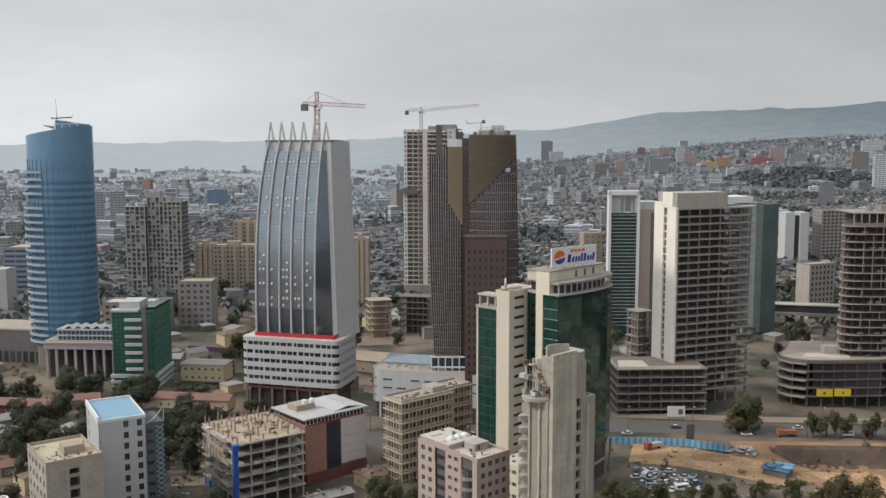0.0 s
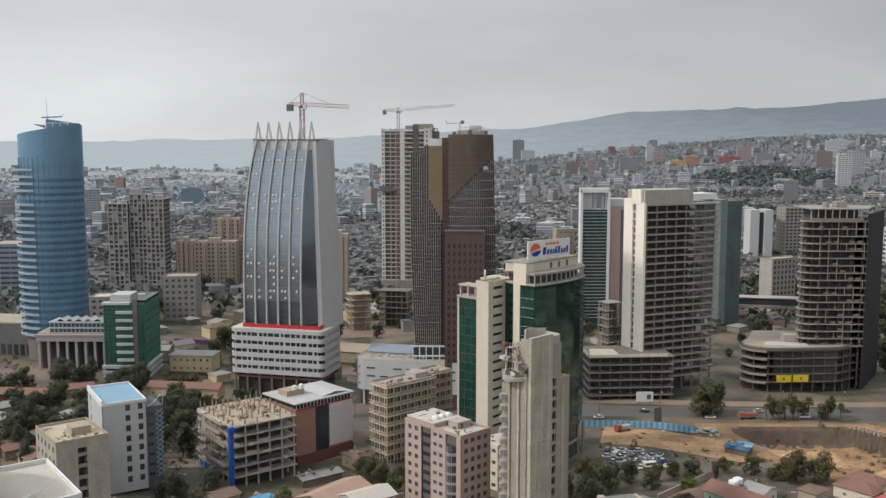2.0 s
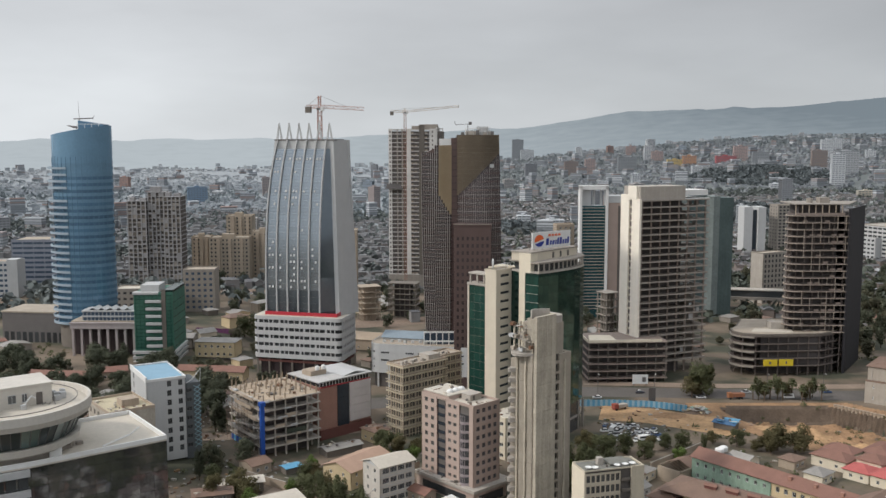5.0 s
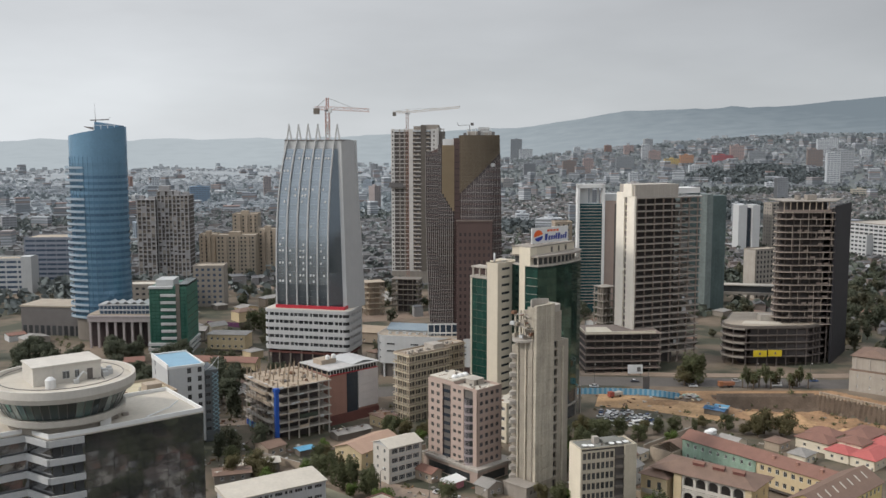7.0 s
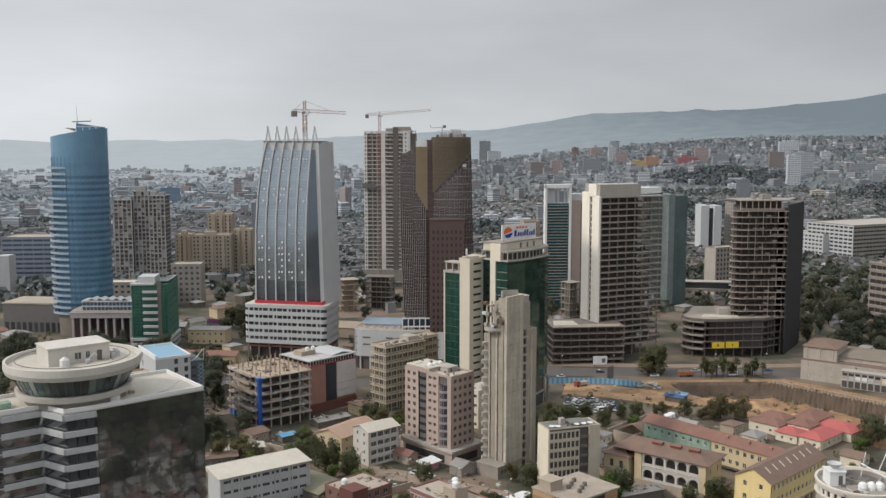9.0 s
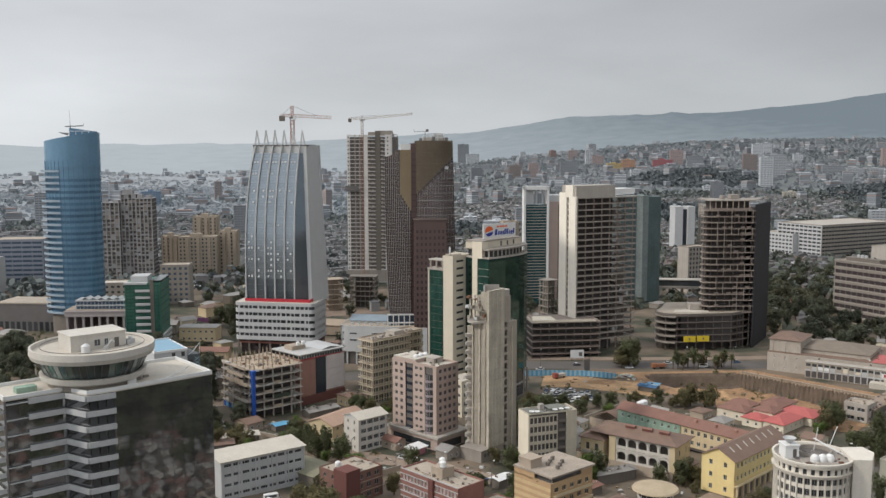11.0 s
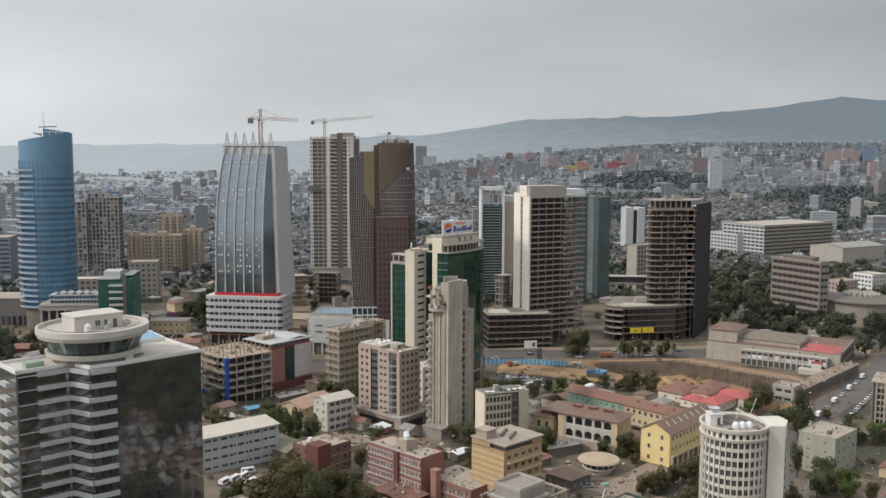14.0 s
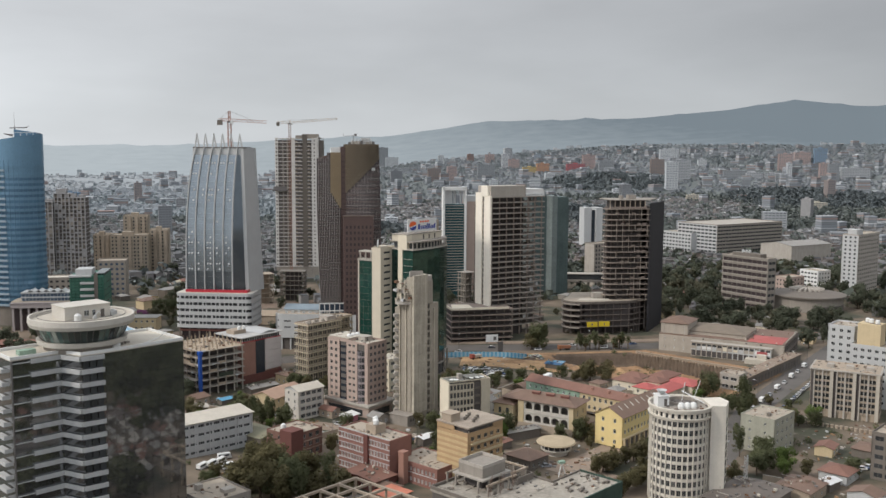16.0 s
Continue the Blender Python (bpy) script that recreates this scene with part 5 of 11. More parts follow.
def dark_tower():
    pod_poly = [(5, 20), (0.5, 14), (-0.4, 8), (2.5, 2.5), (8.5, -0.6), (15, -1.2), (42, 1), (60, 12), (50, 40), (14, 40)]
    pod = skeleton("unfinished_podium", "dark unfinished concrete podium with rounded open floors", (138, 405), 0, pod_poly, 5, 3.7, CONC_DK, first=5.2, step=5, slab=0.4, dark=1, posts=CONC_DK)
    part("floor_edge", Shape().prism(pod_poly, 20.2, 21.2), CONC_D, pod)
    me = Shape().prism([(x, y) for x, y in pod_poly[:5]] + [(10, 20)], 0, 0.9).mesh("balcony_front", CONC)
    for i in range(5):
        piece("balcony_front", me, pod, (-0.5, -0.3, 5.2 + i * 3.7 - 1.0))
    # A near-black sheet stands in for shade behind the columns.
    part("infill_wall", Shape().box(12, 2.0, 4, 42, 2.4, 19), BLACKIN, pod)
    part("roof_canvas", Shape().prism([(8, 4), (28, 2), (30, 9), (12, 12)], 21.2, 21.6), ROOFW, pod, "pale sheet on the roof")
    part("roof_screed", Shape().prism([(25 + (x - 25) * 0.96, 18 + (y - 18) * 0.96) for x, y in pod_poly], 21.1, 21.3), ROOFC, pod)
    part("roof_shed", Shape().box(20, 11, 21.2, 27, 17, 24.8), CONC_L, pod)
    part("yellow_sign", Shape().box(12.6, -1.9, 5.4, 19.4, -1.5, 8.6).box(20.2, -1.9, 5.6, 27.2, -1.5, 8.8), YELSIGN, pod, "two yellow hoarding panels")
    part("yellow_sign_mark", Shape().box(15.4, -2.0, 6.4, 16.4, -1.88, 7.6).box(23.4, -2.0, 6.6, 24.2, -1.88, 7.8), METAL, pod)
    poly = [(5.0, 12), (2.6, 6), (3.0, 2.6), (5.5, 0.6), (10, 0), (31.5, 0.5), (52, 30), (24, 44), (13, 32)]
    tw = skeleton("unfinished_tower", "dark unfinished tower of open concrete floors with a black east wall", (161.2, 410.0), 0, poly, 18, 3.42, CONC_DK, first=21.2, step=5.0, slab=0.34, hollow=0.74, dark=1, posts=CONC_DK, inset=1.6)
    em = Shape().prism([(x - (0.5 if x < 3 else 0), y - 0.3) for x, y in poly[:5]] + [(8, 8)], 0, 0.36).mesh("balcony_front", EDGE)
    fm = Shape().box(10, -0.35, 0, 31.4, 0.0, 0.26).mesh("floor_edge", EDGE)
    rnd = random.Random(23)
    pm = Shape().box(-0.16, -0.16, 0, 0.16, 0.16, 3.0).mesh("edge_post", EDGE)
    um = Shape().box(0, 0, 0, 2.4, 0.2, 1.0).mesh("upstand_wall", CONC_RED)
    for i in range(18):
        piece("balcony_front", em, tw, (-0.4, -0.2, 21.2 + i * 3.42 - 0.5))
        piece("floor_edge", fm, tw, (0, 0.12, 21.2 + i * 3.42 - 0.5))
        if i < 17:
            for k in range(6):
                if rnd.random() < 0.55:
                    piece("edge_post", pm, tw, (9.6 + 4.1 * k, 0.5, 21.2 + i * 3.42))
                if rnd.random() < 0.3:
                    piece("upstand_wall", um, tw, (8.8 + 3.6 * k, 0.7, 21.2 + i * 3.42))
    bl = surf("black sheeting", (0.035, 0.033, 0.036), rough=0.7, var=0.2)
    part("east_wall", Shape().prism([(31.0, 0.3), (32.2, 0.3), (52.7, 30.2), (51.6, 30.8)], -2, 82.5), bl, tw, "black sheeted east wall")
    # Crown core coloured near-black, as the shade under the rim.
    part("crown", Shape().prism([(9, 7), (28, 7), (36, 22), (10, 22)], 79.4, 84.4), BLACKIN, tw)
    part("crown_parapet", Shape().box(6, 2.0, 79.4, 30, 2.3, 80.4), CONC_RED, tw)
    part("roof_tank", Shape().tube((16, 12, 84.9), (16, 12, 87.2), 1.5, n=16).box(20, 9, 84.9, 25, 14, 87.6), CONC, tw)
    part("crown_rim", Shape().prism([(5, 2), (32, 2), (46, 26), (6, 26)], 84.4, 84.9), CONC, tw)
    for i in range(8):
        part("crown_column", Shape().box(5.5 + i * 3.3, 2.2, 79.4, 5.9 + i * 3.3, 2.6, 84.4), CONC_T, tw)
    return tw


slab_tower()
dark_tower()


def behind_slab():
    # white framed glass office
    ob = thing("office_building", (82.2, 560, 0), 2, "white framed office block with rippled teal glass front", "building")
    part("glass_front", Shape().box(1.4, 0.5, 0, 17.0, 12, 74), TEALGL, ob)
    lm = Shape().box(1.4, 0.1, 0, 16.8, 0.6, 0.38).mesh("louvre", CONC_L)
    for i in range(33):
        piece("louvre", lm, ob, (0, 0, 6 + i * 2.08))
    part("white_portal", Shape().box(0, -0.4, -2, 1.5, 6, 87).box(16.9, -0.4, -2, 18.6, 6, 87).box(0, -0.4, 84.6, 18.6, 6, 87.2), WHITE, ob)
    part("portal_screen", Shape().box(1.5, 2, 74, 7.5, 5, 84.6).box(9, 3, 74, 10.5, 5, 84.6).box(14, 3, 74, 15, 5, 84.6), OFFWH, ob)
    part("side_block", Shape().box(18.6, 1, -2, 28.6, 16, 80), PINK, ob)
    part("side_cap", Shape().box(18.6, 0.8, 76, 29, 16, 80.5), OFFWH, ob)
    part("dark_return", Shape().box(25.4, 0.6, -2, 29.2, 12, 74), DARKIN, ob)
    b2 = block("apartment_block", "beige apartment block behind a white framed office", "building", (70, 580), 6, 12, 12, 18, 3.3, CONC_T, dict(cols=3, ww=1.2, wh=1.4), dict(cols=3, ww=1.2, wh=1.4))
    sc = skeleton("unfinished_building", "small grey concrete frame beside a slab tower", (78.5, 436), 30, [(0, 0), (9, 0), (9, 9), (0, 9)], 9, 4.0, CONC, first=4.5, step=3)
    # green netted block
    net = surf("green building net", (0.085, 0.115, 0.112), rough=0.8, var=0.3, size=10, streak=0.25)
    net2 = surf("pale green building net", (0.19, 0.22, 0.212), rough=0.8, var=0.3, size=10, streak=0.25)
    g = thing("netted_tower", (144, 560, 0), 8, "tower wrapped in hanging green building net", "building")
    part("net_panel", Shape().prism([(0, 0), (9, -1), (10, 10), (0, 10)], -2, 80), net2, g)
    part("net_panel", Shape().prism([(9, -1), (22, 0.6), (22, 12), (10, 10)], -2, 81), net, g)
    part("net_panel", Shape().prism([(22, 0.6), (26, -1.6), (31, 0), (31, 14), (22, 12)], -2, 80), net2, g)
    part("net_panel", Shape().prism([(31, 0), (41, 1.0), (40, 14), (31, 14)], -2, 79), net, g)
    part("roof_edge", Shape().box(0, 1, 81, 20, 12, 84), WHITE, g)


behind_slab()


DUSTW = surf("dusty cream white render", (0.52, 0.49, 0.44), var=0.12, streak=0.1)
SAUCER = palette("saucer glazing", [(0.11, 0.13, 0.135), (0.14, 0.21, 0.20), (0.10, 0.13, 0.13), (0.22, 0.30, 0.29), (0.09, 0.105, 0.105), (0.12, 0.17, 0.165), (0.30, 0.35, 0.34)], rough=0.08, island=False, metal=0.6)


def black_tower():
    ob = thing("office_tower", (-102.5, 101.6, 0), 37, "black glass office tower with white balcony bands stepping forward", "tower")
    H, fh, n = 58.6, 3.66, 16
    foot = [(0, 0), (13.6, 0), (16.0, -7.0), (22.6, -7.6), (47.2, -7.0), (47.2, 14), (0, 14)]
    part("body", Shape().prism([(0.4, 0.4), (13.8, 0.4), (16.4, -6.5), (22.6, -7.1), (46.8, -6.5), (46.8, 13.6), (0.4, 13.6)], -2, H - 0.2), BLACKGL, ob)
    # black curtain wall panels
    pm = Shape().box(0.02, -0.05, 0.02, 2.70, 0.3, 1.80).mesh("glass_panel", BLACKGL)
    rnd = random.Random(6)
    for i in range(32):
        for k in range(9):
            piece("glass_panel", pm, ob, (22.75 + k * 2.715, -7.15 + 0.06 * k * 0.3, i * 1.83), 1.2 + rnd.uniform(-0.25, 0.25)).rotation_euler.x = rnd.uniform(-0.005, 0.005)
    # white bands
    def bandpart(name, pts, d, z0, z1, mat=OFFWH):
        s = Shape()
        for (a, b), (c, e) in zip(pts, pts[1:]):
            ln = math.dist((a, b), (c, e))
            nx, ny = (e - b) / ln, -(c - a) / ln
            s.prism([(a + nx * d, b + ny * d), (c + nx * d, e + ny * d), (c, e), (a, b)], z0, z1)
        return s
    long_ = bandpart("band", [(5.2, 0), (13.6, 0), (16.0, -7.0), (22.4, -7.6)], 0.55, 0, 1.25).mesh("balcony_band", GREYP)
    thin = bandpart("band", [(0, 0), (5.2, 0)], 0.25, 0, 0.25).mesh("floor_line", OFFWH)
    for i in range(1, n + 1):
        piece("balcony_band", long_, ob, (0, 0, i * fh - 1.3))
        piece("floor_line", thin, ob, (0, 0, i * fh - 0.9))
    gm = Shape().box(0, 0, 0, 1.6, 0.2, 2.3).mesh("window", PANE)
    for i in range(n):
        for k in range(3):
            piece("window", gm, ob, (16.6 + k * 1.95, -7.0 - 0.07 * k * 2 - 0.06, i * fh + 0.1), -5)
    # west balconies
    bm_ = Shape().box(-2.2, 0.6, 0, 0, 8, 0.3).box(-2.2, 0.6, 0.3, -2.1, 8, 1.1).box(-2.1, 0.6, 0.3, 0, 0.7, 1.1).mesh("balcony", GREYP)
    for i in range(n):
        piece("balcony", bm_, ob, (0, 0, i * fh + 0.7))
    part("corner_pipe", Shape().box(0.0, -0.3, -2, 0.4, 0.1, H), METAL, ob)
    # roof
    part("roof", Shape().prism(foot, H, H + 0.3), ROOFW, ob)
    rim = Shape()
    for a, b in zip(foot, foot[1:] + foot[:1]):
        ln = math.dist(a, b)
        nx, ny = -(b[1] - a[1]) / ln * 0.35, (b[0] - a[0]) / ln * 0.35
        rim.prism([a, b, (b[0] + nx, b[1] + ny), (a[0] + nx, a[1] + ny)], H + 0.3, H + 1.1)
    part("parapet", rim, WHITE, ob)
    part("roof_unit", Shape().box(4, 4, H + 0.3, 8.5, 6.5, H + 1.6), GREENP, ob)
    part("roof_shed", Shape().box(26.5, -5.0, H + 0.3, 28.6, -3.2, H + 2.4), WHITE, ob)
    part("vent_horn", Shape().tube((36, -4.5, H + 0.5), (42, -2.0, H + 1.0), 0.16, n=6).tube((42, -2.0, H + 1.0), (43.5, -2.4, H + 2.2), 0.16, n=6), STEELW, ob)
    for i in range(2):
        part("plant_box", Shape().box(30 + i * 2.4, -1.5 + (i % 3), H + 0.3, 31.2 + i * 2.4, -0.6 + (i % 3), H + 0.9), CONC, ob)
    # saucer restaurant
    sa = thing("rooftop_saucer", (-87.8, 118.8, H + 0.3), 37, "white round rooftop restaurant like a saucer with slanted glazing", "pavilion")
    part("neck", Shape().lathe([(10.4, -0.2), (10.4, 1.3), (9.9, 1.3)], 48), CONC, sa)
    part("lower_lip", Shape().lathe([(9.8, 1.2), (11.0, 1.2), (12.0, 1.7), (12.3, 3.0), (11.7, 3.0), (11.0, 2.7), (0, 2.7)], 64), DUSTW, sa)
    me = Shape().add([(-0.72, 11.1, 3.0), (0.72, 11.1, 3.0), (0.86, 13.0, 6.9), (-0.86, 13.0, 6.9), (-0.72, 10.95, 3.0), (0.72, 10.95, 3.0), (0.86, 12.85, 6.9), (-0.86, 12.85, 6.9)],
                     [(1, 0, 3, 2), (4, 5, 6, 7), (0, 1, 5, 4), (1, 2, 6, 5), (2, 3, 7, 6), (3, 0, 4, 7)]).mesh("slanted_pane", SAUCER)
    for i in range(48):
        piece("slanted_pane", me, sa, (0, 0, 0), i * 7.5)
    part("upper_rim", Shape().lathe([(12.6, 6.6), (14.0, 6.8), (14.4, 7.8), (14.3, 9.3), (13.8, 9.3), (13.6, 8.2), (0, 8.2)], 72), DUSTW, sa)
    part("deck", Shape().lathe([(0, 8.25), (13.6, 8.25), (13.6, 8.2)], 48), ROOFW, sa)
    part("stair_house", Shape().box(-6.2, -3.0, 8.2, 7.0, 5.5, 11.9).box(-6.4, -3.2, 11.9, 7.2, 5.7, 12.2), DUSTW, sa)
    part("water_tank", Shape().lathe([(0, 0), (1.0, 0), (1.0, 1.7), (0.4, 2.2), (0, 2.2)], 18, cx=-3.6, cy=-5.4), STEELW, sa, "white plastic water tank", at=(0, 0, 8.25))
    for x, y, w, d, h in ((7.6, -2.4, 1.1, 0.7, 1.0), (8.9, -1.4, 1.0, 0.8, 1.2), (8.2, 0.4, 1.4, 0.8, 0.9), (9.6, 1.2, 0.9, 0.9, 1.1), (7.9, 2.4, 1.1, 0.7, 0.8), (1.0, -5.2, 1.0, 0.6, 0.9)):
        part("cooling_unit", Shape().box(x, y, 8.25, x + w, y + d, 8.25 + h).box(x + 0.1, y - 0.04, 8.4, x + w - 0.1, y, 8.1 + h), OFFWH, sa)
    for k in range(3):
        part("pipe", Shape().tube((5.0 + k, -4.0 - 0.5 * k, 8.4), (10.5 - k, 3.0 + k, 8.4), 0.08, n=5), METAL, sa)
    part("roof_pipe", Shape().tube((1.6, -4.0, 8.5), (3.2, -3.6, 10.2), 0.16, n=6).tube((3.2, -3.6, 10.2), (4.0, -3.4, 9.6), 0.16, n=6), STEELW, sa)
    part("stair_house_door", Shape().box(4.2, -3.08, 8.3, 5.3, -2.96, 10.6), DARKIN, sa)
    for x, w in ((-0.6, 1.3), (1.8, 0.8)):
        part("stair_house_window", Shape().box(x, -3.08, 9.2, x + w, -2.96, 10.6), PANE, sa)
        part("window_frame", Shape().box(x - 0.1, -3.1, 9.1, x + w + 0.1, -3.0, 9.2).box(x - 0.1, -3.1, 10.6, x + w + 0.1, -3.0, 10.7).box(x + w / 2 - 0.04, -3.1, 9.2, x + w / 2 + 0.04, -3.0, 10.6), OFFWH, sa)
    mm = Shape().add([(-0.07, 11.2, 3.0), (0.07, 11.2, 3.0), (0.07, 13.1, 6.9), (-0.07, 13.1, 6.9), (-0.07, 11.0, 3.0), (0.07, 11.0, 3.0), (0.07, 12.9, 6.9), (-0.07, 12.9, 6.9)], [(1, 0, 3, 2), (4, 5, 6, 7), (0, 1, 5, 4), (1, 2, 6, 5), (2, 3, 7, 6), (3, 0, 4, 7)]).mesh("mullion", METAL)
    for i in range(48):
        piece("mullion", mm, sa, (0, 0, 0), i * 7.5 + 3.75)
    part("handrail", Shape().lathe([(11.9, 9.2), (12.0, 9.2), (12.0, 9.35), (11.9, 9.35), (11.9, 9.2)], 48), METAL, sa)
    return ob


black_tower()


def round_tower():
    ob = thing("round_tower", (97.9, 131.0, 0), 0, "cream round tower with rows of square windows", "tower")
    R, fh, n = 9.6, 2.86, 10
    CREAM = surf("pale weathered stucco", (0.62, 0.575, 0.50), var=0.1, streak=0.12)
    top = n * fh
    part("interior", Shape().lathe([(0, -2), (R - 0.5, -2), (R - 0.5, top), (0, top)], 64), DARKIN, ob)
    pan = 34
    s = Shape().lathe([(R - 0.4, 0), (R, 0), (R, 1.0), (R - 0.4, 1.0)], 88).mesh("spandrel", CREAM)
    wm = window_mesh(1.36, fh - 1.0, CONC_L, PANE, 1, 0.22)
    rib = Shape().box(-0.17, -0.34, -2, 0.17, 0.3, top).mesh("rib", CREAM)
    for i in range(n):
        piece("spandrel", s, ob, (0, 0, i * fh))
    for k in range(pan):
        a = math.tau * k / pan
        piece("rib", rib, ob, (math.cos(a) * R, math.sin(a) * R, 0), math.degrees(a) + 90)
    for i in range(n):
        for k in range(pan):
            a = math.tau * (k + 0.5) / pan
            deg = math.degrees(a)
            if 170 < deg < 350:
                piece("window", wm, ob, (math.cos(a) * (R + 0.02), math.sin(a) * (R + 0.02), i * fh + 1.0), deg + 90)
    part("cornice", Shape().lathe([(R - 0.6, top), (R + 0.5, top), (R + 0.9, top + 0.9), (R - 0.4, top + 0.9)], 88), CREAM, ob)
    part("upper_storey", Shape().lathe([(R - 0.2, top + 0.9), (R - 0.2, top + 2.6)], 88), PANE, ob)
    rib2 = Shape().box(-0.5, -0.2, 0, 0.5, 0.25, 1.75).mesh("pier", CREAM)
    for k in range(30):
        a = math.tau * k / 30
        piece("pier", rib2, ob, (math.cos(a) * (R - 0.1), math.sin(a) * (R - 0.1), top + 0.9), math.degrees(a) + 90)
    part("parapet", Shape().lathe([(R - 0.4, top + 2.6), (R + 0.6, top + 2.6), (R + 0.9, top + 3.6), (R + 0.9, top + 4.0), (R + 0.3, top + 4.0), (R + 0.1, top + 3.1), (0, top + 3.1)], 88), CREAM, ob)
    part("roof", Shape().lathe([(0, top + 3.16), (R, top + 3.16), (R, top + 3.0)], 48), CONC, ob)
    part("light_well", Shape().lathe([(4.6, top + 3.1), (4.6, top + 4.2), (4.2, top + 4.2), (4.2, top + 3.2)], 40, cx=1.5, cy=2.5), CONC, ob)
    # A dark disc just above the roof stands in for the well's shade.
    part("well_floor", Shape().lathe([(0, top + 3.22), (4.2, top + 3.22)], 32, cx=1.5, cy=2.5), DARKIN, ob)
    for i in range(3):
        part("water_tank", Shape().lathe([(0, 0), (1.1, 0), (1.15, 0.8), (0.9, 1.6), (0.4, 1.95), (0, 2.0)], 16, cx=-1.4 + i * 2.1, cy=-4.2), WHITE, ob, at=(0, 0, top + 3.1))
    part("stair_house", Shape().box(-8.4, -1.8, top + 3.1, -4.6, 2.2, top + 6.6).box(-8.6, -2, top + 6.6, -4.4, 2.4, top + 6.9), WHITE, ob)
    part("stair_door", Shape().box(-6.3, -1.86, top + 3.4, -5.3, -1.74, top + 5.8), DARKIN, ob)
    part("satellite_dish", Shape().lathe([(0, top + 6.9), (0.9, top + 7.3), (1.8, top + 8.4), (1.7, top + 8.45), (0.8, top + 7.45), (0, top + 7.1)], 20, cx=-6.5, cy=0.2), OFFWH, ob)
    part("antenna", Shape().tube((2.6, 5, top + 3), (3.6, 5, top + 9.5), 0.12).tube((6, 4, top + 3), (8.6, 4, top + 10), 0.12).tube((7.6, -2, top + 4), (2.5, 5, top + 6.5), 0.2), STEELW, ob)
    # slab stair wall with a window strip round the corner
    part("slab_wall", Shape().prism([(7.6, -7.4), (12.4, -8.0), (16.0, -2.2), (15.4, 3), (8.8, 3)], -2, top + 4.4), CREAM, ob)
    sm = Shape().box(-0.1, -1.5, 0, 0.1, 1.5, 1.9).mesh("window", PANE)
    for i in range(n):
        piece("window", sm, ob, (14.2, -5.1, i * fh + 0.8), -31)
    return ob


round_tower()

# ---------------------------------------------------------------- the nearer blocks
def pitched(name, label, at, yaw, wx, wy, h, rise, wall, roof, along="x", z0=None, hip=False, cols=0, colsl=0, rows=1, category="house", ww=1.1, wh=1.2, over=0.6, group="", sill=1.0, pane=None, fr=None):
    """A house with a pitched roof; its near corner is at the origin."""
    z = land(*at) if z0 is None else z0
    ob = thing(name, (*at, z), yaw, label, category, group)
    fh = h / rows
    facade(ob, (0, 0), 0, wx, 0, rows, fh, wall, cols, ww, wh, min(sill, fh - wh - 0.3), fr, pane)
    facade(ob, (0, wy), -90, wy, 0, rows, fh, wall, colsl, ww, wh, min(sill, fh - wh - 0.3), fr, pane)
    facade(ob, (wx, 0), 90, wy, 0, rows, fh, wall)
    facade(ob, (wx, wy), 180, wx, 0, rows, fh, wall)
    part("interior", Shape().box(0.4, 0.4, -1, wx - 0.4, wy - 0.4, h - 0.05), DARKIN, ob)
    s = Shape()
    if hip:
        s.hip(0, 0, wx, wy, h, rise, over)
    else:
        s.gable(0, 0, wx, wy, h, rise, over, along=along)
        if along == "x":
            for x in (0, wx - 0.3):
                g = Shape()
                g.add([(x, 0, h), (x + 0.3, 0, h), (x + 0.3, wy, h), (x, wy, h), (x, wy / 2, h + rise), (x + 0.3, wy / 2, h + rise)], [(0, 3, 4), (1, 5, 2), (0, 4, 5, 1), (3, 2, 5, 4), (0, 1, 2, 3)])
                part("gable_wall", g, wall, ob)
        else:
            for y in (0, wy - 0.3):
                g = Shape()
                g.add([(0, y, h), (0, y + 0.3, h), (wx, y + 0.3, h), (wx, y, h), (wx / 2, y, h + rise), (wx / 2, y + 0.3, h + rise)], [(0, 4, 3), (1, 2, 5), (0, 1, 5, 4), (3, 4, 5, 2), (0, 3, 2, 1)])
                part("gable_wall", g, wall, ob)
    part("roof", s, roof, ob)
    return ob


def tanks_on(at, yaw, spots, z, mat=None):
    for x, y in spots:
        a = radians(yaw)
        tank((at[0] + x * math.cos(a) - y * math.sin(a), at[1] + x * math.sin(a) + y * math.cos(a), z), 1.0, mat)


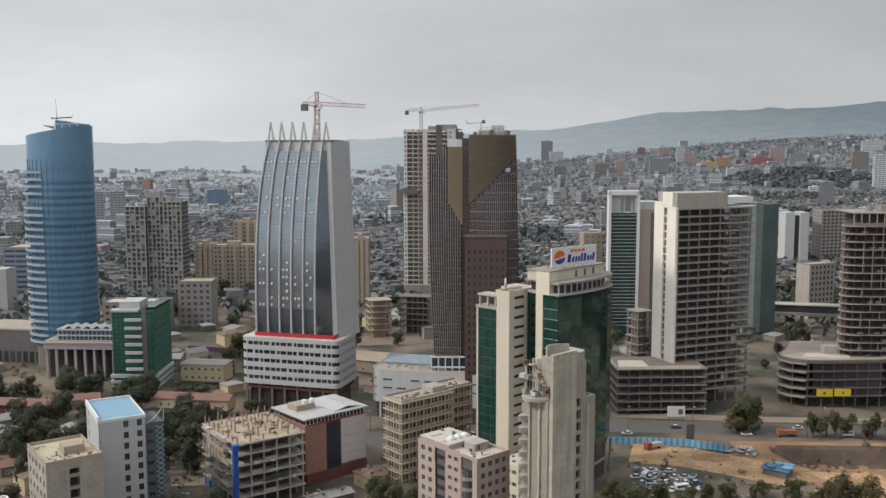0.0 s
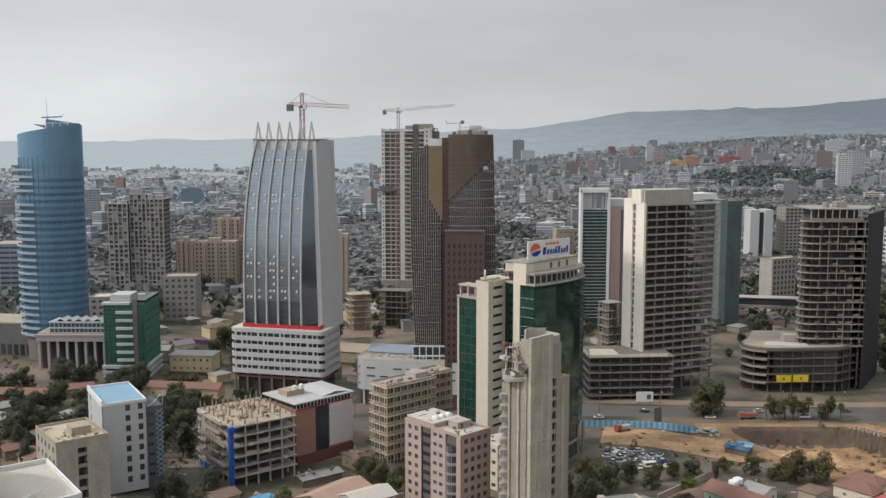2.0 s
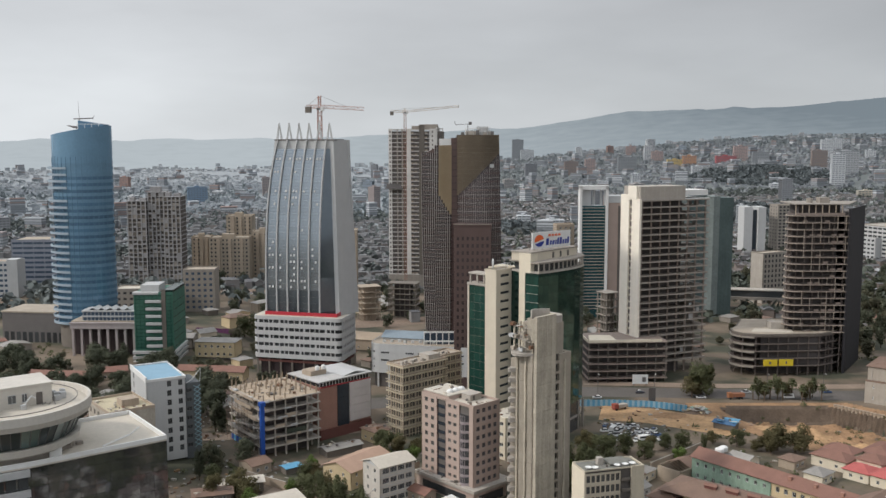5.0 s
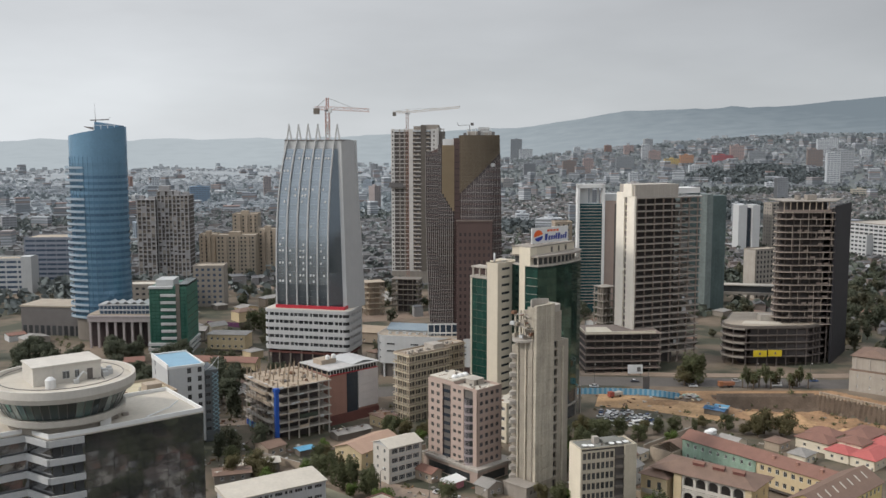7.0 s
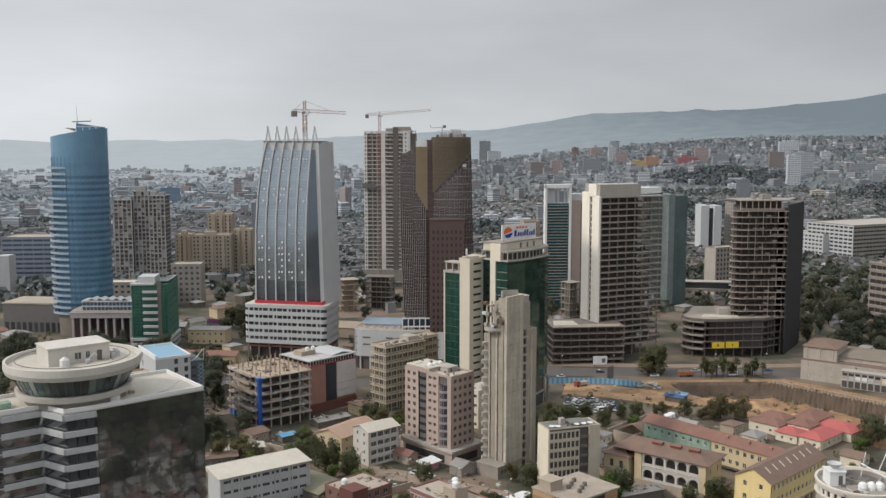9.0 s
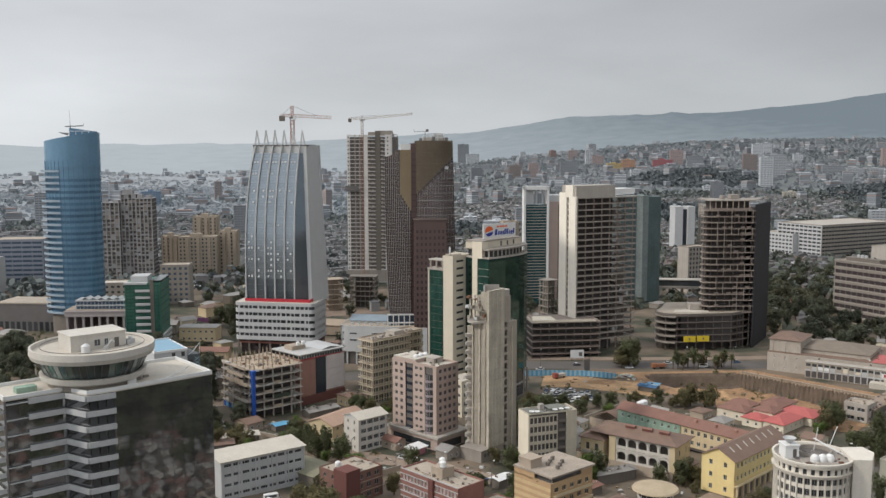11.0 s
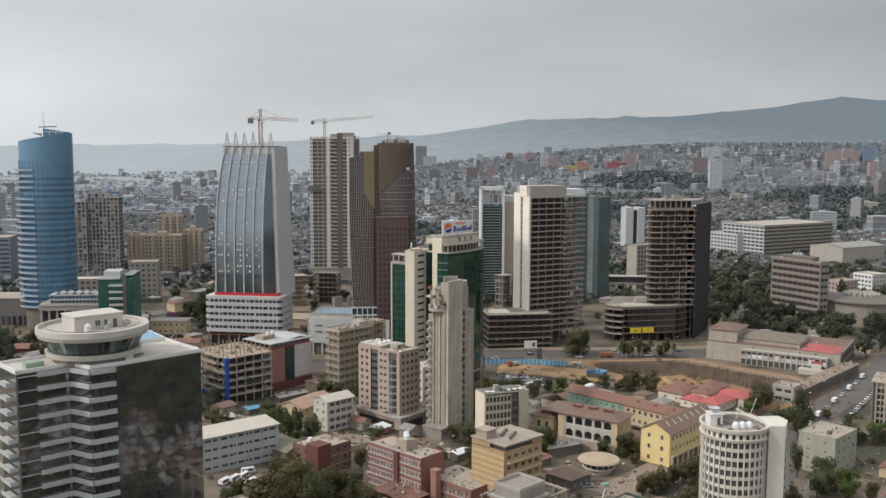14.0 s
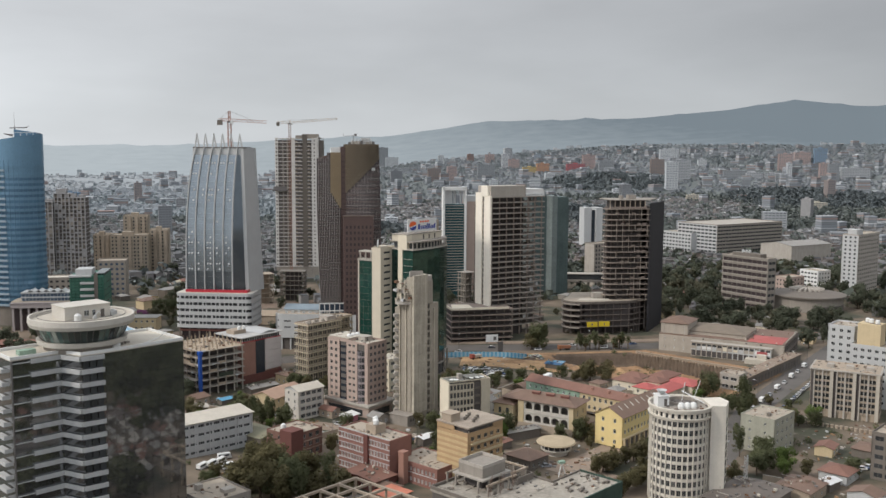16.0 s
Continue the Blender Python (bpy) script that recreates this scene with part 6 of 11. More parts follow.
# building frame with the blue rubble chute
def raw_block():
    poly = [(0, 0), (24, 0), (24, 29), (0, 29)]
    ob = skeleton("unfinished_building", "unfinished concrete building with starter columns and blue chute", (-72.8, 281.0), 37, poly, 6, 3.45, CONC_L, first=4.0, step=4.6, slab=0.36, z0=0.5, dark=1, hollow=0.7, posts=CONC_L)
    H = ob["height"]
    rnd = random.Random(3)
    wm = Shape().box(0, 0, 0, 3.9, 0.22, 1.1).mesh("upstand_wall", CONC_T)
    for i in range(5):
        for k in range(6):
            if rnd.random() < 0.25:
                piece("upstand_wall", wm, ob, (0.3, 0.5 + 4.5 * k + 4, 4.0 + i * 3.45), -90)
            if k < 5 and rnd.random() < 0.2:
                piece("upstand_wall", wm, ob, (0.5 + 4.6 * k, 0.3, 4.0 + i * 3.45), 0)
    for i in range(1, 6):
        a, b = rnd.uniform(2, 9), rnd.uniform(20, 28)
        part("balcony", Shape().box(-1.6, a, -0.4, 0, b, 0).box(-1.6, a, 0, -1.4, a + (b - a) * rnd.uniform(0.3, 1), rnd.uniform(0.3, 1.0)), rnd.choice((CONC_L, CONC_T)), ob, at=(0, 0, 4.0 + i * 3.45))
        for k in range(3):
            a = rnd.uniform(0, 19)
            part("edge_board", Shape().box(a, -0.5, -0.3, a + rnd.uniform(1, 4), 0, rnd.uniform(0, 0.6)), rnd.choice((CONC_L, OFFWH, CONC_T)), ob, at=(0, 0, 4.0 + i * 3.45))
    pm = Shape().box(-0.2, -0.2, 0, 0.2, 0.2, 2.6)
    pm.tube((-0.12, -0.12, 2.6), (-0.14, -0.12, 3.6), 0.03, n=3).tube((0.12, 0.12, 2.6), (0.16, 0.1, 3.7), 0.03, n=3).tube((-0.12, 0.12, 2.6), (-0.1, 0.16, 3.5), 0.03, n=3)
    me = pm.mesh("starter_column", surf("raw brown concrete", (0.30, 0.235, 0.17), var=0.2))
    for i in range(6):
        for j in range(8):
            if rnd.random() < 0.9:
                c = piece("starter_column", me, ob, (1.0 + 4.3 * i + rnd.uniform(-0.2, 0.2), 1.2 + 3.8 * j + rnd.uniform(-0.2, 0.2), H), rnd.uniform(-6, 6))
                c.scale.z = rnd.uniform(0.55, 1.25)
    part("blue_chute", Shape().box(-1.3, -1.3, -1, 0.1, 0.1, H - 1.0).box(-1.6, -1.6, H - 1.0, 0.4, 0.4, H + 0.4), BLUEP, ob, "bright blue hanging rubble chute")
    DUSTR = surf("dusty cement roof", (0.37, 0.30, 0.225), var=0.35, size=4.0)
    part("roof_screed", Shape().box(0.4, 0.4, H - 0.05, 23.6, 28.6, H + 0.05), DUSTR, ob)
    for i in range(9):
        x, y, w = rnd.uniform(2, 17), rnd.uniform(3, 25), rnd.uniform(0.8, 2.2)
        part("crate", Shape().box(x, y, H, x + w, y + rnd.uniform(0.6, 2.0), H + rnd.uniform(0.3, 1.1)), rnd.choice((CONC_T, RUST, CONC_D)), ob)
    for k in range(6):
        part("hoarding_sheet", Shape().box(-0.5, 14.0 + 2.1 * k, 0.6, -0.3, 15.7 + 2.1 * k, 3.6), BLUEP if k % 2 else BLUESH, ob)
    for i in range(1, 6):
        part("scaffold_rail", Shape().tube((-2.2, 8, 4.0 + i * 3.45 - 1.0), (-2.2, 27, 4.0 + i * 3.45 - 1.3), 0.07, n=4), TINBR, ob)
    for k in range(8):
        part("scaffold_pole", Shape().tube((-2.2, 8 + 2.6 * k, 0), (-2.2, 8 + 2.6 * k, 17.0 + (k % 3)), 0.06, n=4), TINBR, ob)
    rag = random.Random(33)
    for i in range(1, 6):
        for k in range(7):
            a, up = rag.uniform(0, 26), rag.uniform(-0.5, 0.3)
            part("edge_form", Shape().box(-rag.uniform(0.5, 1.5), a, up, 0.1, a + rag.uniform(0.6, 2.4), up + rag.uniform(0.15, 0.7)), rag.choice((CONC_L, CONC_T, OFFWH, CONC_D)), ob, at=(0, 0, 3.9 + i * 3.45))
    part("debris_net", Shape().box(9.5, -0.12, 7.9, 17.6, -0.04, 9.6), surf("dark green debris net", (0.05, 0.06, 0.045), rough=0.9, var=0.4, size=2.0), ob)
    # low dark shed beside
    pitched("shed", "low dark tin shed at a building site", (-50, 284), 37, 15, 6, 2.6, 0.7, CONC_D, TIN, category="shed")


raw_block()


NAVYGL = glass("dark slate glass", (0.045, 0.055, 0.07), rough=0.15)


def panel_block():
    ob = thing("office_block", (-55.4, 304.5, 0), 43, "salmon office block with white cladding panels and a blue glass strip", "building")
    W, D, H = 25.0, 19.5, 20.9
    part("body", Shape().box(0, 0, -2, W, D, H), SALMON, ob)
    part("blue_glass_strip", Shape().box(8.6, -0.25, 1, 14.2, 0.1, H - 0.4), NAVYGL, ob)
    for i in range(6):
        part("glazing_bar", Shape().box(8.6, -0.33, 2.5 + i * 3.2, 14.2, -0.25, 2.65 + i * 3.2), NAVYGL, ob)
    pm = Shape().box(0, -0.5, 0, 10.5, 0, 3.05).mesh("white_panel", surf("dusty pinkish white panel", (0.56, 0.515, 0.49), var=0.08, streak=0.08))
    for i in range(5):
        piece("white_panel", pm, ob, (14.4, 0, 4.9 + i * 3.15))
    part("red_stripe", Shape().box(0, -0.3, H - 0.3, W, 0, H), REDP, ob)
    part("top_storey", Shape().box(0.5, 0.5, H, W - 0.5, D - 0.5, H + 2.0), PANE, ob)
    for i in range(17):
        part("mullion", Shape().box(0.6 + i * 1.5, 0.35, H, 0.8 + i * 1.5, 0.5, H + 2.0), WHITE, ob)
    part("roof_sheet", Shape().box(-1.0, -1.0, H + 2.0, W + 0.6, D + 0.6, H + 2.45), surf("dusty grey white roof", (0.43, 0.42, 0.405), var=0.2, size=5.0, streak=0.1), ob)
    part("roof_ridge", Shape().gable(12.5, 1.0, 24.0, 17.0, H + 2.45, 0.9, 0.2, along="y"), OFFWH, ob)
    part("roof_house", Shape().box(2.5, 9, H + 2.45, 10, 15, H + 4.4), CONC_T, ob)
    part("tank", Shape().lathe([(0, 0), (0.9, 0), (0.9, 1.4), (0.3, 1.8), (0, 1.8)], 14, cx=6.0, cy=9.5).lathe([(0, 0), (0.9, 0), (0.9, 1.4), (0.3, 1.8), (0, 1.8)], 14, cx=9.0, cy=9.5), WHITE, ob, at=(0, 0, H + 4.4))
    part("maroon_base", Shape().box(-0.1, -0.7, -2, W + 0.1, 0.05, 4.0), MAROON, ob)


panel_block()

ob = block("apartment_house", "small white four storey house with a pale sheet roof", "building", (-27.7, 237.5), 38, 13.6, 9.8, 4, 3.18, DUSTW, dict(cols=4, ww=2.5, wh=1.75, sill=0.8, fr=OFFWH, bars=3), dict(cols=2, ww=1.0, wh=1.3, fr=OFFWH), parapet=0)
part("roof", Shape().gable(0, 0, 13.6, 9.8, 12.7, 1.6, 0.5), ROOFW, ob)
for i in range(1, 4):
    part("floor_band", Shape().box(-0.06, -0.08, i * 3.18 - 0.15, 13.66, 0.0, i * 3.18 + 0.15), OFFWH, ob)
for x in (0, 13.3):
    part("gable_wall", Shape().add([(x, 0, 12.7), (x + 0.3, 0, 12.7), (x + 0.3, 9.8, 12.7), (x, 9.8, 12.7), (x, 4.9, 14.3), (x + 0.3, 4.9, 14.3)], [(0, 3, 4), (1, 5, 2), (0, 4, 5, 1), (3, 2, 5, 4), (0, 1, 2, 3)]), OFFWH, ob)
pitched("house", "yellow house with a long tan sheet roof", (-38.2, 251.3), 52, 21, 13, 6.4, 2.2, YEL_P, surf("tan sheet roof", (0.40, 0.27, 0.2), rough=0.7, var=0.12), rows=2, cols=5, colsl=2)


MAUVE = surf("grey mauve cladding", (0.30, 0.26, 0.265), var=0.08)


def pink_tower():
    ob = thing("apartment_tower", (1.9, 239.0, 0), 43, "pinkish stone apartment block with bands of small windows", "building")
    fh, n, b = 2.88, 9, 5.6
    H = b + n * fh
    wr, wl = 12.0, 24.5
    part("interior", Shape().box(0.5, 0.5, -2, wr - 0.5, wl - 0.5, H - 0.2), DARKIN, ob)
    facade(ob, (0, 0), 0, wr, b, n, fh, PINK, 4, 1.55, 1.5, 0.85, MAUVE, PANE, bars=2)
    # left face: bay windows, dark recess, small pairs
    facade(ob, (0, wl), -90, 7.5, b, n, fh, PINK, 2, 1.5, 1.5, 0.85, CONC_L, PANE)
    facade(ob, (0, 13.0), -90, 6.5, b, n, fh, PINK, 2, 1.5, 1.2, 1.0, CONC_L, PANE)
    part("corner_pier", Shape().box(0, 0, b, 0.35, 2.0, H), PINK, ob)
    part("recess", Shape().box(1.5, 13.0, b, 1.9, 17.0, H), PANE, ob)
    bm_ = Shape().box(0.2, 13.0, 0, 1.5, 17.0, 0.25).box(0.2, 13.0, 0.25, 0.3, 17.0, 1.1).mesh("balcony", NAVYGL)
    for i in range(n):
        piece("balcony", bm_, ob, (0, 0, b + i * fh))
    part("recess_side", Shape().box(0.0, 16.9, b, 1.9, 17.3, H + 0.5).box(0.0, 12.8, b, 1.9, 13.05, H + 0.5), BROWNP, ob)
    n2 = 8
    arc = [(0.35, 6.5)] + [(0.35 - 1.5 * math.sin(math.pi * k / n2), 6.5 - 4.4 * k / n2) for k in range(1, n2)] + [(0.35, 2.1)]
    bay = Shape().prism(arc, 0, fh - 0.9).mesh("bay_glazing", PANE)
    bsl = Shape().prism([(x * 1.06 - 0.02, y) for x, y in arc], 0, 0.9).mesh("bay_band", MAUVE)
    bar = Shape().box(-0.06, -0.06, 0, 0.06, 0.06, fh - 0.9).mesh("bay_mullion", MAUVE)
    for i in range(n - 1):
        piece("bay_glazing", bay, ob, (0, 0, b + i * fh + 0.9))
        piece("bay_band", bsl, ob, (0, 0, b + i * fh))
        for k in (2, 3, 4, 5, 6):
            piece("bay_mullion", bar, ob, (arc[k][0] - 0.04, arc[k][1], b + i * fh + 0.9))
    facade(ob, (wr, 0), 90, wl, b, n, fh, PINK)
    facade(ob, (wr, wl), 180, wr, b, n, fh, PINK)
    roof_and_parapet(ob, wr, wl, H, PINK, ROOFW, 0.9)
    part("roof_house", Shape().box(5, 6.5, H, 10, 10.5, H + 2.0).box(4.8, 6.3, H + 2.0, 10.2, 10.7, H + 2.2), CONC_L, ob)
    part("roof_house_window", Shape().box(6.2, 6.44, H + 0.3, 7.0, 6.6, H + 1.8), DARKIN, ob)
    part("upper_block", Shape().box(0.6, 12, H, 11.4, 24, H + 1.4), PINK, ob)
    part("upper_roof", Shape().box(0.5, 11.9, H + 1.4, 11.5, 24.1, H + 1.75), ROOFW, ob)
    part("podium", Shape().box(-1.4, -1.6, -2, wr + 1.6, wl + 1, b - 1.0), PINK, ob)
    part("podium_glazing", Shape().box(-1.5, 2, 0.4, -1.3, wl - 2, 3.2).box(1, -1.7, 0.4, wr, -1.5, 3.2), PANE, ob)
    part("podium_roof", Shape().box(-2.2, -2.6, b - 1.0, wr + 4.0, wl + 1.2, b), CONC_L, ob)
    for i in range(3):
        part("dome_light", Shape().lathe([(1.2, 0), (1.1, 0.6), (0.7, 1.0), (0, 1.15)], 16, cx=4.0 + 2.6 * i, cy=15), WHITE, ob, at=(0, 0, H + 1.7))
    return ob


pink_tower()


FORM = surf("pale formwork timber", (0.47, 0.41, 0.31), var=0.15)


def scaffold_block():
    ob = thing("unfinished_building", (-23.2, 308.0, 0), 42, "unfinished tan concrete block with formwork on every floor", "unfinished building")
    fh, n = 3.5, 8
    H = n * fh
    for x0, y0, w, d in ((0, 0, 23, 10), (23, 4, 12, 9)):
        part("interior", Shape().box(x0 + 1.2, y0 + 1.2, -2, x0 + w - 1.2, y0 + d - 1.2, H - 0.6), DARKIN, ob)
        sm = Shape().box(x0 - 0.5, y0 - 0.5, 0, x0 + w + 0.5, y0 + d, 0.4).mesh("floor_slab", FORM)
        for i in range(1, n + 1):
            piece("floor_slab", sm, ob, (0, 0, i * fh - 0.4))
        cm = Shape().box(-0.25, -0.25, -2, 0.25, 0.25, H).mesh("column", CONC_T)
        k = int(w / 3)
        for i in range(k + 1):
            piece("column", cm, ob, (x0 + 0.2 + (w - 0.4) * i / k, y0 + 0.2, 0))
        for i in range(int(d / 3)):
            piece("column", cm, ob, (x0 + 0.2, y0 + 1.5 + 3 * i, 0))
        rail = Shape().box(x0 - 0.4, y0 - 0.4, 0, x0 + w, y0 - 0.3, 0.18).box(x0 - 0.4, y0 - 0.4, 0, x0 - 0.3, y0 + d, 0.18).mesh("guard_board", CONC_L)
        up = Shape().box(x0 + 0.3, y0 + 0.5, 0, x0 + w - 0.3, y0 + 0.75, 1.0).mesh("upstand_wall", CONC_T)
        for i in range(1, n):
            piece("guard_board", rail, ob, (0, 0, i * fh + 0.7))
            piece("upstand_wall", up, ob, (0, 0, i * fh))
        lat = Shape()
        for i in range(2 * k):
            x = x0 + 0.2 + (w - 0.4) * (i + 0.5) / (2 * k)
            lat.box(x - 0.09, y0 - 0.55, 0, x + 0.09, y0 - 0.4, fh - 0.4)
        for i in range(int(d / 1.5)):
            y = y0 + 0.8 + 1.5 * i
            lat.box(x0 - 0.55, y - 0.09, 0, x0 - 0.4, y + 0.09, fh - 0.4)
        lat.box(x0 - 0.6, y0 - 0.62, 1.0, x0 + w, y0 - 0.52, 1.16).box(x0 - 0.62, y0 - 0.5, 1.0, x0 - 0.52, y0 + d, 1.16)
        lm = lat.mesh("formwork_frame", FORM)
        for i in range(n):
            piece("formwork_frame", lm, ob, (0, 0, i * fh))
        roof_and_parapet(ob, w, d, H, CONC_T, ROOFC, 0.7, x0=x0, y0=y0)
    part("roof_house", Shape().box(16, 3, H, 22, 9, H + 2.0), CONC_L, ob)
    s = Shape()
    for i in range(5):
        s.box(2 + 2.6 * i, 3 + (i % 2), H, 3.2 + 2.6 * i, 4.2 + (i % 2), H + 1.3)
    part("stacked_bricks", s, CONC_L, ob, kind="stuff")
    pitched("house", "small ochre villa with a flat tiled roof", (-33.5, 300), 42, 7, 9, 4.6, 1.0, YEL_P, TINBR, cols=2, colsl=2, hip=True)
    return ob


scaffold_block()


def white_curved():
    ob = thing("office_block", (-42.5, 386.0, 0), -13, "low white office block with a rounded corner and thin window strips", "building")
    W, D, H = 48.0, 26.0, 20.0
    poly = [(5, 0), (W, 0), (W, D), (0, D)] + [(0, 5)] + [(5 - 5 * math.cos(radians(a)), 5 - 5 * math.sin(radians(a))) for a in (18, 36, 54, 72)]
    inn = [(x * 0.985 + 0.3, y * 0.97 + 0.3) for x, y in poly]
    part("body", Shape().prism(poly, 7, H), OFFWH, ob)
    part("parapet", Shape().prism(poly, H, H + 0.9), OFFWH, ob)
    part("roof", Shape().prism(inn, H + 0.9, H + 0.95), ROOFC, ob)
    part("ground_storey", Shape().prism([(x * 0.94 + 1.4, y * 0.92 + 1.4) for x, y in poly], -2, 7), DARKIN, ob)
    for i in range(9):
        part("column", Shape().box(4 + 5.2 * i, 0.6, -2, 4.8 + 5.2 * i, 1.4, 7), OFFWH, ob)
    wm = window_mesh(4.0, 0.9, OFFWH, PANE, 3, 0.0)
    for i in range(3):
        for k in range(7):
            if (i + k) % 3:
                piece("window", wm, ob, (8 + k * 6.0, -0.05, 9.2 + i * 3.6))
    sm = window_mesh(0.9, 0.9, OFFWH, PANE, 0, 0.0)
    for i in range(3):
        for k in range(2):
            a = 200 + k * 40
            piece("window", sm, ob, (5 + 5.05 * math.cos(radians(a)), 5 + 5.05 * math.sin(radians(a)), 9.4 + i * 3.6), a + 90)
    part("blue_roof", Shape().gable(4, 9, 30, 22, H + 2.2, 2.2, 0.4), surf("dusty blue sheet roof", (0.22, 0.275, 0.315), rough=0.5, var=0.15), ob, "shallow blue sheet roof")
    part("blue_roof_wall", Shape().box(4.2, 9.2, H, 29.8, 21.8, H + 2.2), OFFWH, ob)
    s = Shape()
    for i in range(9):
        s.box(6 + 3.4 * i, 3 + (i % 3) * 1.2, H + 0.9, 7.3 + 3.4 * i, 4.2 + (i % 3) * 1.2, H + 2.0)
    part("air_units", s, OFFWH, ob, kind="stuff")
    return ob


white_curved()


SANDC = surf("dusty sand render", (0.47, 0.42, 0.33), var=0.12, streak=0.12)
ROOFG = surf("grey green roof felt", (0.185, 0.185, 0.165), var=0.3, size=3.0)


def slotted_six():
    ob = thing("office_block", (32.0, 207.5, 0), 16, "cream six storey office block with a grid of dark tall windows", "building")
    H, n, fh, D = 22.0, 6, 3.2, 8.5
    part("interior", Shape().box(0.7, 0.7, -2, 18.4, D - 0.5, H - 0.4), DARKIN, ob)
    facade(ob, (0.6, 0), 0, 11.0, 2.2, n, fh, SANDC, 7, 1.12, 2.1, 0.55, METAL, PANE, margin=0.15, t=0.5, bars=1)
    part("base_wall", Shape().box(0.6, 0.0, -2, 11.6, 0.5, 2.2), SANDC, ob)
    part("left_wall", Shape().box(0.2, 0, -2, 0.6, D, H), CREAM, ob)
    part("rear_wall", Shape().box(0.6, D - 0.4, -2, 18.9, D, H), SANDC, ob)
    part("blank_wall", Shape().box(14.8, -0.4, -2, 18.9, 0.1, H + 0.6).box(18.5, 0.1, -2, 18.9, D - 0.4, H + 0.6), SANDC, ob)
    part("stair_recess", Shape().box(11.6, 1.6, -2, 14.8, 2.0, H), BLACKIN, ob)
    lm = Shape().box(11.9, -0.3, 0, 14.8, 1.6, 0.2).box(11.9, -0.3, 0.2, 14.8, -0.15, 1.0).mesh("balcony", CONC_D)
    for i in range(n):
        piece("balcony", lm, ob, (0, 0, 2.4 + i * fh))
    roof_and_parapet(ob, 18.5, D, H, SANDC, ROOFG, 0.4, x0=0.3, y0=0.0)
    part("roof_house", Shape().box(6.5, 4.2, H, 8.2, 6.0, H + 2.2), CONC_L, ob)
    part("roof_house", Shape().box(9.5, 2.5, H, 15.5, 7.4, H + 0.8).box(9.3, 2.3, H + 0.8, 15.7, 7.6, H + 0.95), ROOFG, ob)
    for x, y in ((2.2, 1.6), (4.0, 1.0), (11.0, 1.2), (13.6, 1.3), (16.0, 1.6)):
        part("satellite_dish", Shape().lathe([(0, 0), (0.55, 0.12), (1.0, 0.45), (0.95, 0.5), (0, 0.12)], 14, cx=x, cy=y), WHITE, ob, at=(0, 0, H + 0.5))


slotted_six()


def striped_tan():
    ob = block("office_block", "tan office block with yellow and ochre striped west wall", "building", (29.2, 146.0), 37, 18.0, 14.6, 5, 3.5, OCHRE, dict(cols=5, ww=1.7, wh=1.5, fr=CREAM), None, roof=ROOFC, base=3.0, parapet=0.5, z0=-1.0)
    for i in range(10):
        part("wall_stripe", Shape().box(-0.06, 0.02, i * 1.95 + 0.9, 0.0, 14.58, i * 1.95 + 1.9), surf("faded yellow stripe", (0.50, 0.375, 0.215), var=0.12, streak=0.1) if i == 0 else bpy.data.materials["faded yellow stripe"], ob)
    part("top_storey", Shape().box(1.2, 1.2, 20.5, 17.0, 13.6, 22.6), DARKIN, ob)
    part("top_roof", Shape().box(-0.3, -0.6, 22.6, 18.5, 14.8, 23.1), surf("dusty stained roof", (0.35, 0.295, 0.24), var=0.35, size=5.0), ob)
    part("top_wall", Shape().box(0.0, 6.5, 20.5, 0.4, 14.6, 22.6).box(13, 0.0, 20.5, 18.0, 0.4, 22.6), OCHRE, ob)
    part("roof_house", Shape().box(0.6, 8.5, 23.1, 5.2, 13, 25.6).box(0.3, 8.2, 25.6, 5.5, 13.3, 25.9), CONC_T, ob)
    s = Shape()
    for i in range(6):
        s.box(6 + (i % 3) * 2.4, 3 + i * 1.3, 23.1, 7 + (i % 3) * 2.4, 3.8 + i * 1.3, 24.2)
    part("roof_clutter", s, CONC_D, ob, kind="stuff")
    bm_ = Shape().box(1.0, -1.2, 0, 17.0, 0, 0.2).box(1.0, -1.2, 0.2, 17.0, -1.1, 0.9).mesh("balcony", YEL_P)
    for i in range(4):
        piece("balcony", bm_, ob, (0, 0, 6.5 + i * 3.5))


striped_tan()


PANE_PALE = glass("pale pinkish window pane", (0.33, 0.29, 0.27), rough=0.3, metal=0.0, rnd=0.5)


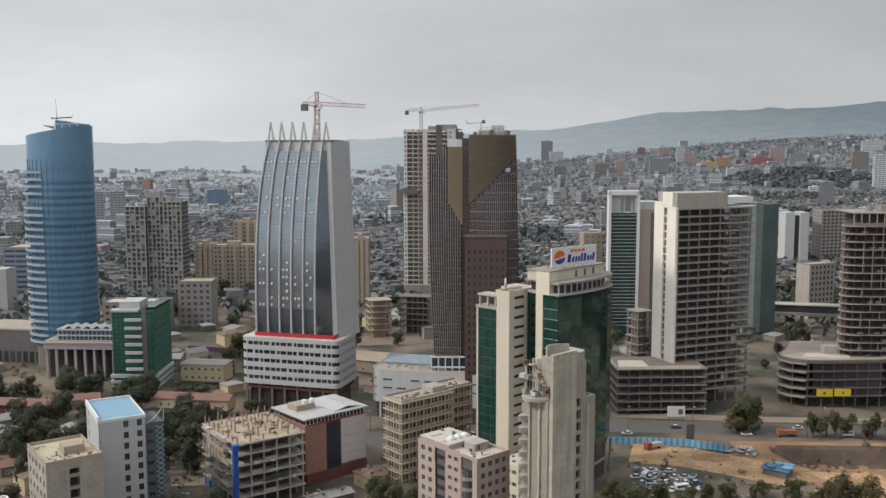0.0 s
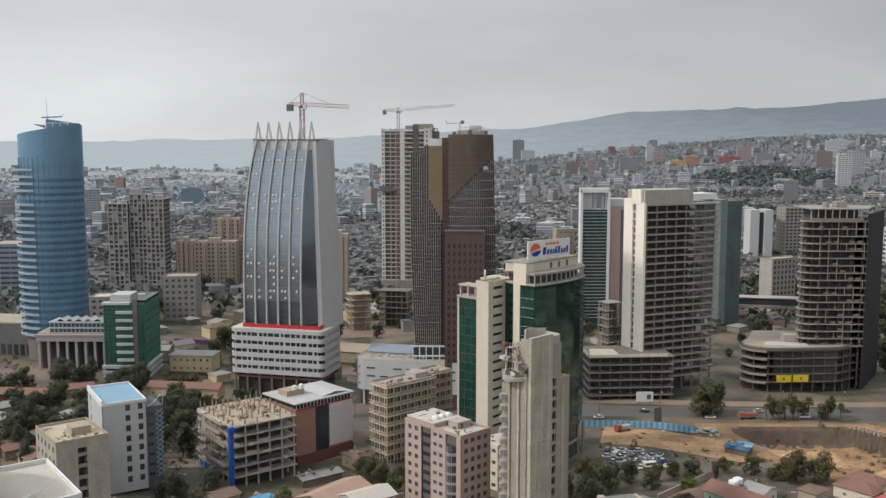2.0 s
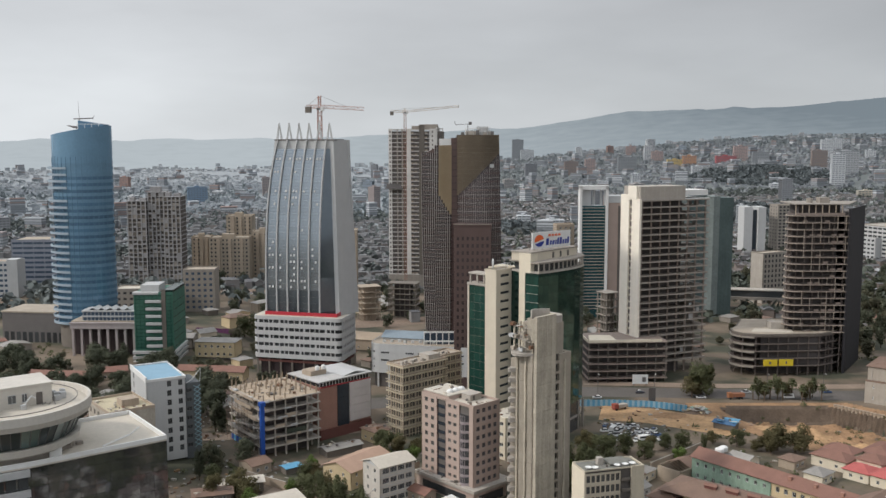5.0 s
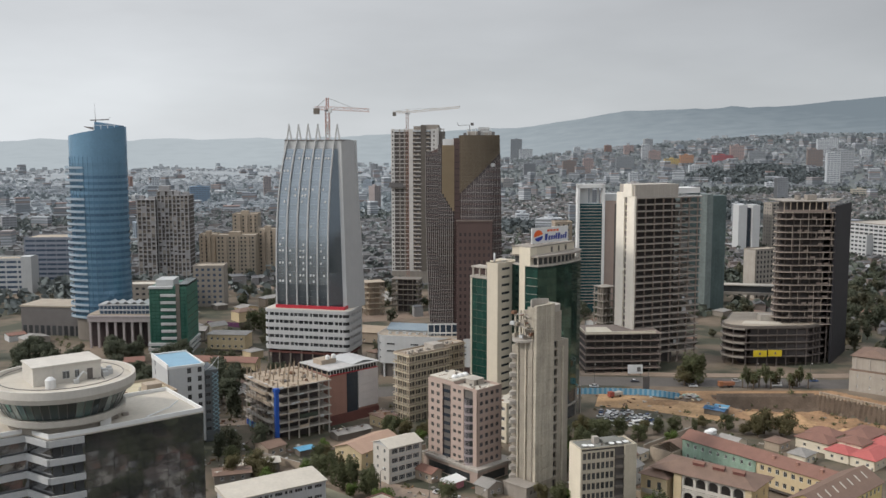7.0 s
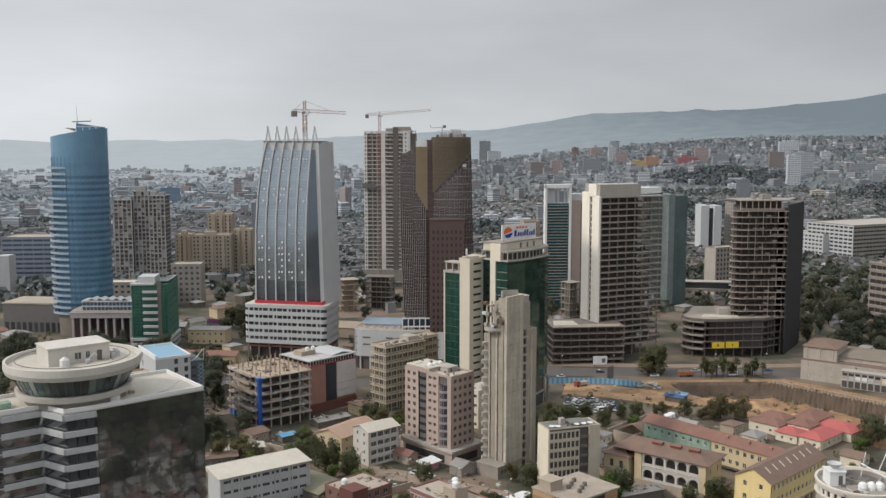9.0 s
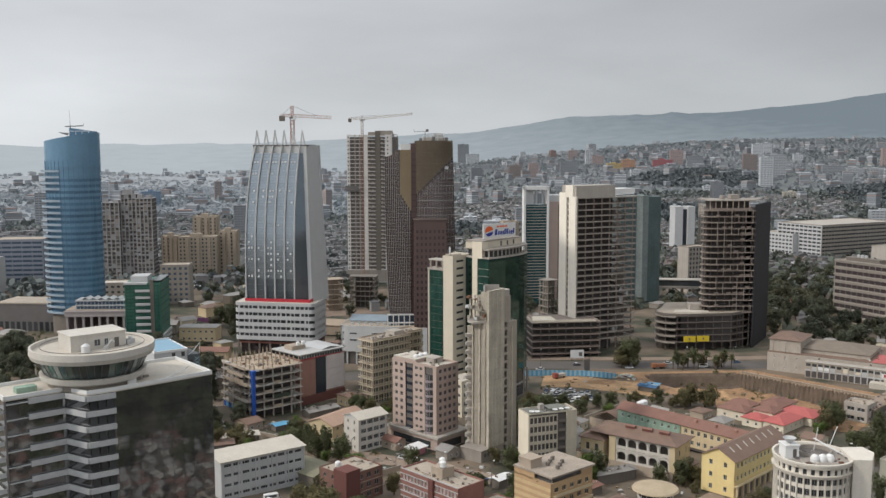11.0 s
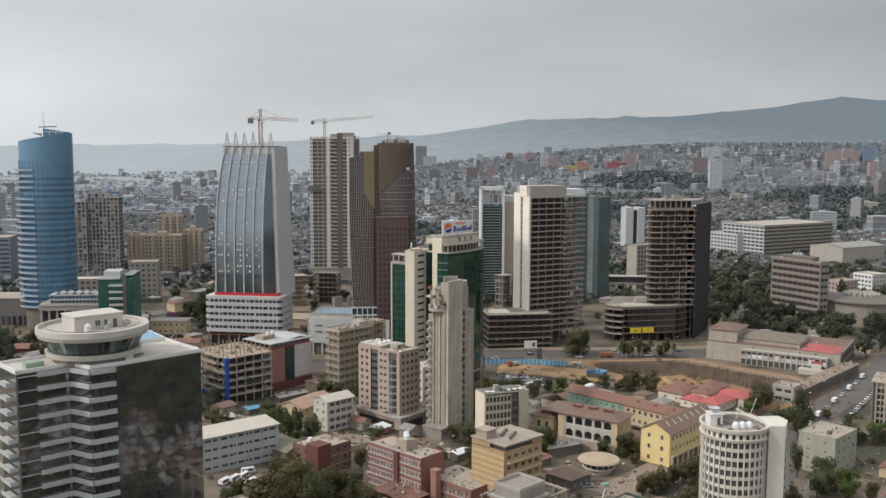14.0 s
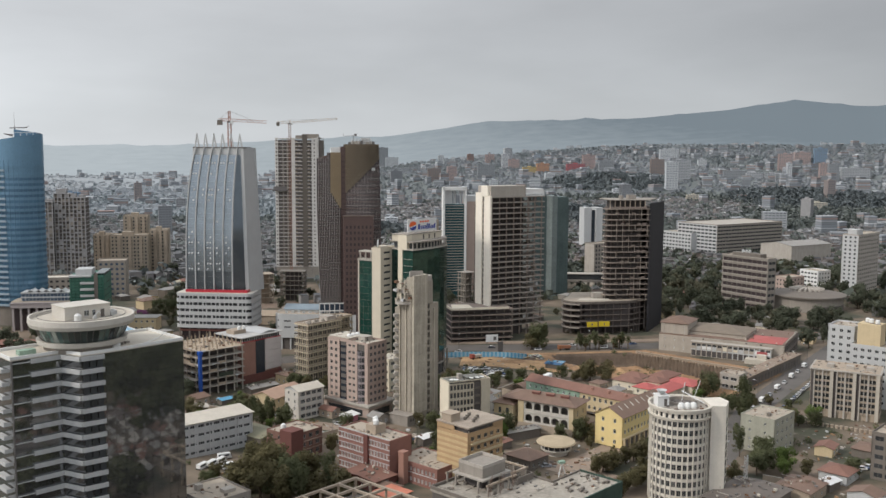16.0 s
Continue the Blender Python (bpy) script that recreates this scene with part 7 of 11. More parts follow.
def red_school():
    ob = block("office_block", "red brick office block with white framed windows", "building", (3.8, 157.4), 40, 11, 26, 4, 3.6, REDBR, dict(cols=0), dict(cols=16, ww=1.1, wh=1.5, bars=0, fr=OFFWH, pane=PANE_PALE), roof=ROOFC, parapet=0.6)
    for i in range(5):
        part("white_band", Shape().box(-0.08, 0.0, i * 3.6 + 0.5, 0.0, 26, i * 3.6 + 0.85), OFFWH, ob)
        if i < 4:
            part("white_band", Shape().box(-0.08, 0.0, i * 3.6 + 2.55, 0.0, 26, i * 3.6 + 2.8), OFFWH, ob)
    part("entrance_bay", Shape().box(-0.8, 10.4, -1, 0.0, 12.4, 14.8), MAROON, ob)
    part("roof_house", Shape().box(3, 10, 14.4, 8, 15, 17.6), CONC_T, ob)
    tanks_on((3.8, 157.4), 40, ((4.4, 11.2), (6.4, 13.6)), 17.6)
    lo = block("office_wing", "low red brick wing with a pale flat roof", "building", (19.0, 147.0), 40, 15, 21, 2, 3.6, REDBR, None, dict(cols=11, ww=1.15, wh=1.5, bars=0, fr=OFFWH, pane=PANE_PALE), roof=ROOFC, parapet=0.4)
    part("top_band", Shape().box(-0.08, 0, 3.9, 0, 21, 4.2), OFFWH, lo)
    part("chimney", Shape().box(-3.0, 13.0, -1, -0.6, 15.4, 11).box(-3.2, 12.8, 11, -0.4, 15.6, 11.5), SALMON, lo)
    pitched("house", "low building with a tan flat pitched roof", (-2.0, 148.0), 40, 10, 16, 4.0, 0.6, MAROON, TINRED, cols=3, colsl=4)
    pitched("canopy", "long low walkway roof of brown sheets", (-9, 158), -47, 20, 3.4, 3.0, 0.4, CONC_D, TINBR, category="canopy")
    pitched("house", "small house with a bright orange sheet roof", (2.0, 131.0), 40, 9, 9, 4.5, 1.2, CONC_T, surf("orange roof sheet", (0.52, 0.19, 0.12), rough=0.6), hip=True, cols=2, colsl=2)


red_school()


BRICKD = surf("dark brown brick", (0.185, 0.105, 0.083), var=0.2, size=2.0)


def maroon_annex():
    ob = block("office_block", "low red brown brick office building with window grid", "building", (-30.0, 184.0), 43, 15.5, 14, 3, 3.2, BRICKD, dict(cols=4, ww=1.9, wh=1.7, fr=CONC_L), dict(cols=3, ww=1.4, wh=1.4, fr=CONC_L), roof=ROOFC, parapet=0.5)
    for i in range(1, 3):
        part("floor_band", Shape().box(0, -0.1, i * 3.2 - 0.12, 15.5, 0.0, i * 3.2 + 0.12), CONC_T, ob)
    part("maroon_stair", Shape().box(-1.0, -0.8, -1, 5.0, 5.5, 11.6), MAROON, ob)
    tanks_on((-30.0, 184.0), 43, ((3.5, 8.5),), 10.2)
    pitched("hangar", "long workshop with an olive tin roof", (-42.0, 200.0), 47, 13, 22, 4.5, 1.6, CONC_D, surf("olive tin roof", (0.20, 0.19, 0.13), rough=0.7, var=0.2), along="y", cols=2)


maroon_annex()


def arcade_villa():
    ob = thing("villa", (82.2, 199.6, 0), 50, "old cream villa with arcades under a hipped tin roof", "villa")
    wr, wl, H = 13.0, 25.0, 12.6
    part("interior", Shape().box(2.6, 2.2, -2, wr - 0.4, wl - 0.4, H), DARKIN, ob)
    part("rear_wall", Shape().box(0.0, wl - 0.4, -1, wr, wl, H).box(wr - 0.4, 0, -1, wr, wl, H), CREAM, ob)
    facade(ob, (0, 0), 0, wr, 0, 2, 6.3, YEL_P, 2, 1.0, 2.2, 1.5, DUSTW, PANE)
    # arcade: piers, arched heads, balustrade
    bays, b = 5, (wl - 5) / 5
    part("plinth", Shape().box(-1.4, 0.2, -2, 0.7, wl - 0.2, 2.6).box(-1.4, 0.4, 2.6, -1.2, wl - 0.4, 3.3), CONC_T, ob)
    for z in (2.6, 7.6):
        for i in range(bays + 1):
            part("pier", Shape().box(-0.3, 2.2 + i * b - 0.4, z, 0.6, 2.2 + i * b + 0.4, z + 4.4), DUSTW, ob)
        for i in range(bays):
            y0, y1 = 2.6 + i * b, 1.8 + (i + 1) * b
            c, r = (y0 + y1) / 2, (y1 - y0) / 2
            k = 8
            s = Shape()
            for j in range(k):
                a, e = math.pi * j / k, math.pi * (j + 1) / k
                ya, yb = c - r * math.cos(a), c - r * math.cos(e)
                za, zb = z + 2.7 + r * math.sin(a) * 0.85, z + 2.7 + r * math.sin(e) * 0.85
                s.add([(-0.2, ya, za), (-0.2, yb, zb), (-0.2, yb, z + 5.0), (-0.2, ya, z + 5.0), (0.3, ya, za), (0.3, yb, zb), (0.3, yb, z + 5.0), (0.3, ya, z + 5.0)],
                      [(3, 2, 1, 0), (4, 5, 6, 7), (0, 1, 5, 4), (2, 3, 7, 6)])
            tagged(piece("arch", s.mesh("arch", DUSTW, weld=True), ob))
            part("balustrade", Shape().box(-0.35, y0, z + 0.2, -0.1, y1, z + 1.2), DUSTW, ob)
        part("floor_band", Shape().box(-0.4, 0, z + 4.6, 0.6, wl, z + 5.02), DUSTW, ob)
    part("end_bay", Shape().box(-0.6, 0, -1, 0.6, 2.0, H), YEL_P, ob)
    part("end_bay", Shape().box(-0.6, wl - 2.6, -1, 2, wl, H), YEL_P, ob)
    part("roof", Shape().hip(-0.5, -0.3, wr + 0.4, wl + 7, H, 2.6, 1.0), TINBR, ob)
    w2 = thing("villa_wing", (60.5, 215.0, 0), 50, "cream balconied wing of an old villa with a tin roof", "villa")
    part("body", Shape().box(0.0, 0.0, -1, 13, 9, 10.2), YEL_P, w2)
    part("balcony", Shape().box(-1.4, 1, 4.6, 0, 8, 5.0).box(-1.4, 1, 5.0, -1.2, 8, 6.0), CONC_L, w2)
    part("window", Shape().box(-0.08, 2, 6, 0.02, 3.2, 8.4).box(-0.08, 5.5, 6, 0.02, 6.7, 8.4).box(-0.08, 2, 1, 0.02, 3.2, 3.4), PANE, w2)
    part("roof", Shape().hip(0, 0, 13, 9, 10.2, 2.4, 0.8), TINBR, w2)
    for i in range(3):
        a = radians(50)
        x, y = 4.5, 6 + 6.5 * i
        dm = thing("roof_vent", (82.2 + x * math.cos(a) - y * math.sin(a), 199.6 + x * math.sin(a) + y * math.cos(a), 14.6), 50, "small red roof dormer vent", "roof vent", "villa roof vents")
        part("vent_body", Shape().box(-0.6, -1.8, -0.6, 0.6, 1.8, 0.7), MAROON, dm)
        part("vent_roof", Shape().gable(-0.6, -1.8, 0.6, 1.8, 0.7, 0.4, 0.2, along="y"), TINRED, dm)
    return ob


arcade_villa()


def long_school():
    ob = pitched("school_building", "long school with pale yellow walls and faded red roof", (111.4, 212.1), 38, 9.0, 27, 7.9, 2.2, YEL_P, TINRED, along="y", rows=2, colsl=9, ww=1.35, wh=1.7, category="school", z0=2.0)
    ob2 = pitched("school_building", "long school with peeling green walls and faded red roof", (94.8, 233.6), 38, 9.0, 30, 7.9, 2.2, GREENP, TINRED, along="y", rows=2, colsl=9, ww=1.1, wh=1.4, category="school", z0=2.0)
    ch = Shape().box(-0.5, -0.5, 0, 0.5, 0.5, 1.4)
    for i in range(3):
        part("chimney", ch, SALMON, ob, at=(2.4, 5 + i * 8.5, 8.8))
    # tanks standing on a frame behind
    for x, y in ((87.0, 262.0), (89.0, 264.0)):
        t = tank((x, y, 9.0), 1.5)
    tf = thing("tank_stand", (88.0, 263.0, 0), 0, "steel stand carrying two white water tanks", "stand")
    for dx, dy in ((-2, -2), (2, -2), (2, 2), (-2, 2)):
        part("leg", Shape().box(dx - 0.15, dy - 0.15, -1, dx + 0.15, dy + 0.15, 8.8), METAL, tf)
    part("deck", Shape().box(-3, -3, 8.8, 3, 3, 9.0), METAL, tf)
    # ruined roofless house
    r = thing("ruined_house", (72, 255, 0), 40, "roofless brick house with a broken roof", "house")
    part("wall", Shape().box(0, 0, -1, 12, 0.4, 5).box(0, 0.4, -1, 0.4, 9, 5).box(11.6, 0.4, -1, 12, 9, 5).box(0, 9, -1, 12, 9.4, 5), CONC_T, r)
    part("roof_remnant", Shape().gable(6, 0, 12, 9.4, 5, 1.8, 0.4), TINBR, r)
    for i in range(4):
        part("rafter", Shape().tube((0.2 + i * 1.6, 0, 5), (0.2 + i * 1.6, 4.7, 6.8), 0.1, n=4).tube((0.2 + i * 1.6, 4.7, 6.8), (0.2 + i * 1.6, 9.2, 5), 0.1, n=4), BARK, r)


long_school()


def yellow_block():
    L, D, H, rise = 36.0, 12.2, 12.4, 3.3
    ob = pitched("shop_building", "bright yellow three storey shop building with a brown pitched roof", (96.3, 181.6), 41, L, D, H, rise, YELLOW, TINBR, along="x", rows=3, cols=13, colsl=2, ww=1.2, wh=1.7, category="building", z0=0.4, sill=1.3)
    # Dark sheet on the wall, painting the shade under the arcade.
    part("arcade_shade", Shape().box(1.0, -0.12, 0.1, L - 1, -0.02, 3.6), DARKIN, ob)
    for i in range(10):
        part("arcade_pier", Shape().box(0.5 + i * 3.85, -0.9, -1, 1.2 + i * 3.85, -0.1, 3.7), YEL_P, ob)
    part("arcade_band", Shape().box(0, -1.0, 3.6, L, -0.02, 4.1), YEL_P, ob)
    part("eaves_band", Shape().box(-0.1, -0.14, H - 0.5, L, -0.02, H - 0.1), DUSTW, ob)
    for i in range(7):
        x = 4 + 4.5 * i
        za, zb = H + rise * 2.6 / (D / 2) + 0.16, H + rise * 4.8 / (D / 2) + 0.16
        part("roof_light", Shape().add([(x, 2.6, za), (x + 0.6, 2.6, za), (x + 1.2, 4.8, zb), (x + 0.6, 4.8, zb), (x, 2.6, za + 0.08), (x + 0.6, 2.6, za + 0.08), (x + 1.2, 4.8, zb + 0.08), (x + 0.6, 4.8, zb + 0.08)], [(4, 5, 6, 7), (0, 1, 5, 4), (1, 2, 6, 5), (2, 3, 7, 6), (3, 0, 4, 7)]), ROOFW, ob)
    # round kiosk
    k = thing("round_kiosk", (69.9, 181.3, 0), 0, "round street kiosk with a wide flat dusty beige roof", "kiosk")
    part("roof", Shape().lathe([(0, 5.7), (7.2, 5.0), (7.6, 4.5), (7.2, 4.2), (0, 4.2)], 48), surf("dusty beige roof sheet", (0.40, 0.325, 0.225), var=0.2, size=4.0), k)
    part("glazing", Shape().lathe([(5.4, 2.4), (5.4, 4.2)], 40), PANE, k)
    part("wall", Shape().lathe([(4.4, -1), (4.4, 1.6), (5.9, 1.9), (5.9, 2.4), (5.3, 2.4)], 40), DUSTW, k)
    for i in range(16):
        a = math.tau * i / 16
        part("post", Shape().box(-0.1, -0.1, 2.3, 0.1, 0.1, 4.3), WHITE, k, at=(5.6 * math.cos(a), 5.6 * math.sin(a), 0), yaw=math.degrees(a))
    pitched("canopy", "low grey sheet roof over parked cars", (54.5, 197.0), 22, 16, 5, 3.6, 0.5, CONC_D, TIN, category="canopy")
    pitched("house", "low brick house with a brown pitched roof", (55.0, 162.5), 38, 11, 11, 4.0, 2.4, CONC_D, TINBR, hip=True, cols=3, colsl=3)
    pitched("shed", "small shed with a rusty red sheet roof", (49.0, 186.0), 38, 7, 6, 3.0, 0.5, CONC_D, TINRED, category="shed")
    pitched("house", "small round fronted beige house beside a yellow building", (86, 200), 41, 8, 8, 4.6, 0.8, CONC_T, TINBR, hip=True, colsl=2)


yellow_block()


def hall():
    ob = thing("theatre_hall", (235.0, 314.0, 0), 52, "grey concrete theatre hall with a low front range", "hall")
    wl, wr, H = 70.0, 44.0, 9.6
    STUCCO = surf("grey cream stucco", (0.385, 0.345, 0.295), var=0.14, streak=0.2)
    facade(ob, (0, 52), -90, 52, 0, 2, 4.8, STUCCO, t=0.6)
    facade(ob, (0, wl), -90, 18, 0, 2, 4.8, STUCCO, 3, 0.6, 1.4, 1.9, WHITE, PANE, t=0.6)
    facade(ob, (0, 0), 0, wr, 0, 2, 4.8, CONC_D, 12, 2.4, 3.0, 0.9, METAL, PANE, t=0.6)
    part("interior", Shape().box(0.8, 0.8, -6, wr - 0.5, wl - 0.5, H - 0.2), DARKIN, ob)
    part("foundation", Shape().box(0, 0, -8, wr, wl, 0), CONC_D, ob)
    part("rear_wall", Shape().box(0.5, wl - 0.5, 0, wr, wl, H).box(wr - 0.5, 0.5, 0, wr, wl, H), CONC_D, ob)
    part("roof", Shape().box(0.3, 0.3, H, wr, wl, H + 0.5), TINBR, ob)
    for i in range(2):
        part("band", Shape().box(-0.25, 0, 4.5 + i * 4.8, 0, 52, 5.0 + i * 4.8), CONC_L, ob)
    rnd = random.Random(8)
    part("front_range", Shape().box(-5.0, 6, -6, 0, 50, 7.8), STUCCO, ob)
    part("front_range_roof", Shape().box(-5.4, 5.8, 7.8, -0.3, 50.2, 8.15), CONC_L, ob)
    for k in range(15):
        y = 6.7 + 2.9 * k
        part("range_pier", Shape().box(-5.4, y - 0.55, -1, -5.0, y - 0.1, 7.6), OFFWH if k < 8 else STUCCO, ob)
        # Shop openings are near-black sheets, with the shade in their colour.
        part("shop_opening", Shape().box(-5.08, y, 0.3, -4.95, y + 2.2, 3.4), BLACKIN, ob)
        part("window", Shape().box(-5.08, y, 5.8, -4.95, y + 2.2, 7.2), PANE, ob)
        if rnd.random() < 0.8:
            part("white_panel", Shape().box(-5.16, y, 4.3, -5.02, y + 2.2, rnd.choice((5.6, 6.0, 6.6))), rnd.choice((OFFWH, WHITE, CREAM, STUCCO)), ob)
    part("range_band", Shape().box(-5.3, 6, 3.5, -5.0, 50, 4.1), OFFWH, ob)
    part("red_panel", Shape().box(-5.5, 8.0, 4.4, -5.3, 13.6, 6.2), surf("faded red banner", (0.36, 0.10, 0.10), var=0.2), ob)
    part("terrace", Shape().box(-11, 3, -6, -5.5, 19, 2.6).box(-9, 8, 2.6, -6, 13, 5.0), ROOFW, ob)
    # Holes are shown by near-black plates in place of unlit depth.
    part("roof_hole", Shape().box(-0.06, 12, 8.5, 0.02, 13.2, 9.3).box(-0.06, 20, 8.5, 0.02, 20.9, 9.3).box(-0.06, 44, 8.5, 0.02, 44.9, 9.3), BLACKIN, ob)
    part("hall_roof", Shape().hip(6, 22, 34, 56, H + 2.6, 3.0, 0.5), surf("brown felt roof", (0.20, 0.165, 0.13), var=0.2), ob)
    part("hall_wall", Shape().box(6, 22, 0, 34, 56, H + 2.6), STUCCO, ob)
    q = Shape()
    for k in range(26):
        q.box(8 + k * 1.35, 0.2, H + 0.5, 8.7 + k * 1.35, 0.7, H + 1.1)
    part("coping_blocks", q, CONC_L, ob, kind="stuff")
    part("red_roof", Shape().hip(1, 2, 22, 20, H + 0.5, 1.6, 0.3), TINRED2, ob, "bright red sheet roof")
    part("fly_tower", Shape().box(2.0, 54, 0, 24, 69.5, 16.4), STUCCO, ob)
    part("fly_tower_roof", Shape().hip(2.0, 54, 24, 69.5, 16.4, 2.4, 0.8), TINBR, ob)
    for i in range(3):
        part("tower_pilaster", Shape().box(1.7, 55.5 + i * 6, H, 2.0, 56.1 + i * 6, 16.4), CONC_L, ob)
    # roadside wall and gate building
    p = thing("gatehouse", (186.0, 262.0, 0), 41, "long low roadside range with a flat pale roof", "building")
    part("body", Shape().box(0, 0, -3, 76, 7, 5.2), CONC_D, p)
    part("roof", Shape().box(-0.4, -0.6, 5.2, 76.4, 7.4, 5.7), PAVE, p)
    sm = Shape().box(0, -0.08, 0, 2.6, 0.02, 2.8).mesh("shopfront", DARKIN)
    for i in range(18):
        piece("shopfront", sm, p, (1.5 + i * 4, 0, 0.8))
    block("office_block", "small grey gate building with ribbon windows", "building", (182.5, 260.0), 41, 9, 10, 2, 3.8, CONC_L, dict(cols=2, ww=2.6, wh=1.6), dict(cols=2, ww=3.2, wh=1.6), parapet=0.5)


hall()


RIBC = surf("grey beige concrete", (0.43, 0.39, 0.33), streak=0.15)


def corner_blocks():
    # ribbed block on the east street
    ob = thing("office_block", (217.3, 201.6, 0), 53, "beige concrete office block with tall ribbed window bays", "building")
    H, wl, wr = 20.6, 28.0, 18.0
    part("body", Shape().box(0.8, 0, -2, wr, wl, H), CONC_T, ob)
    pm = Shape().box(0.66, 0, 0, 0.86, 1.3, 1.75).mesh("window", PANE)
    sill = Shape().box(0.3, 0, 0, 0.9, 6.4, 0.85).mesh("spandrel", CONC_T)
    fin = Shape().box(-0.1, 0, 3.4, 0.85, 0.26, H).mesh("fin", CONC_L)
    for i in range(3):
        y0 = 1.4 + i * 9.2
        part("bay_wall", Shape().box(-0.3, y0 - 1.2, -2, 0.9, y0 + 0.2, H + 0.5), RIBC, ob)
        part("bay_wall", Shape().box(-0.3, y0 + 6.3, -2, 0.9, y0 + 6.8, H + 0.5), CONC_L, ob)
        # Shallow slot coloured near-black, to pass for deep shade.
        part("bay_recess", Shape().box(0.5, y0 + 6.8, -1, 0.84, y0 + 8.0, H), BLACKIN, ob)
        for f in range(7):
            piece("spandrel", sill, ob, (0, y0 + 0.1, 2.6 + f * 2.6))
        part("bay_pier", Shape().box(-0.25, y0 + 2.85, -2, 0.85, y0 + 3.6, H), CONC_L, ob)
        for k in (1, 3):
            piece("fin", fin, ob, (0, y0 + 0.1 + k * 1.53, 0))
        for f in range(6):
            for k in range(4):
                piece("window", pm, ob, (0, y0 + 0.34 + k * 1.53, 3.45 + f * 2.6))
    part("cornice", Shape().box(-0.4, -0.4, H, wr, wl + 0.4, H + 0.6), CONC_L, ob)
    part("roof", Shape().box(0.3, 0.3, H + 0.6, wr - 0.3, wl - 0.3, H + 0.7), CONC_T, ob)
    for i in range(3):
        part("roof_unit", Shape().box(4, 3 + i * 8, H + 0.6, 7, 6 + i * 8, H + 2.2), CONC_L, ob)
    for f in range(6):
        for k in range(5):
            part("side_window", Shape().box(1.8 + k * 3.2, -0.06, 3.6 + f * 2.6, 3.4 + k * 3.2, 0.02, 5.2 + f * 2.6), PANE, ob)
    w = block("apartment_block", "white apartment block with small grey windows", "building", (227.5, 238.0), 42, 15, 12, 10, 3.3, OFFWH, dict(cols=4, ww=1.4, wh=1.5), dict(cols=3, ww=1.7, wh=1.5), z0=1.0)
    w2 = block("apartment_block", "long white apartment block with grey window rows", "building", (240.0, 214.0), 42, 15, 26, 8, 3.3, OFFWH, dict(cols=4, ww=1.2, wh=1.4), dict(cols=8, ww=1.8, wh=1.5), z0=1.0)
    part("yellow_tower", Shape().box(3, 14, 26, 11, 24, 36.5), YEL_P, w2, "pale yellow stair tower")
    tanks_on((240.0, 214.0), 42, ((5, 16), (6.5, 19), (8, 21)), 37.5)
    g = block("office_block", "plain grey three storey block with a rough roof terrace", "building", (151.3, 167.0), 38, 18, 13.8, 4, 3.4, surf("greenish grey render", (0.33, 0.325, 0.265), var=0.14, streak=0.15), dict(cols=4, ww=1.3, wh=1.5), dict(cols=2, ww=0.9, wh=1.0), parapet=0.5)
    part("roof_junk", Shape().box(4, 4, 13.6, 5.5, 5.2, 15), CONC_D, g)
    # far right corner office
    c = block("office_block", "dark grey office corner with horizontal glass bands", "building", (186, 124), 40, 14, 20, 5, 3.3, CONC_D, None, dict(cols=5, ww=3.0, wh=1.7, fr=METAL), parapet=0.8)
    pitched("house", "low house with a red tin roof and white walls", (160.5, 133), 38, 11, 10, 3.6, 1.8, OFFWH, TINRED, hip=True, cols=2, colsl=2)
    pitched("shed", "long low warehouse with a grey roof", (112, 104), 38, 26, 18, 5.0, 0.6, CONC_D, surf("dark felt roof", (0.15, 0.13, 0.115), var=0.3), category="shed", cols=4)
    pitched("shed", "low workshop with a tan roof", (138, 118), 38, 14, 12, 4.0, 0.8, CONC_T, TINBR, category="shed", cols=2)


corner_blocks()


STAIN = surf("blotched bare concrete", (0.36, 0.325, 0.275), var=0.28, size=5.0, streak=0.25)


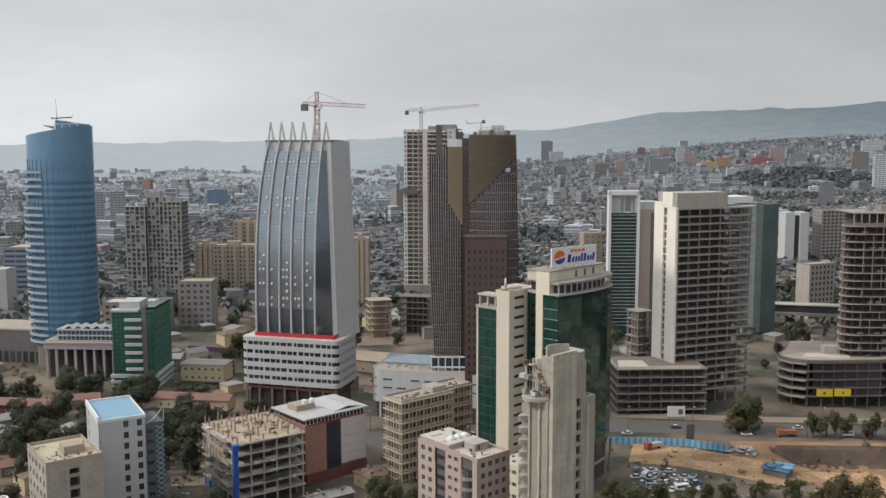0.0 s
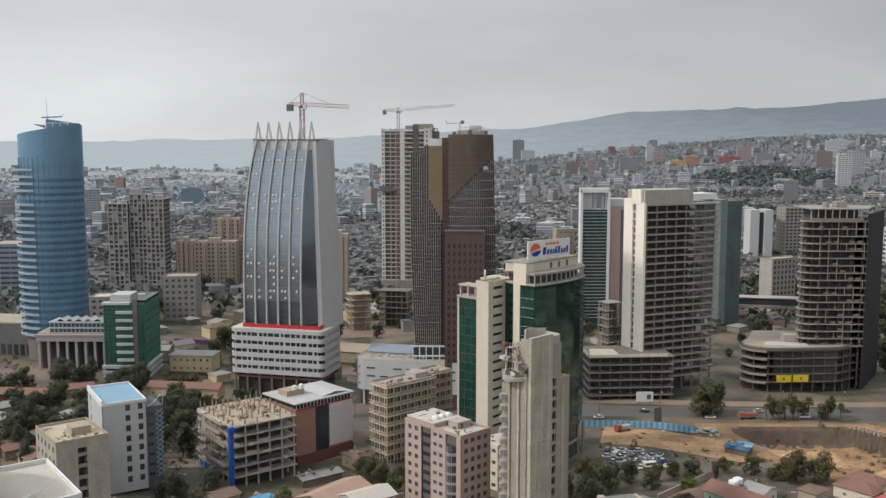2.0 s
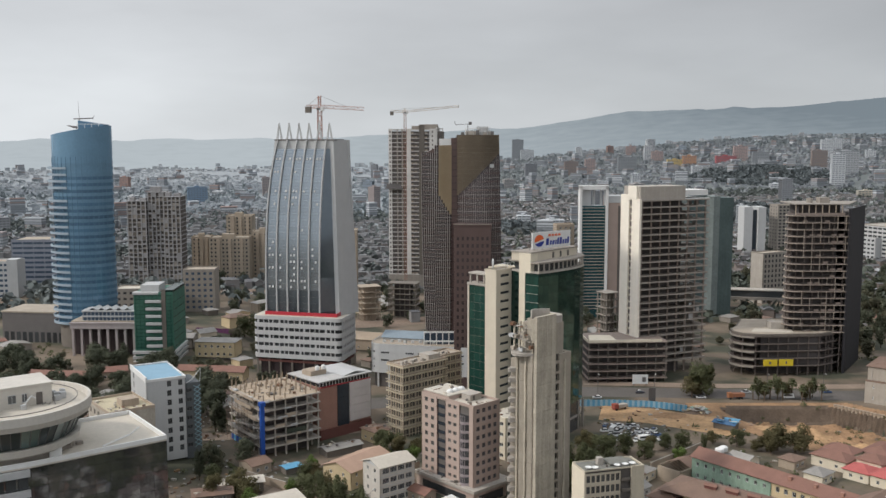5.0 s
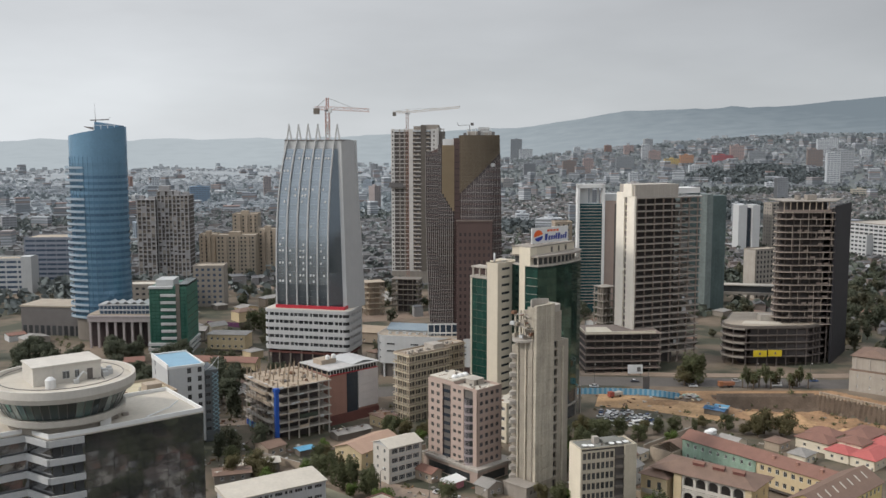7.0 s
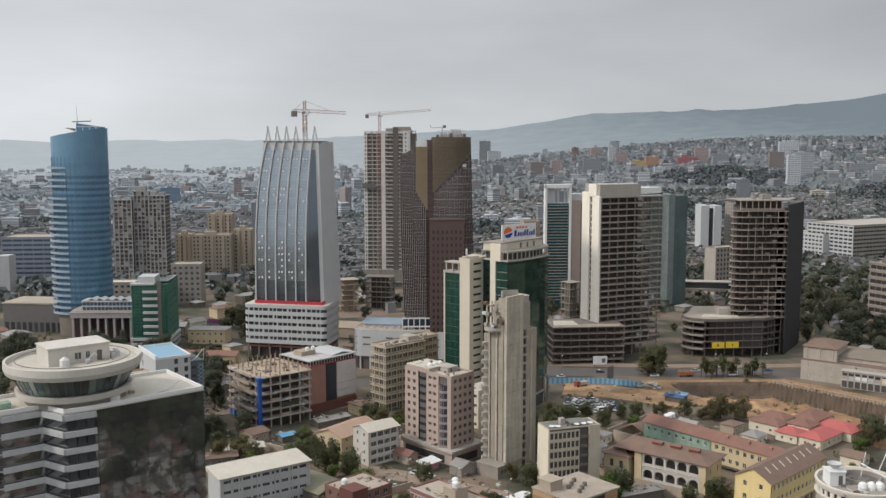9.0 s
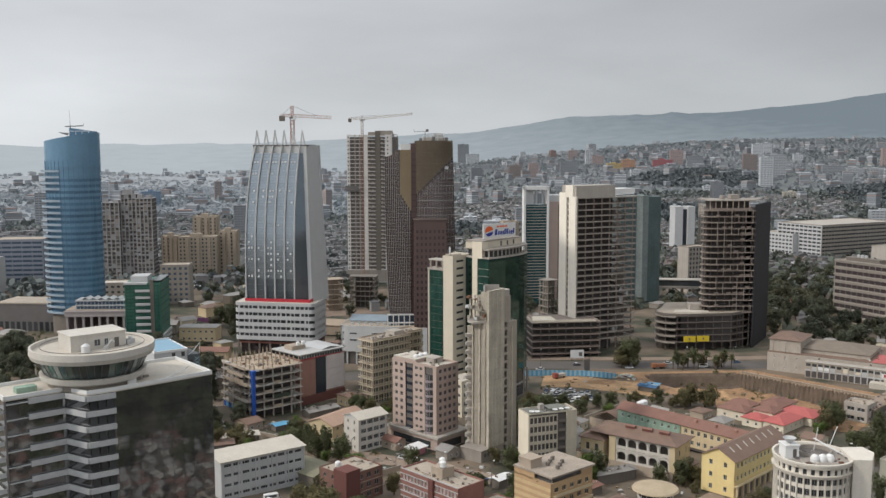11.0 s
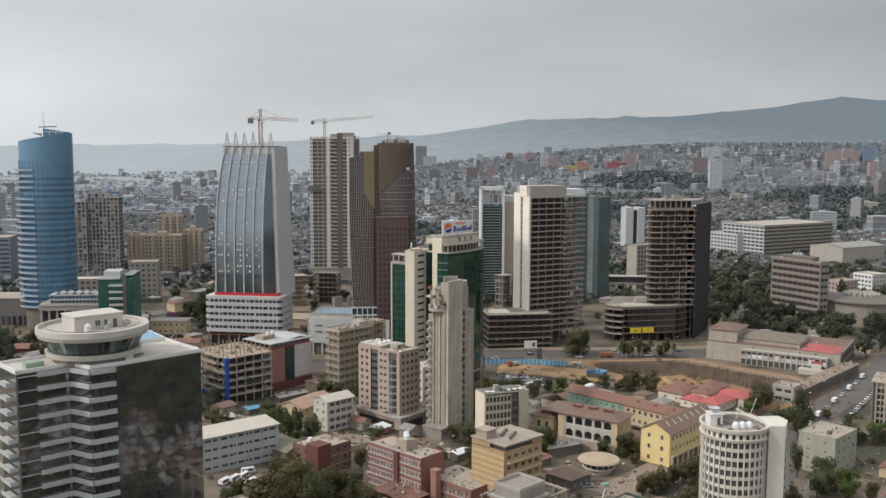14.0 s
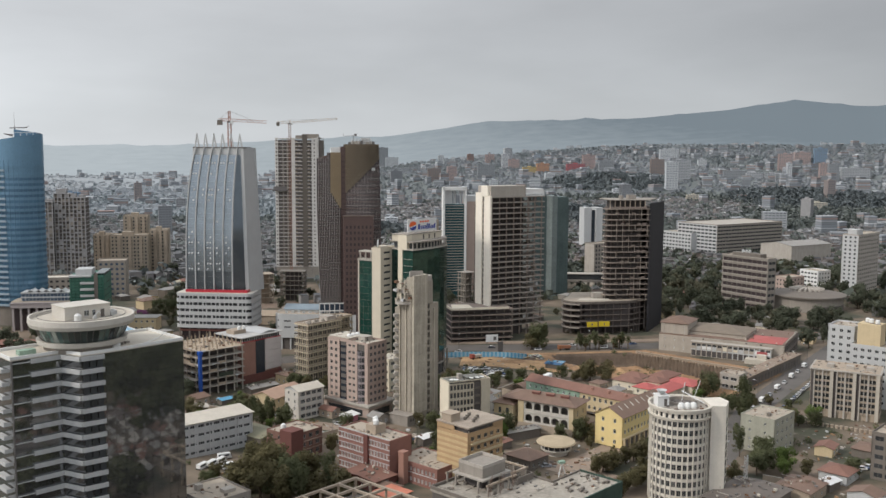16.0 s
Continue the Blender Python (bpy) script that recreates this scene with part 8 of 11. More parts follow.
def west_blocks():
    # white house with blue roof
    ob = block("office_block", "white office block with a shallow blue sheet roof", "building", (-110.0, 267.0), 31, 13.5, 23.0, 8, 3.35, OFFWH, dict(cols=2, ww=1.5, wh=2.0, gaps=(0.58, 0.87), fr=METAL), dict(cols=1, ww=1.2, wh=2.3, gaps=(0.2,), fr=METAL), z0=6.0, parapet=0)
    H = 26.8
    part("blue_roof", Shape().prism([(0.4, 0.4), (13.1, 0.4), (13.1, 22.6), (0.4, 22.6)], H, [H + 0.5, H + 0.5, H + 0.9, H + 0.9]), ROOFBL, ob)
    part("roof_rim", Shape().box(-0.2, 0, H, 0.3, 23, H + 1.8).box(-0.2, 22.6, H, 13.5, 23.2, H + 1.4).box(0, -0.2, H, 13.7, 0.25, H + 0.9).box(13.2, 0, H, 13.7, 23, H + 0.9), WHITE, ob)
    part("grey_wing", Shape().box(13.7, 1.0, -3, 19.0, 14, 24.5), surf("dark slate render", (0.105, 0.115, 0.12), var=0.15, streak=0.1), ob)
    s = Shape()
    for i in range(7):
        z = 1 + i * 3.2
        s.tube((19.1, 1.0, z), (16.6, 0.8, z + 1.6), 0.14, n=4).tube((16.6, 0.8, z + 1.6), (19.1, 1.0, z + 3.2), 0.14, n=4).tube((16.6, 0.8, z), (19.1, 1.0, z + 1.6), 0.14, n=4).tube((19.1, 1.0, z + 1.6), (16.6, 0.8, z + 3.2), 0.14, n=4)
    part("diagonal_lattice", s, surf("dull teal steel", (0.20, 0.31, 0.34), rough=0.5), ob)
    part("roof_horn", Shape().tube((14, 1.3, 24.4), (16.2, 1.3, 25.6), 0.18, n=5).tube((16.2, 1.3, 25.6), (19.4, 1.3, 29.2), 0.2, 0.1, n=5).tube((19.4, 1.3, 29.2), (19.0, 1.3, 24.4), 0.12, n=5), OFFWH, ob)
    wm = window_mesh(2.0, 1.4, METAL, PANE, 1, 0.0)
    for i in range(7):
        piece("window", wm, ob, (15.0, 0.94, 1.4 + i * 3.3))
    # beige concrete house
    b = thing("office_block", (-112.7, 237.5, 4.0), 38, "bare beige concrete block with a dusty flat roof and open stair", "building")
    part("body", Shape().box(0.5, 0, -4, 6.2, 20.5, 26), STAIN, b)
    part("body", Shape().box(8.8, 0, -4, 15, 20.5, 26), STAIN, b)
    part("stair_back", Shape().box(6.2, 3, -4, 8.8, 20.5, 26), DARKIN, b)
    part("lintel", Shape().box(6.2, 0.0, 24, 8.8, 20, 26), CONC_T, b)
    for i in range(7):
        part("landing", Shape().box(6.2, 0.3, 1 + i * 3.4, 8.8, 3, 1.3 + i * 3.4).box(6.2, 0.3, 1.3 + i * 3.4, 8.8, 0.5, 2.1 + i * 3.4), CONC, b)
    facade(b, (0.2, 20.5), -90, 20.5, 0, 7, 3.7, STAIN, 5, 1.6, 1.8, 0.9, CONC, DARKIN)
    roof_and_parapet(b, 14.8, 20.5, 26, CONC_T, surf("yellowish dusty roof", (0.42, 0.37, 0.26), var=0.25, size=4), 0.9, x0=0.2)
    part("roof_house", Shape().box(6.5, 6, 26, 12, 11, 28.4), CONC_T, b)
    # low white factory
    f = block("factory", "long grey white workshop with narrow windows and a pale roof", "building", (-71.0, 190.0), 33, 30.5, 10.0, 4, 3.3, GREYP, dict(cols=9, ww=2.5, wh=1.1, sill=1.5, fr=OFFWH, pane=PANE, bars=2), None, parapet=0)
    part("roof", Shape().prism([(-0.5, -0.6), (31, -0.6), (31, 10.6), (-0.5, 10.6)], 13.2, [13.5, 13.5, 14.6, 14.6]), ROOFW, f)
    for i in range(6):
        part("pilaster", Shape().box(i * 6.0, -0.25, -1, i * 6.0 + 0.4, 0, 13.2), OFFWH, f)
    # green glass office
    g = thing("office_block", (-159.0, 405.0, 6.0), 2, "green glass office block with white balconies", "building")
    part("body", Shape().box(0, 0, 0, 19, 25, 36), surf("green mesh wrap", (0.045, 0.135, 0.098), rough=0.6, var=0.35, size=6.0), g)
    part("glass_front", Shape().box(0.5, -0.2, 8, 18.5, 0.1, 35), glass("mid green glass", (0.06, 0.165, 0.125), rough=0.2, metal=0.35, var=0.3, size=4.0), g)
    for i in range(15):
        part("transom", Shape().box(0.5, -0.3, 8.6 + i * 1.85, 18.5, -0.18, 8.75 + i * 1.85), GREENGL_D, g)
    for i in range(9):
        part("mullion", Shape().box(0.9 + i * 2.1, -0.28, 8, 1.0 + i * 2.1, -0.18, 35), GREENGL_D, g)
    for i in range(8):
        part("flank_line", Shape().box(19.0, 1, 5 + i * 3.7, 19.12, 24, 5.2 + i * 3.7), GREENGL_D, g)
    bm_ = Shape().box(6.0, -1.6, 0, 13.5, 0, 1.2).mesh("balcony", OFFWH)
    for i in range(7):
        piece("balcony", bm_, g, (0, 0, 9 + i * 3.7))
    part("corner_pier", Shape().box(13.5, -0.4, 8, 15.5, 0.2, 37.5), CONC_D, g)
    for i in range(3):
        part("podium_band", Shape().box(-1.0, -1.4, 0.5 + i * 2.6, 20, 25, 1.9 + i * 2.6), OFFWH, g)
    part("crown", Shape().box(3, 2, 36, 12, 14, 39.5).box(-0.4, -0.6, 35.2, 12, 4, 36.2), OFFWH, g)
    part("dark_gable", Shape().box(14, 1, 36, 19, 25, 37.2), GREENGL_D, g)
    # grey glass box west of the blue tower
    d = thing("office_block", (-246.0, 452.0, 6.0), -8, "low dark grey office box with a white podium wall", "building")
    part("body", Shape().box(0, 0, -2, 36, 22, 18), METAL, d)
    part("roof", Shape().box(-0.4, -0.4, 18, 36.4, 22.4, 18.8), ROOFC, d)
    for i in range(10):
        part("window", Shape().box(1 + i * 3.5, -0.1, 1, 3.2 + i * 3.5, 0.02, 7.5), PANE, d)
    # small villas
    pitched("villa", "small cream two storey villa with a flat roof", (-134, 421), -6, 21, 11, 8.0, 1.0, YEL_P, TIN, rows=2, cols=6, ww=1.3, wh=1.3, hip=True, category="villa")
    pitched("house", "grey house with a red painted shopfront", (-156, 436), 0, 17, 10, 5.4, 1.5, CONC, TIN, rows=2, cols=5)
    pitched("house", "long low cream range with a brown red roof", (-131, 377), -8, 32, 8, 4.4, 1.6, YEL_P, TINRED, cols=9, ww=1.0)
    pitched("house", "low house with a faded red roof among trees", (-193, 360), -6, 26, 9, 4.0, 1.6, MAROON, TINRED, cols=5)
    pitched("house", "low house with a pink grey roof among trees", (-163, 366), 20, 12, 8, 4.0, 1.4, CONC_T, TINRED, cols=3)
    # tan warehouse range behind the towers
    pitched("warehouse", "long tan roofed warehouse range", (-75, 468), -18, 50, 20, 6, 2.0, CONC_T, surf("tan felt roof", (0.34, 0.27, 0.2), var=0.15), category="warehouse", cols=8)
    skeleton("unfinished_building", "ruined tan concrete frame on bare ground", (-60, 548), 20, [(0, 0), (14, 0), (14, 12), (0, 12)], 6, 3.6, CONC_T, step=4)
    skeleton("unfinished_building", "dark concrete frame beside a cleared plot", (-44, 566), -10, [(0, 0), (20, 0), (20, 12), (0, 12)], 6, 3.6, CONC_D, step=4, dark=1)


west_blocks()


SITEROOF = surf("stained unfinished roof", (0.33, 0.30, 0.255), var=0.4, size=8.0, bump=0.3)


def roof_site():
    """The unfinished roof close under the end of the path, and the open frame next to it."""
    ob = thing("unfinished_building", (38.0, 92.0, 0), 38, "unfinished concrete roof with a raw stair head and green netting", "unfinished building")
    rnd2 = random.Random(15)
    part("roof_slab", Shape().box(0, 0, 9.2, 31, 40, 10.0), SITEROOF, ob)
    part("roof_slab", Shape().box(31, 0, 9.2, 46, 16, 10.0), SITEROOF, ob)
    part("wall", Shape().box(0.5, 0.5, -1, 31, 39.5, 9.2).box(31, 0.5, -1, 45.5, 15.5, 9.2), DARKIN, ob)
    part("parapet", Shape().box(0, 39.6, 10, 31, 40, 11.0).box(0, 0, 10, 0.4, 39.6, 11.0).box(30.6, 16, 10, 31, 39.6, 10.7).box(31, 15.6, 10, 46, 16, 10.5), CONC_D, ob)
    part("green_net", Shape().box(46.0, -0.5, 1, 46.4, 16, 10.6).box(-0.4, -0.5, 1, 46, 0, 10.6), surf("dark green netting", (0.045, 0.075, 0.06), var=0.35), ob)
    head = thing("roof_stair_head", (41.4, 97.5, 0), 38, "raw concrete stair head with a water tank and scaffold poles", "stair head")
    part("tank_box", Shape().box(3, 24, 14.2, 14, 34, 17.2), CONC, head)
    part("tank_rim", Shape().box(3, 24, 17.2, 14, 24.3, 18.2).box(3, 33.7, 17.2, 14, 34, 18.2).box(3, 24.3, 17.2, 3.3, 33.7, 18.2).box(13.7, 24.3, 17.2, 14, 33.7, 18.2), CONC_L, head)
    part("platform", Shape().box(1.6, 22.6, 13.7, 15.4, 35.4, 14.2), CONC_L, head)
    # Near-black box stands in for the shaded space under the platform.
    part("stair_core", Shape().box(5, 26, 10, 13, 33, 13.7), BLACKIN, head)
    for x in (1.0, 6.0, 11.0):
        for y in (20.0, 24.0, 33.4, 37.0):
            part("column", Shape().box(x, y, 10, x + 0.5, y + 0.5, 13.7), CONC, head)
    for y in (20.0, 37.0):
        part("beam", Shape().box(0.6, y, 13.1, 15, y + 0.5, 13.7), CONC_T, head)
    for i in range(9):
        part("scaffold_pole", Shape().tube((0.2 + 1.9 * i, 19.2 + (i % 3), 10), (0.5 + 1.9 * i, 19.2 + (i % 3), 14.5 + (i % 4) * 0.6), 0.09, n=5), TINBR, head)
    for i in range(10):
        part("plank", Shape().box(0, 0, 0, 3.4, 0.3, 0.12), rnd2.choice((CONC_L, TINBR, YEL_P)), head, at=(rnd2.uniform(0, 18), rnd2.uniform(16, 36), rnd2.choice((10.1, 13.8))), yaw=rnd2.uniform(0, 180))
    part("low_wall", Shape().box(15, 20, 10, 23, 20.4, 12.2).box(23, 20, 10, 23.4, 34, 12.2), CONC_D, head)
    s = Shape()
    for x in (15, 18.5, 22):
        for y in (22, 27, 32):
            part("column", Shape().box(x, y, 10, x + 0.45, y + 0.45, 13.6), CONC, head)
    part("beam", Shape().box(14.5, 21.8, 13.2, 23, 22.5, 13.8).box(22, 21.8, 13.2, 22.6, 33, 13.8), CONC_T, head)
    part("open_stair", Shape().box(15, 24, 10, 21.5, 31, 10.9), DARKIN, head)
    rnd = random.Random(4)
    for i in range(60):
        x, y = (rnd.uniform(2, 29), rnd.uniform(4, 37)) if i < 36 else (rnd.uniform(29, 44), rnd.uniform(1, 14))
        s.box(x, y, 10.0, x + rnd.uniform(0.4, 1.6), y + rnd.uniform(0.3, 1.2), 10.0 + rnd.uniform(0.2, 0.9))
    part("site_rubble", s, CONC_D, ob, kind="stuff")
    c = thing("site_hoist", (56.0, 128.0, 10.0), 20, "small steel roof hoist with splayed legs", "hoist")
    for foot in ((0, 0, 0), (2.8, 0, 0), (1.4, 2, 0)):
        part("leg", Shape().tube(foot, (1.4, 0.4, 4.6), 0.12), STEELW, c)
    part("head", Shape().box(0.2, -0.3, 4.4, 2.4, 1.0, 5.2), GREENP, c)
    # open frame to the west
    fr = thing("unfinished_building", (-14.0, 98.0, 0), 40, "open concrete roof frame of beams without slabs", "unfinished building")
    bm_ = Shape().box(0, -0.3, 0, 30, 0.3, 0.8).mesh("beam", CONC_T)
    bm2 = Shape().box(-0.3, 0, 0, 0.3, 28, 0.8).mesh("beam", CONC_T)
    cm = Shape().box(-0.3, -0.3, -1, 0.3, 0.3, 8.6).mesh("column", CONC_T)
    for i in range(5):
        piece("beam", bm_, fr, (0, i * 7, 8.6))
        piece("beam", bm2, fr, (i * 7.5, 0, 8.6))
        for j in range(5):
            piece("column", cm, fr, (i * 7.5, j * 7, 0))
    part("floor_slab", Shape().box(-0.5, -0.5, 3.2, 30.5, 28.5, 3.6), CONC_D, fr)
    # flat roofs in the shade of the black tower
    fl = block("shop_building", "low building with a cluttered pale flat roof", "building", (-55.0, 126.0), 37, 16, 18, 2, 3.6, CONC, dict(cols=4), dict(cols=4), roof=ROOFC, parapet=0.6)
    part("roof_box", Shape().box(4, 12, 7.2, 6, 14, 9.2), CONC_L, fl)
    part("roof_box", Shape().box(9, 4, 7.2, 13, 7, 8.4), CONC_L, fl)
    ln = block("shop_building", "low concrete shop roof with small plant boxes", "building", (-8, 196), 44, 14, 9, 1, 4.0, CONC_T, dict(cols=3), dict(cols=2), parapet=0.4)


roof_site()


def east_background():
    o = block("office_block", "long tan grey office block with continuous window bands", "building", (308, 475), 24, 9, 42, 8, 4.7, CONC, dict(cols=2, ww=3.4, wh=2.0), dict(cols=9, ww=4.4, wh=2.5, fr=CONC_T, pane=BROWNGL, bars=2), roof=ROOFC, far=True)
    part("roof_house", Shape().box(1.5, 8, 37.6, 8, 34, 40.6), CONC_D, o)
    for i in range(9):
        part("floor_band", Shape().box(-0.5, -0.3, i * 4.7 - 0.3, 0.0, 42.3, i * 4.7 + 0.5), CONC, o)
    tanks_on((308, 475), 24, ((4, 20), (4, 23), (4, 26)), 40.6, OFFWH)
    r = thing("rotunda", (346, 487, 0), 0, "wide round grey hall with a shallow ribbed cone roof", "hall")
    part("wall", Shape().lathe([(25.5, -2), (25.5, 10.2), (25, 10.2)], 64), CONC, r)
    part("arches", Shape().lathe([(25.6, 1), (25.6, 4.5)], 64, a0=radians(250), a1=radians(330)), DARKIN, r)
    part("roof", Shape().lathe([(25.4, 10.0), (27.6, 10.0), (27.6, 11.0), (13, 13.2), (0, 16.0)], 64), CONC_D, r)
    for i in range(20):
        a = 18 * i
        part("rib", Shape().prism([(4, -0.5), (12.5, -0.8), (12.5, 0.8), (4, 0.5)], 12, [16.0, 14.9, 14.9, 16.0]), CONC_L, r, yaw=a)
    a1 = block("apartment_block", "tall white and grey apartment slab", "building", (412, 528), 36, 42, 13, 15, 3.3, CONC_L, dict(cols=10, ww=1.6, wh=1.5), dict(cols=3, ww=1.6, wh=1.5), wall_l=OFFWH, far=True)
    part("roof_tower", Shape().box(3, 3, 49.5, 15, 10, 54), DULLW, a1)
    w = block("hospital_block", "long white hospital wing with rows of windows", "building", (424, 812), 24, 110, 58, 9, 3.9, CONC, dict(cols=24, ww=4.1, wh=1.6), dict(cols=10, ww=4.6, wh=2.0), wall_l=DULLW, roof=CONC_L, far=True)
    w2 = block("hospital_block", "lower white hospital wing with balconies", "building", (405, 836), 24, 20, 44, 6, 4.0, OFFWH, None, dict(cols=9, ww=3.2, wh=1.9), far=True)
    pitched("warehouse", "large white hall with a pale shallow roof", (470, 735), 22, 62, 40, 20, 3, CONC_L, TIN, along="x", category="hall", cols=6, colsl=4, ww=2, wh=3, rows=1)
    block("apartment_house", "pink three storey house in the trees", "building", (361, 545), 22, 22, 14, 4, 3.4, PINK, dict(cols=5), dict(cols=4), far=True)
    block("apartment_house", "white three storey house with balconies", "building", (395, 556), 22, 16, 18, 5, 3.4, WHITE, dict(cols=4), dict(cols=5, ww=2.2), far=True)
    block("office_block", "narrow grey and white office slab behind a dark tower", "building", (221, 612), 26, 22, 12, 10, 3.6, CONC, dict(cols=6, ww=1.6, wh=2.0), None, wall_l=CONC_L, far=True)
    tw = thing("apartment_block", (300, 900, 0), 4, "pair of blank white slabs with a dark glazed link", "building")
    part("slab", Shape().box(0, 0, -2, 9, 16, 50), OFFWH, tw)
    part("slab", Shape().box(14, -2, -2, 22, 16, 50), OFFWH, tw)
    part("link", Shape().box(9, 2, -2, 14, 14, 47), NAVYGL, tw)
    block("apartment_block", "grey apartment block with stacked balconies", "building", (336, 905), 12, 40, 16, 15, 3.4, CONC, dict(cols=9, ww=2.6, wh=1.8), dict(cols=3), far=True)
    s = thing("elevated_station", (170, 596, 0), -12, "low curved grey elevated railway station", "station")
    part("deck", Shape().box(0, 0, 7, 90, 12, 9), CONC, s)
    part("roof", Shape().box(10, 1, 13.4, 80, 11, 14), CONC_L, s)
    part("glazing", Shape().box(10, 2, 9, 80, 10, 13.4), PANE, s)
    for i in range(10):
        part("pier", Shape().box(3 + i * 9, 4, -2, 5 + i * 9, 7, 7), CONC, s)


east_background()


BROWNB = surf("brown beige render", (0.33, 0.28, 0.22), var=0.1, streak=0.08)


def west_background():
    def stepped(at, yaw, w, d, n, label, mat=BROWNB):
        o = block("apartment_block", label, "building", at, yaw, w, d, n, 3.2, mat, dict(cols=int(w / 3.2), ww=1.3, wh=1.5, fr=CONC_D), dict(cols=max(2, int(d / 3.5)), ww=1.3, wh=1.5, fr=CONC_D), z0=2.0, far=True)
        for i in range(3):
            part("balcony_shaft", Shape().box(w * (0.2 + 0.28 * i), -1.1, 4, w * (0.2 + 0.28 * i) + 2.6, 0, n * 3.2 - 0.6), CONC_T, o)
        part("roof_house", Shape().box(w * 0.3, d * 0.3, n * 3.2, w * 0.6, d * 0.7, n * 3.2 + 3), mat, o)
    stepped((-206, 690), 2, 14, 16, 12, "yellowish apartment block with dark windows")
    stepped((-191, 684), 2, 32, 16, 12, "long yellowish apartment block with stacked balconies")
    stepped((-190, 742), 2, 22, 16, 16, "tall yellowish apartment block behind others")
    stepped((-160, 700), 2, 16, 16, 13, "yellowish apartment block with a flat top")
    stepped((-82, 640), 4, 12, 18, 15, "narrow yellowish apartment block")
    CONC_G = surf("cool grey concrete", (0.30, 0.293, 0.29), streak=0.1)
    sk = thing("unfinished_tower", (-243, 650, 0), 2, "bare grey apartment tower under construction with open floors", "unfinished building")
    rnd = random.Random(19)
    fh, slabs = 3.25, [Shape().box(x0, y0, 0, x1, 20, 0.4).mesh("floor_slab", CONC_G) for x0, x1, y0 in ((0, 14.5, 0.0), (14.5, 27.0, 3.2), (27.0, 40.0, -0.4))]
    for (x0, x1, y0), n, me in zip(((0, 14.5, 0.0), (14.5, 27.0, 3.2), (27.0, 40.0, -0.4)), (22, 24, 23), slabs):
        # Dark filling block, its colour standing in for unlit floors.
        part("core_wall", Shape().box(x0 + 0.6, y0 + 1.3, -2, x1 - 0.6, 19.5, n * fh), DARKIN, sk)
        posts = [x0 + 0.5 + (x1 - x0 - 1.0) * k / 4 for k in range(5)]
        pm = Shape().box(-0.42, 0, -2, 0.42, 0.7, n * fh).mesh("pier", CONC_G)
        for x in posts:
            piece("pier", pm, sk, (x, y0 + 0.05, 0))
        for f in range(n + 1):
            piece("floor_slab", me, sk, (0, 0, f * fh))
            for a, b in zip(posts, posts[1:]):
                r = rnd.random()
                if f < n and r < 0.86:
                    part("infill_wall", Shape().box(a + 0.4, y0 + 0.25, 0.4, b - 0.4, y0 + 0.5, 1.4 if r < 0.5 else (2.2 if r < 0.62 else fh)), (CONC_G, CONC, CONC_D)[rnd.randrange(3)], sk, at=(0, 0, f * fh))
    for x, y, w, h in ((1.5, 4, 3, 2.6), (8, 5, 5, 1.8), (16, 6, 8, 3.8), (28, 3, 4, 3.0), (34, 5, 4.5, 2.2)):
        part("roof_house", Shape().box(x, y, 0, x + w, y + 6, h), CONC_G, sk, at=(0, 0, (22 if x < 14 else 24 if x < 27 else 23) * fh + 0.4))
    for k in range(9):
        part("starter_post", Shape().box(0.6 + 4.7 * k, 0.6, 0, 0.95 + 4.7 * k, 0.95, 2.2 + (k % 3) * 0.5), CONC_G, sk, at=(0, 2.8 if 2 < k < 6 else 0, (22 if k < 3 else 24 if k < 6 else 23) * fh + 0.4))
    block("office_block", "grey glass office with pale window bands", "building", (-326, 640), 3, 40, 30, 12, 3.6, surf("slate blue panel", (0.21, 0.225, 0.26), var=0.08), dict(cols=5, ww=7.2, wh=1.6, fr=OFFWH, pane=PANE_B), dict(cols=4, ww=4, wh=1.6), far=True)
    wo = block("office_block", "long office with white sill bands and dark glazing", "building", (-352, 590), 6, 50, 18, 8, 3.6, DULLW, dict(cols=6, ww=7.2, wh=1.7, sill=1.1, fr=OFFWH, pane=PANE_B), dict(cols=3, ww=4, wh=1.7), z0=4, far=True)
    part("stair_tower", Shape().box(44, -1.5, -2, 51, 10, 31), GREYP, wo)
    block("office_block", "white roofed low office behind trees", "building", (-209, 520), 4, 36, 16, 7, 3.6, CONC, dict(cols=9, ww=2, wh=1.4), dict(cols=3), roof=ROOFW, far=True)
    block("office_block", "grey blue office block with square windows", "building", (-172, 540), 4, 20, 16, 9, 3.6, CONC, dict(cols=5, ww=1.8, wh=1.6, pane=PANE_B), dict(cols=3), z0=2, far=True)
    block("apartment_block", "brown brick apartment block", "building", (-250, 720), 4, 26, 16, 10, 3.2, CONC_RED, dict(cols=7), dict(cols=4), far=True)


west_background()

# ---------------------------------------------------------------- streets and the building site
def ribbon(name, line, width, mat, label, category, lift=0.05):
    pts = []
    for i, (x, y) in enumerate(line):
        a, b = line[max(0, i - 1)], line[min(len(line) - 1, i + 1)]
        ln = math.dist(a, b)
        nx, ny = -(b[1] - a[1]) / ln * width / 2, (b[0] - a[0]) / ln * width / 2
        pts.append(((x + nx, y + ny), (x - nx, y - ny)))
    return sheet(name, pts[::1], mat, label, category, lift)


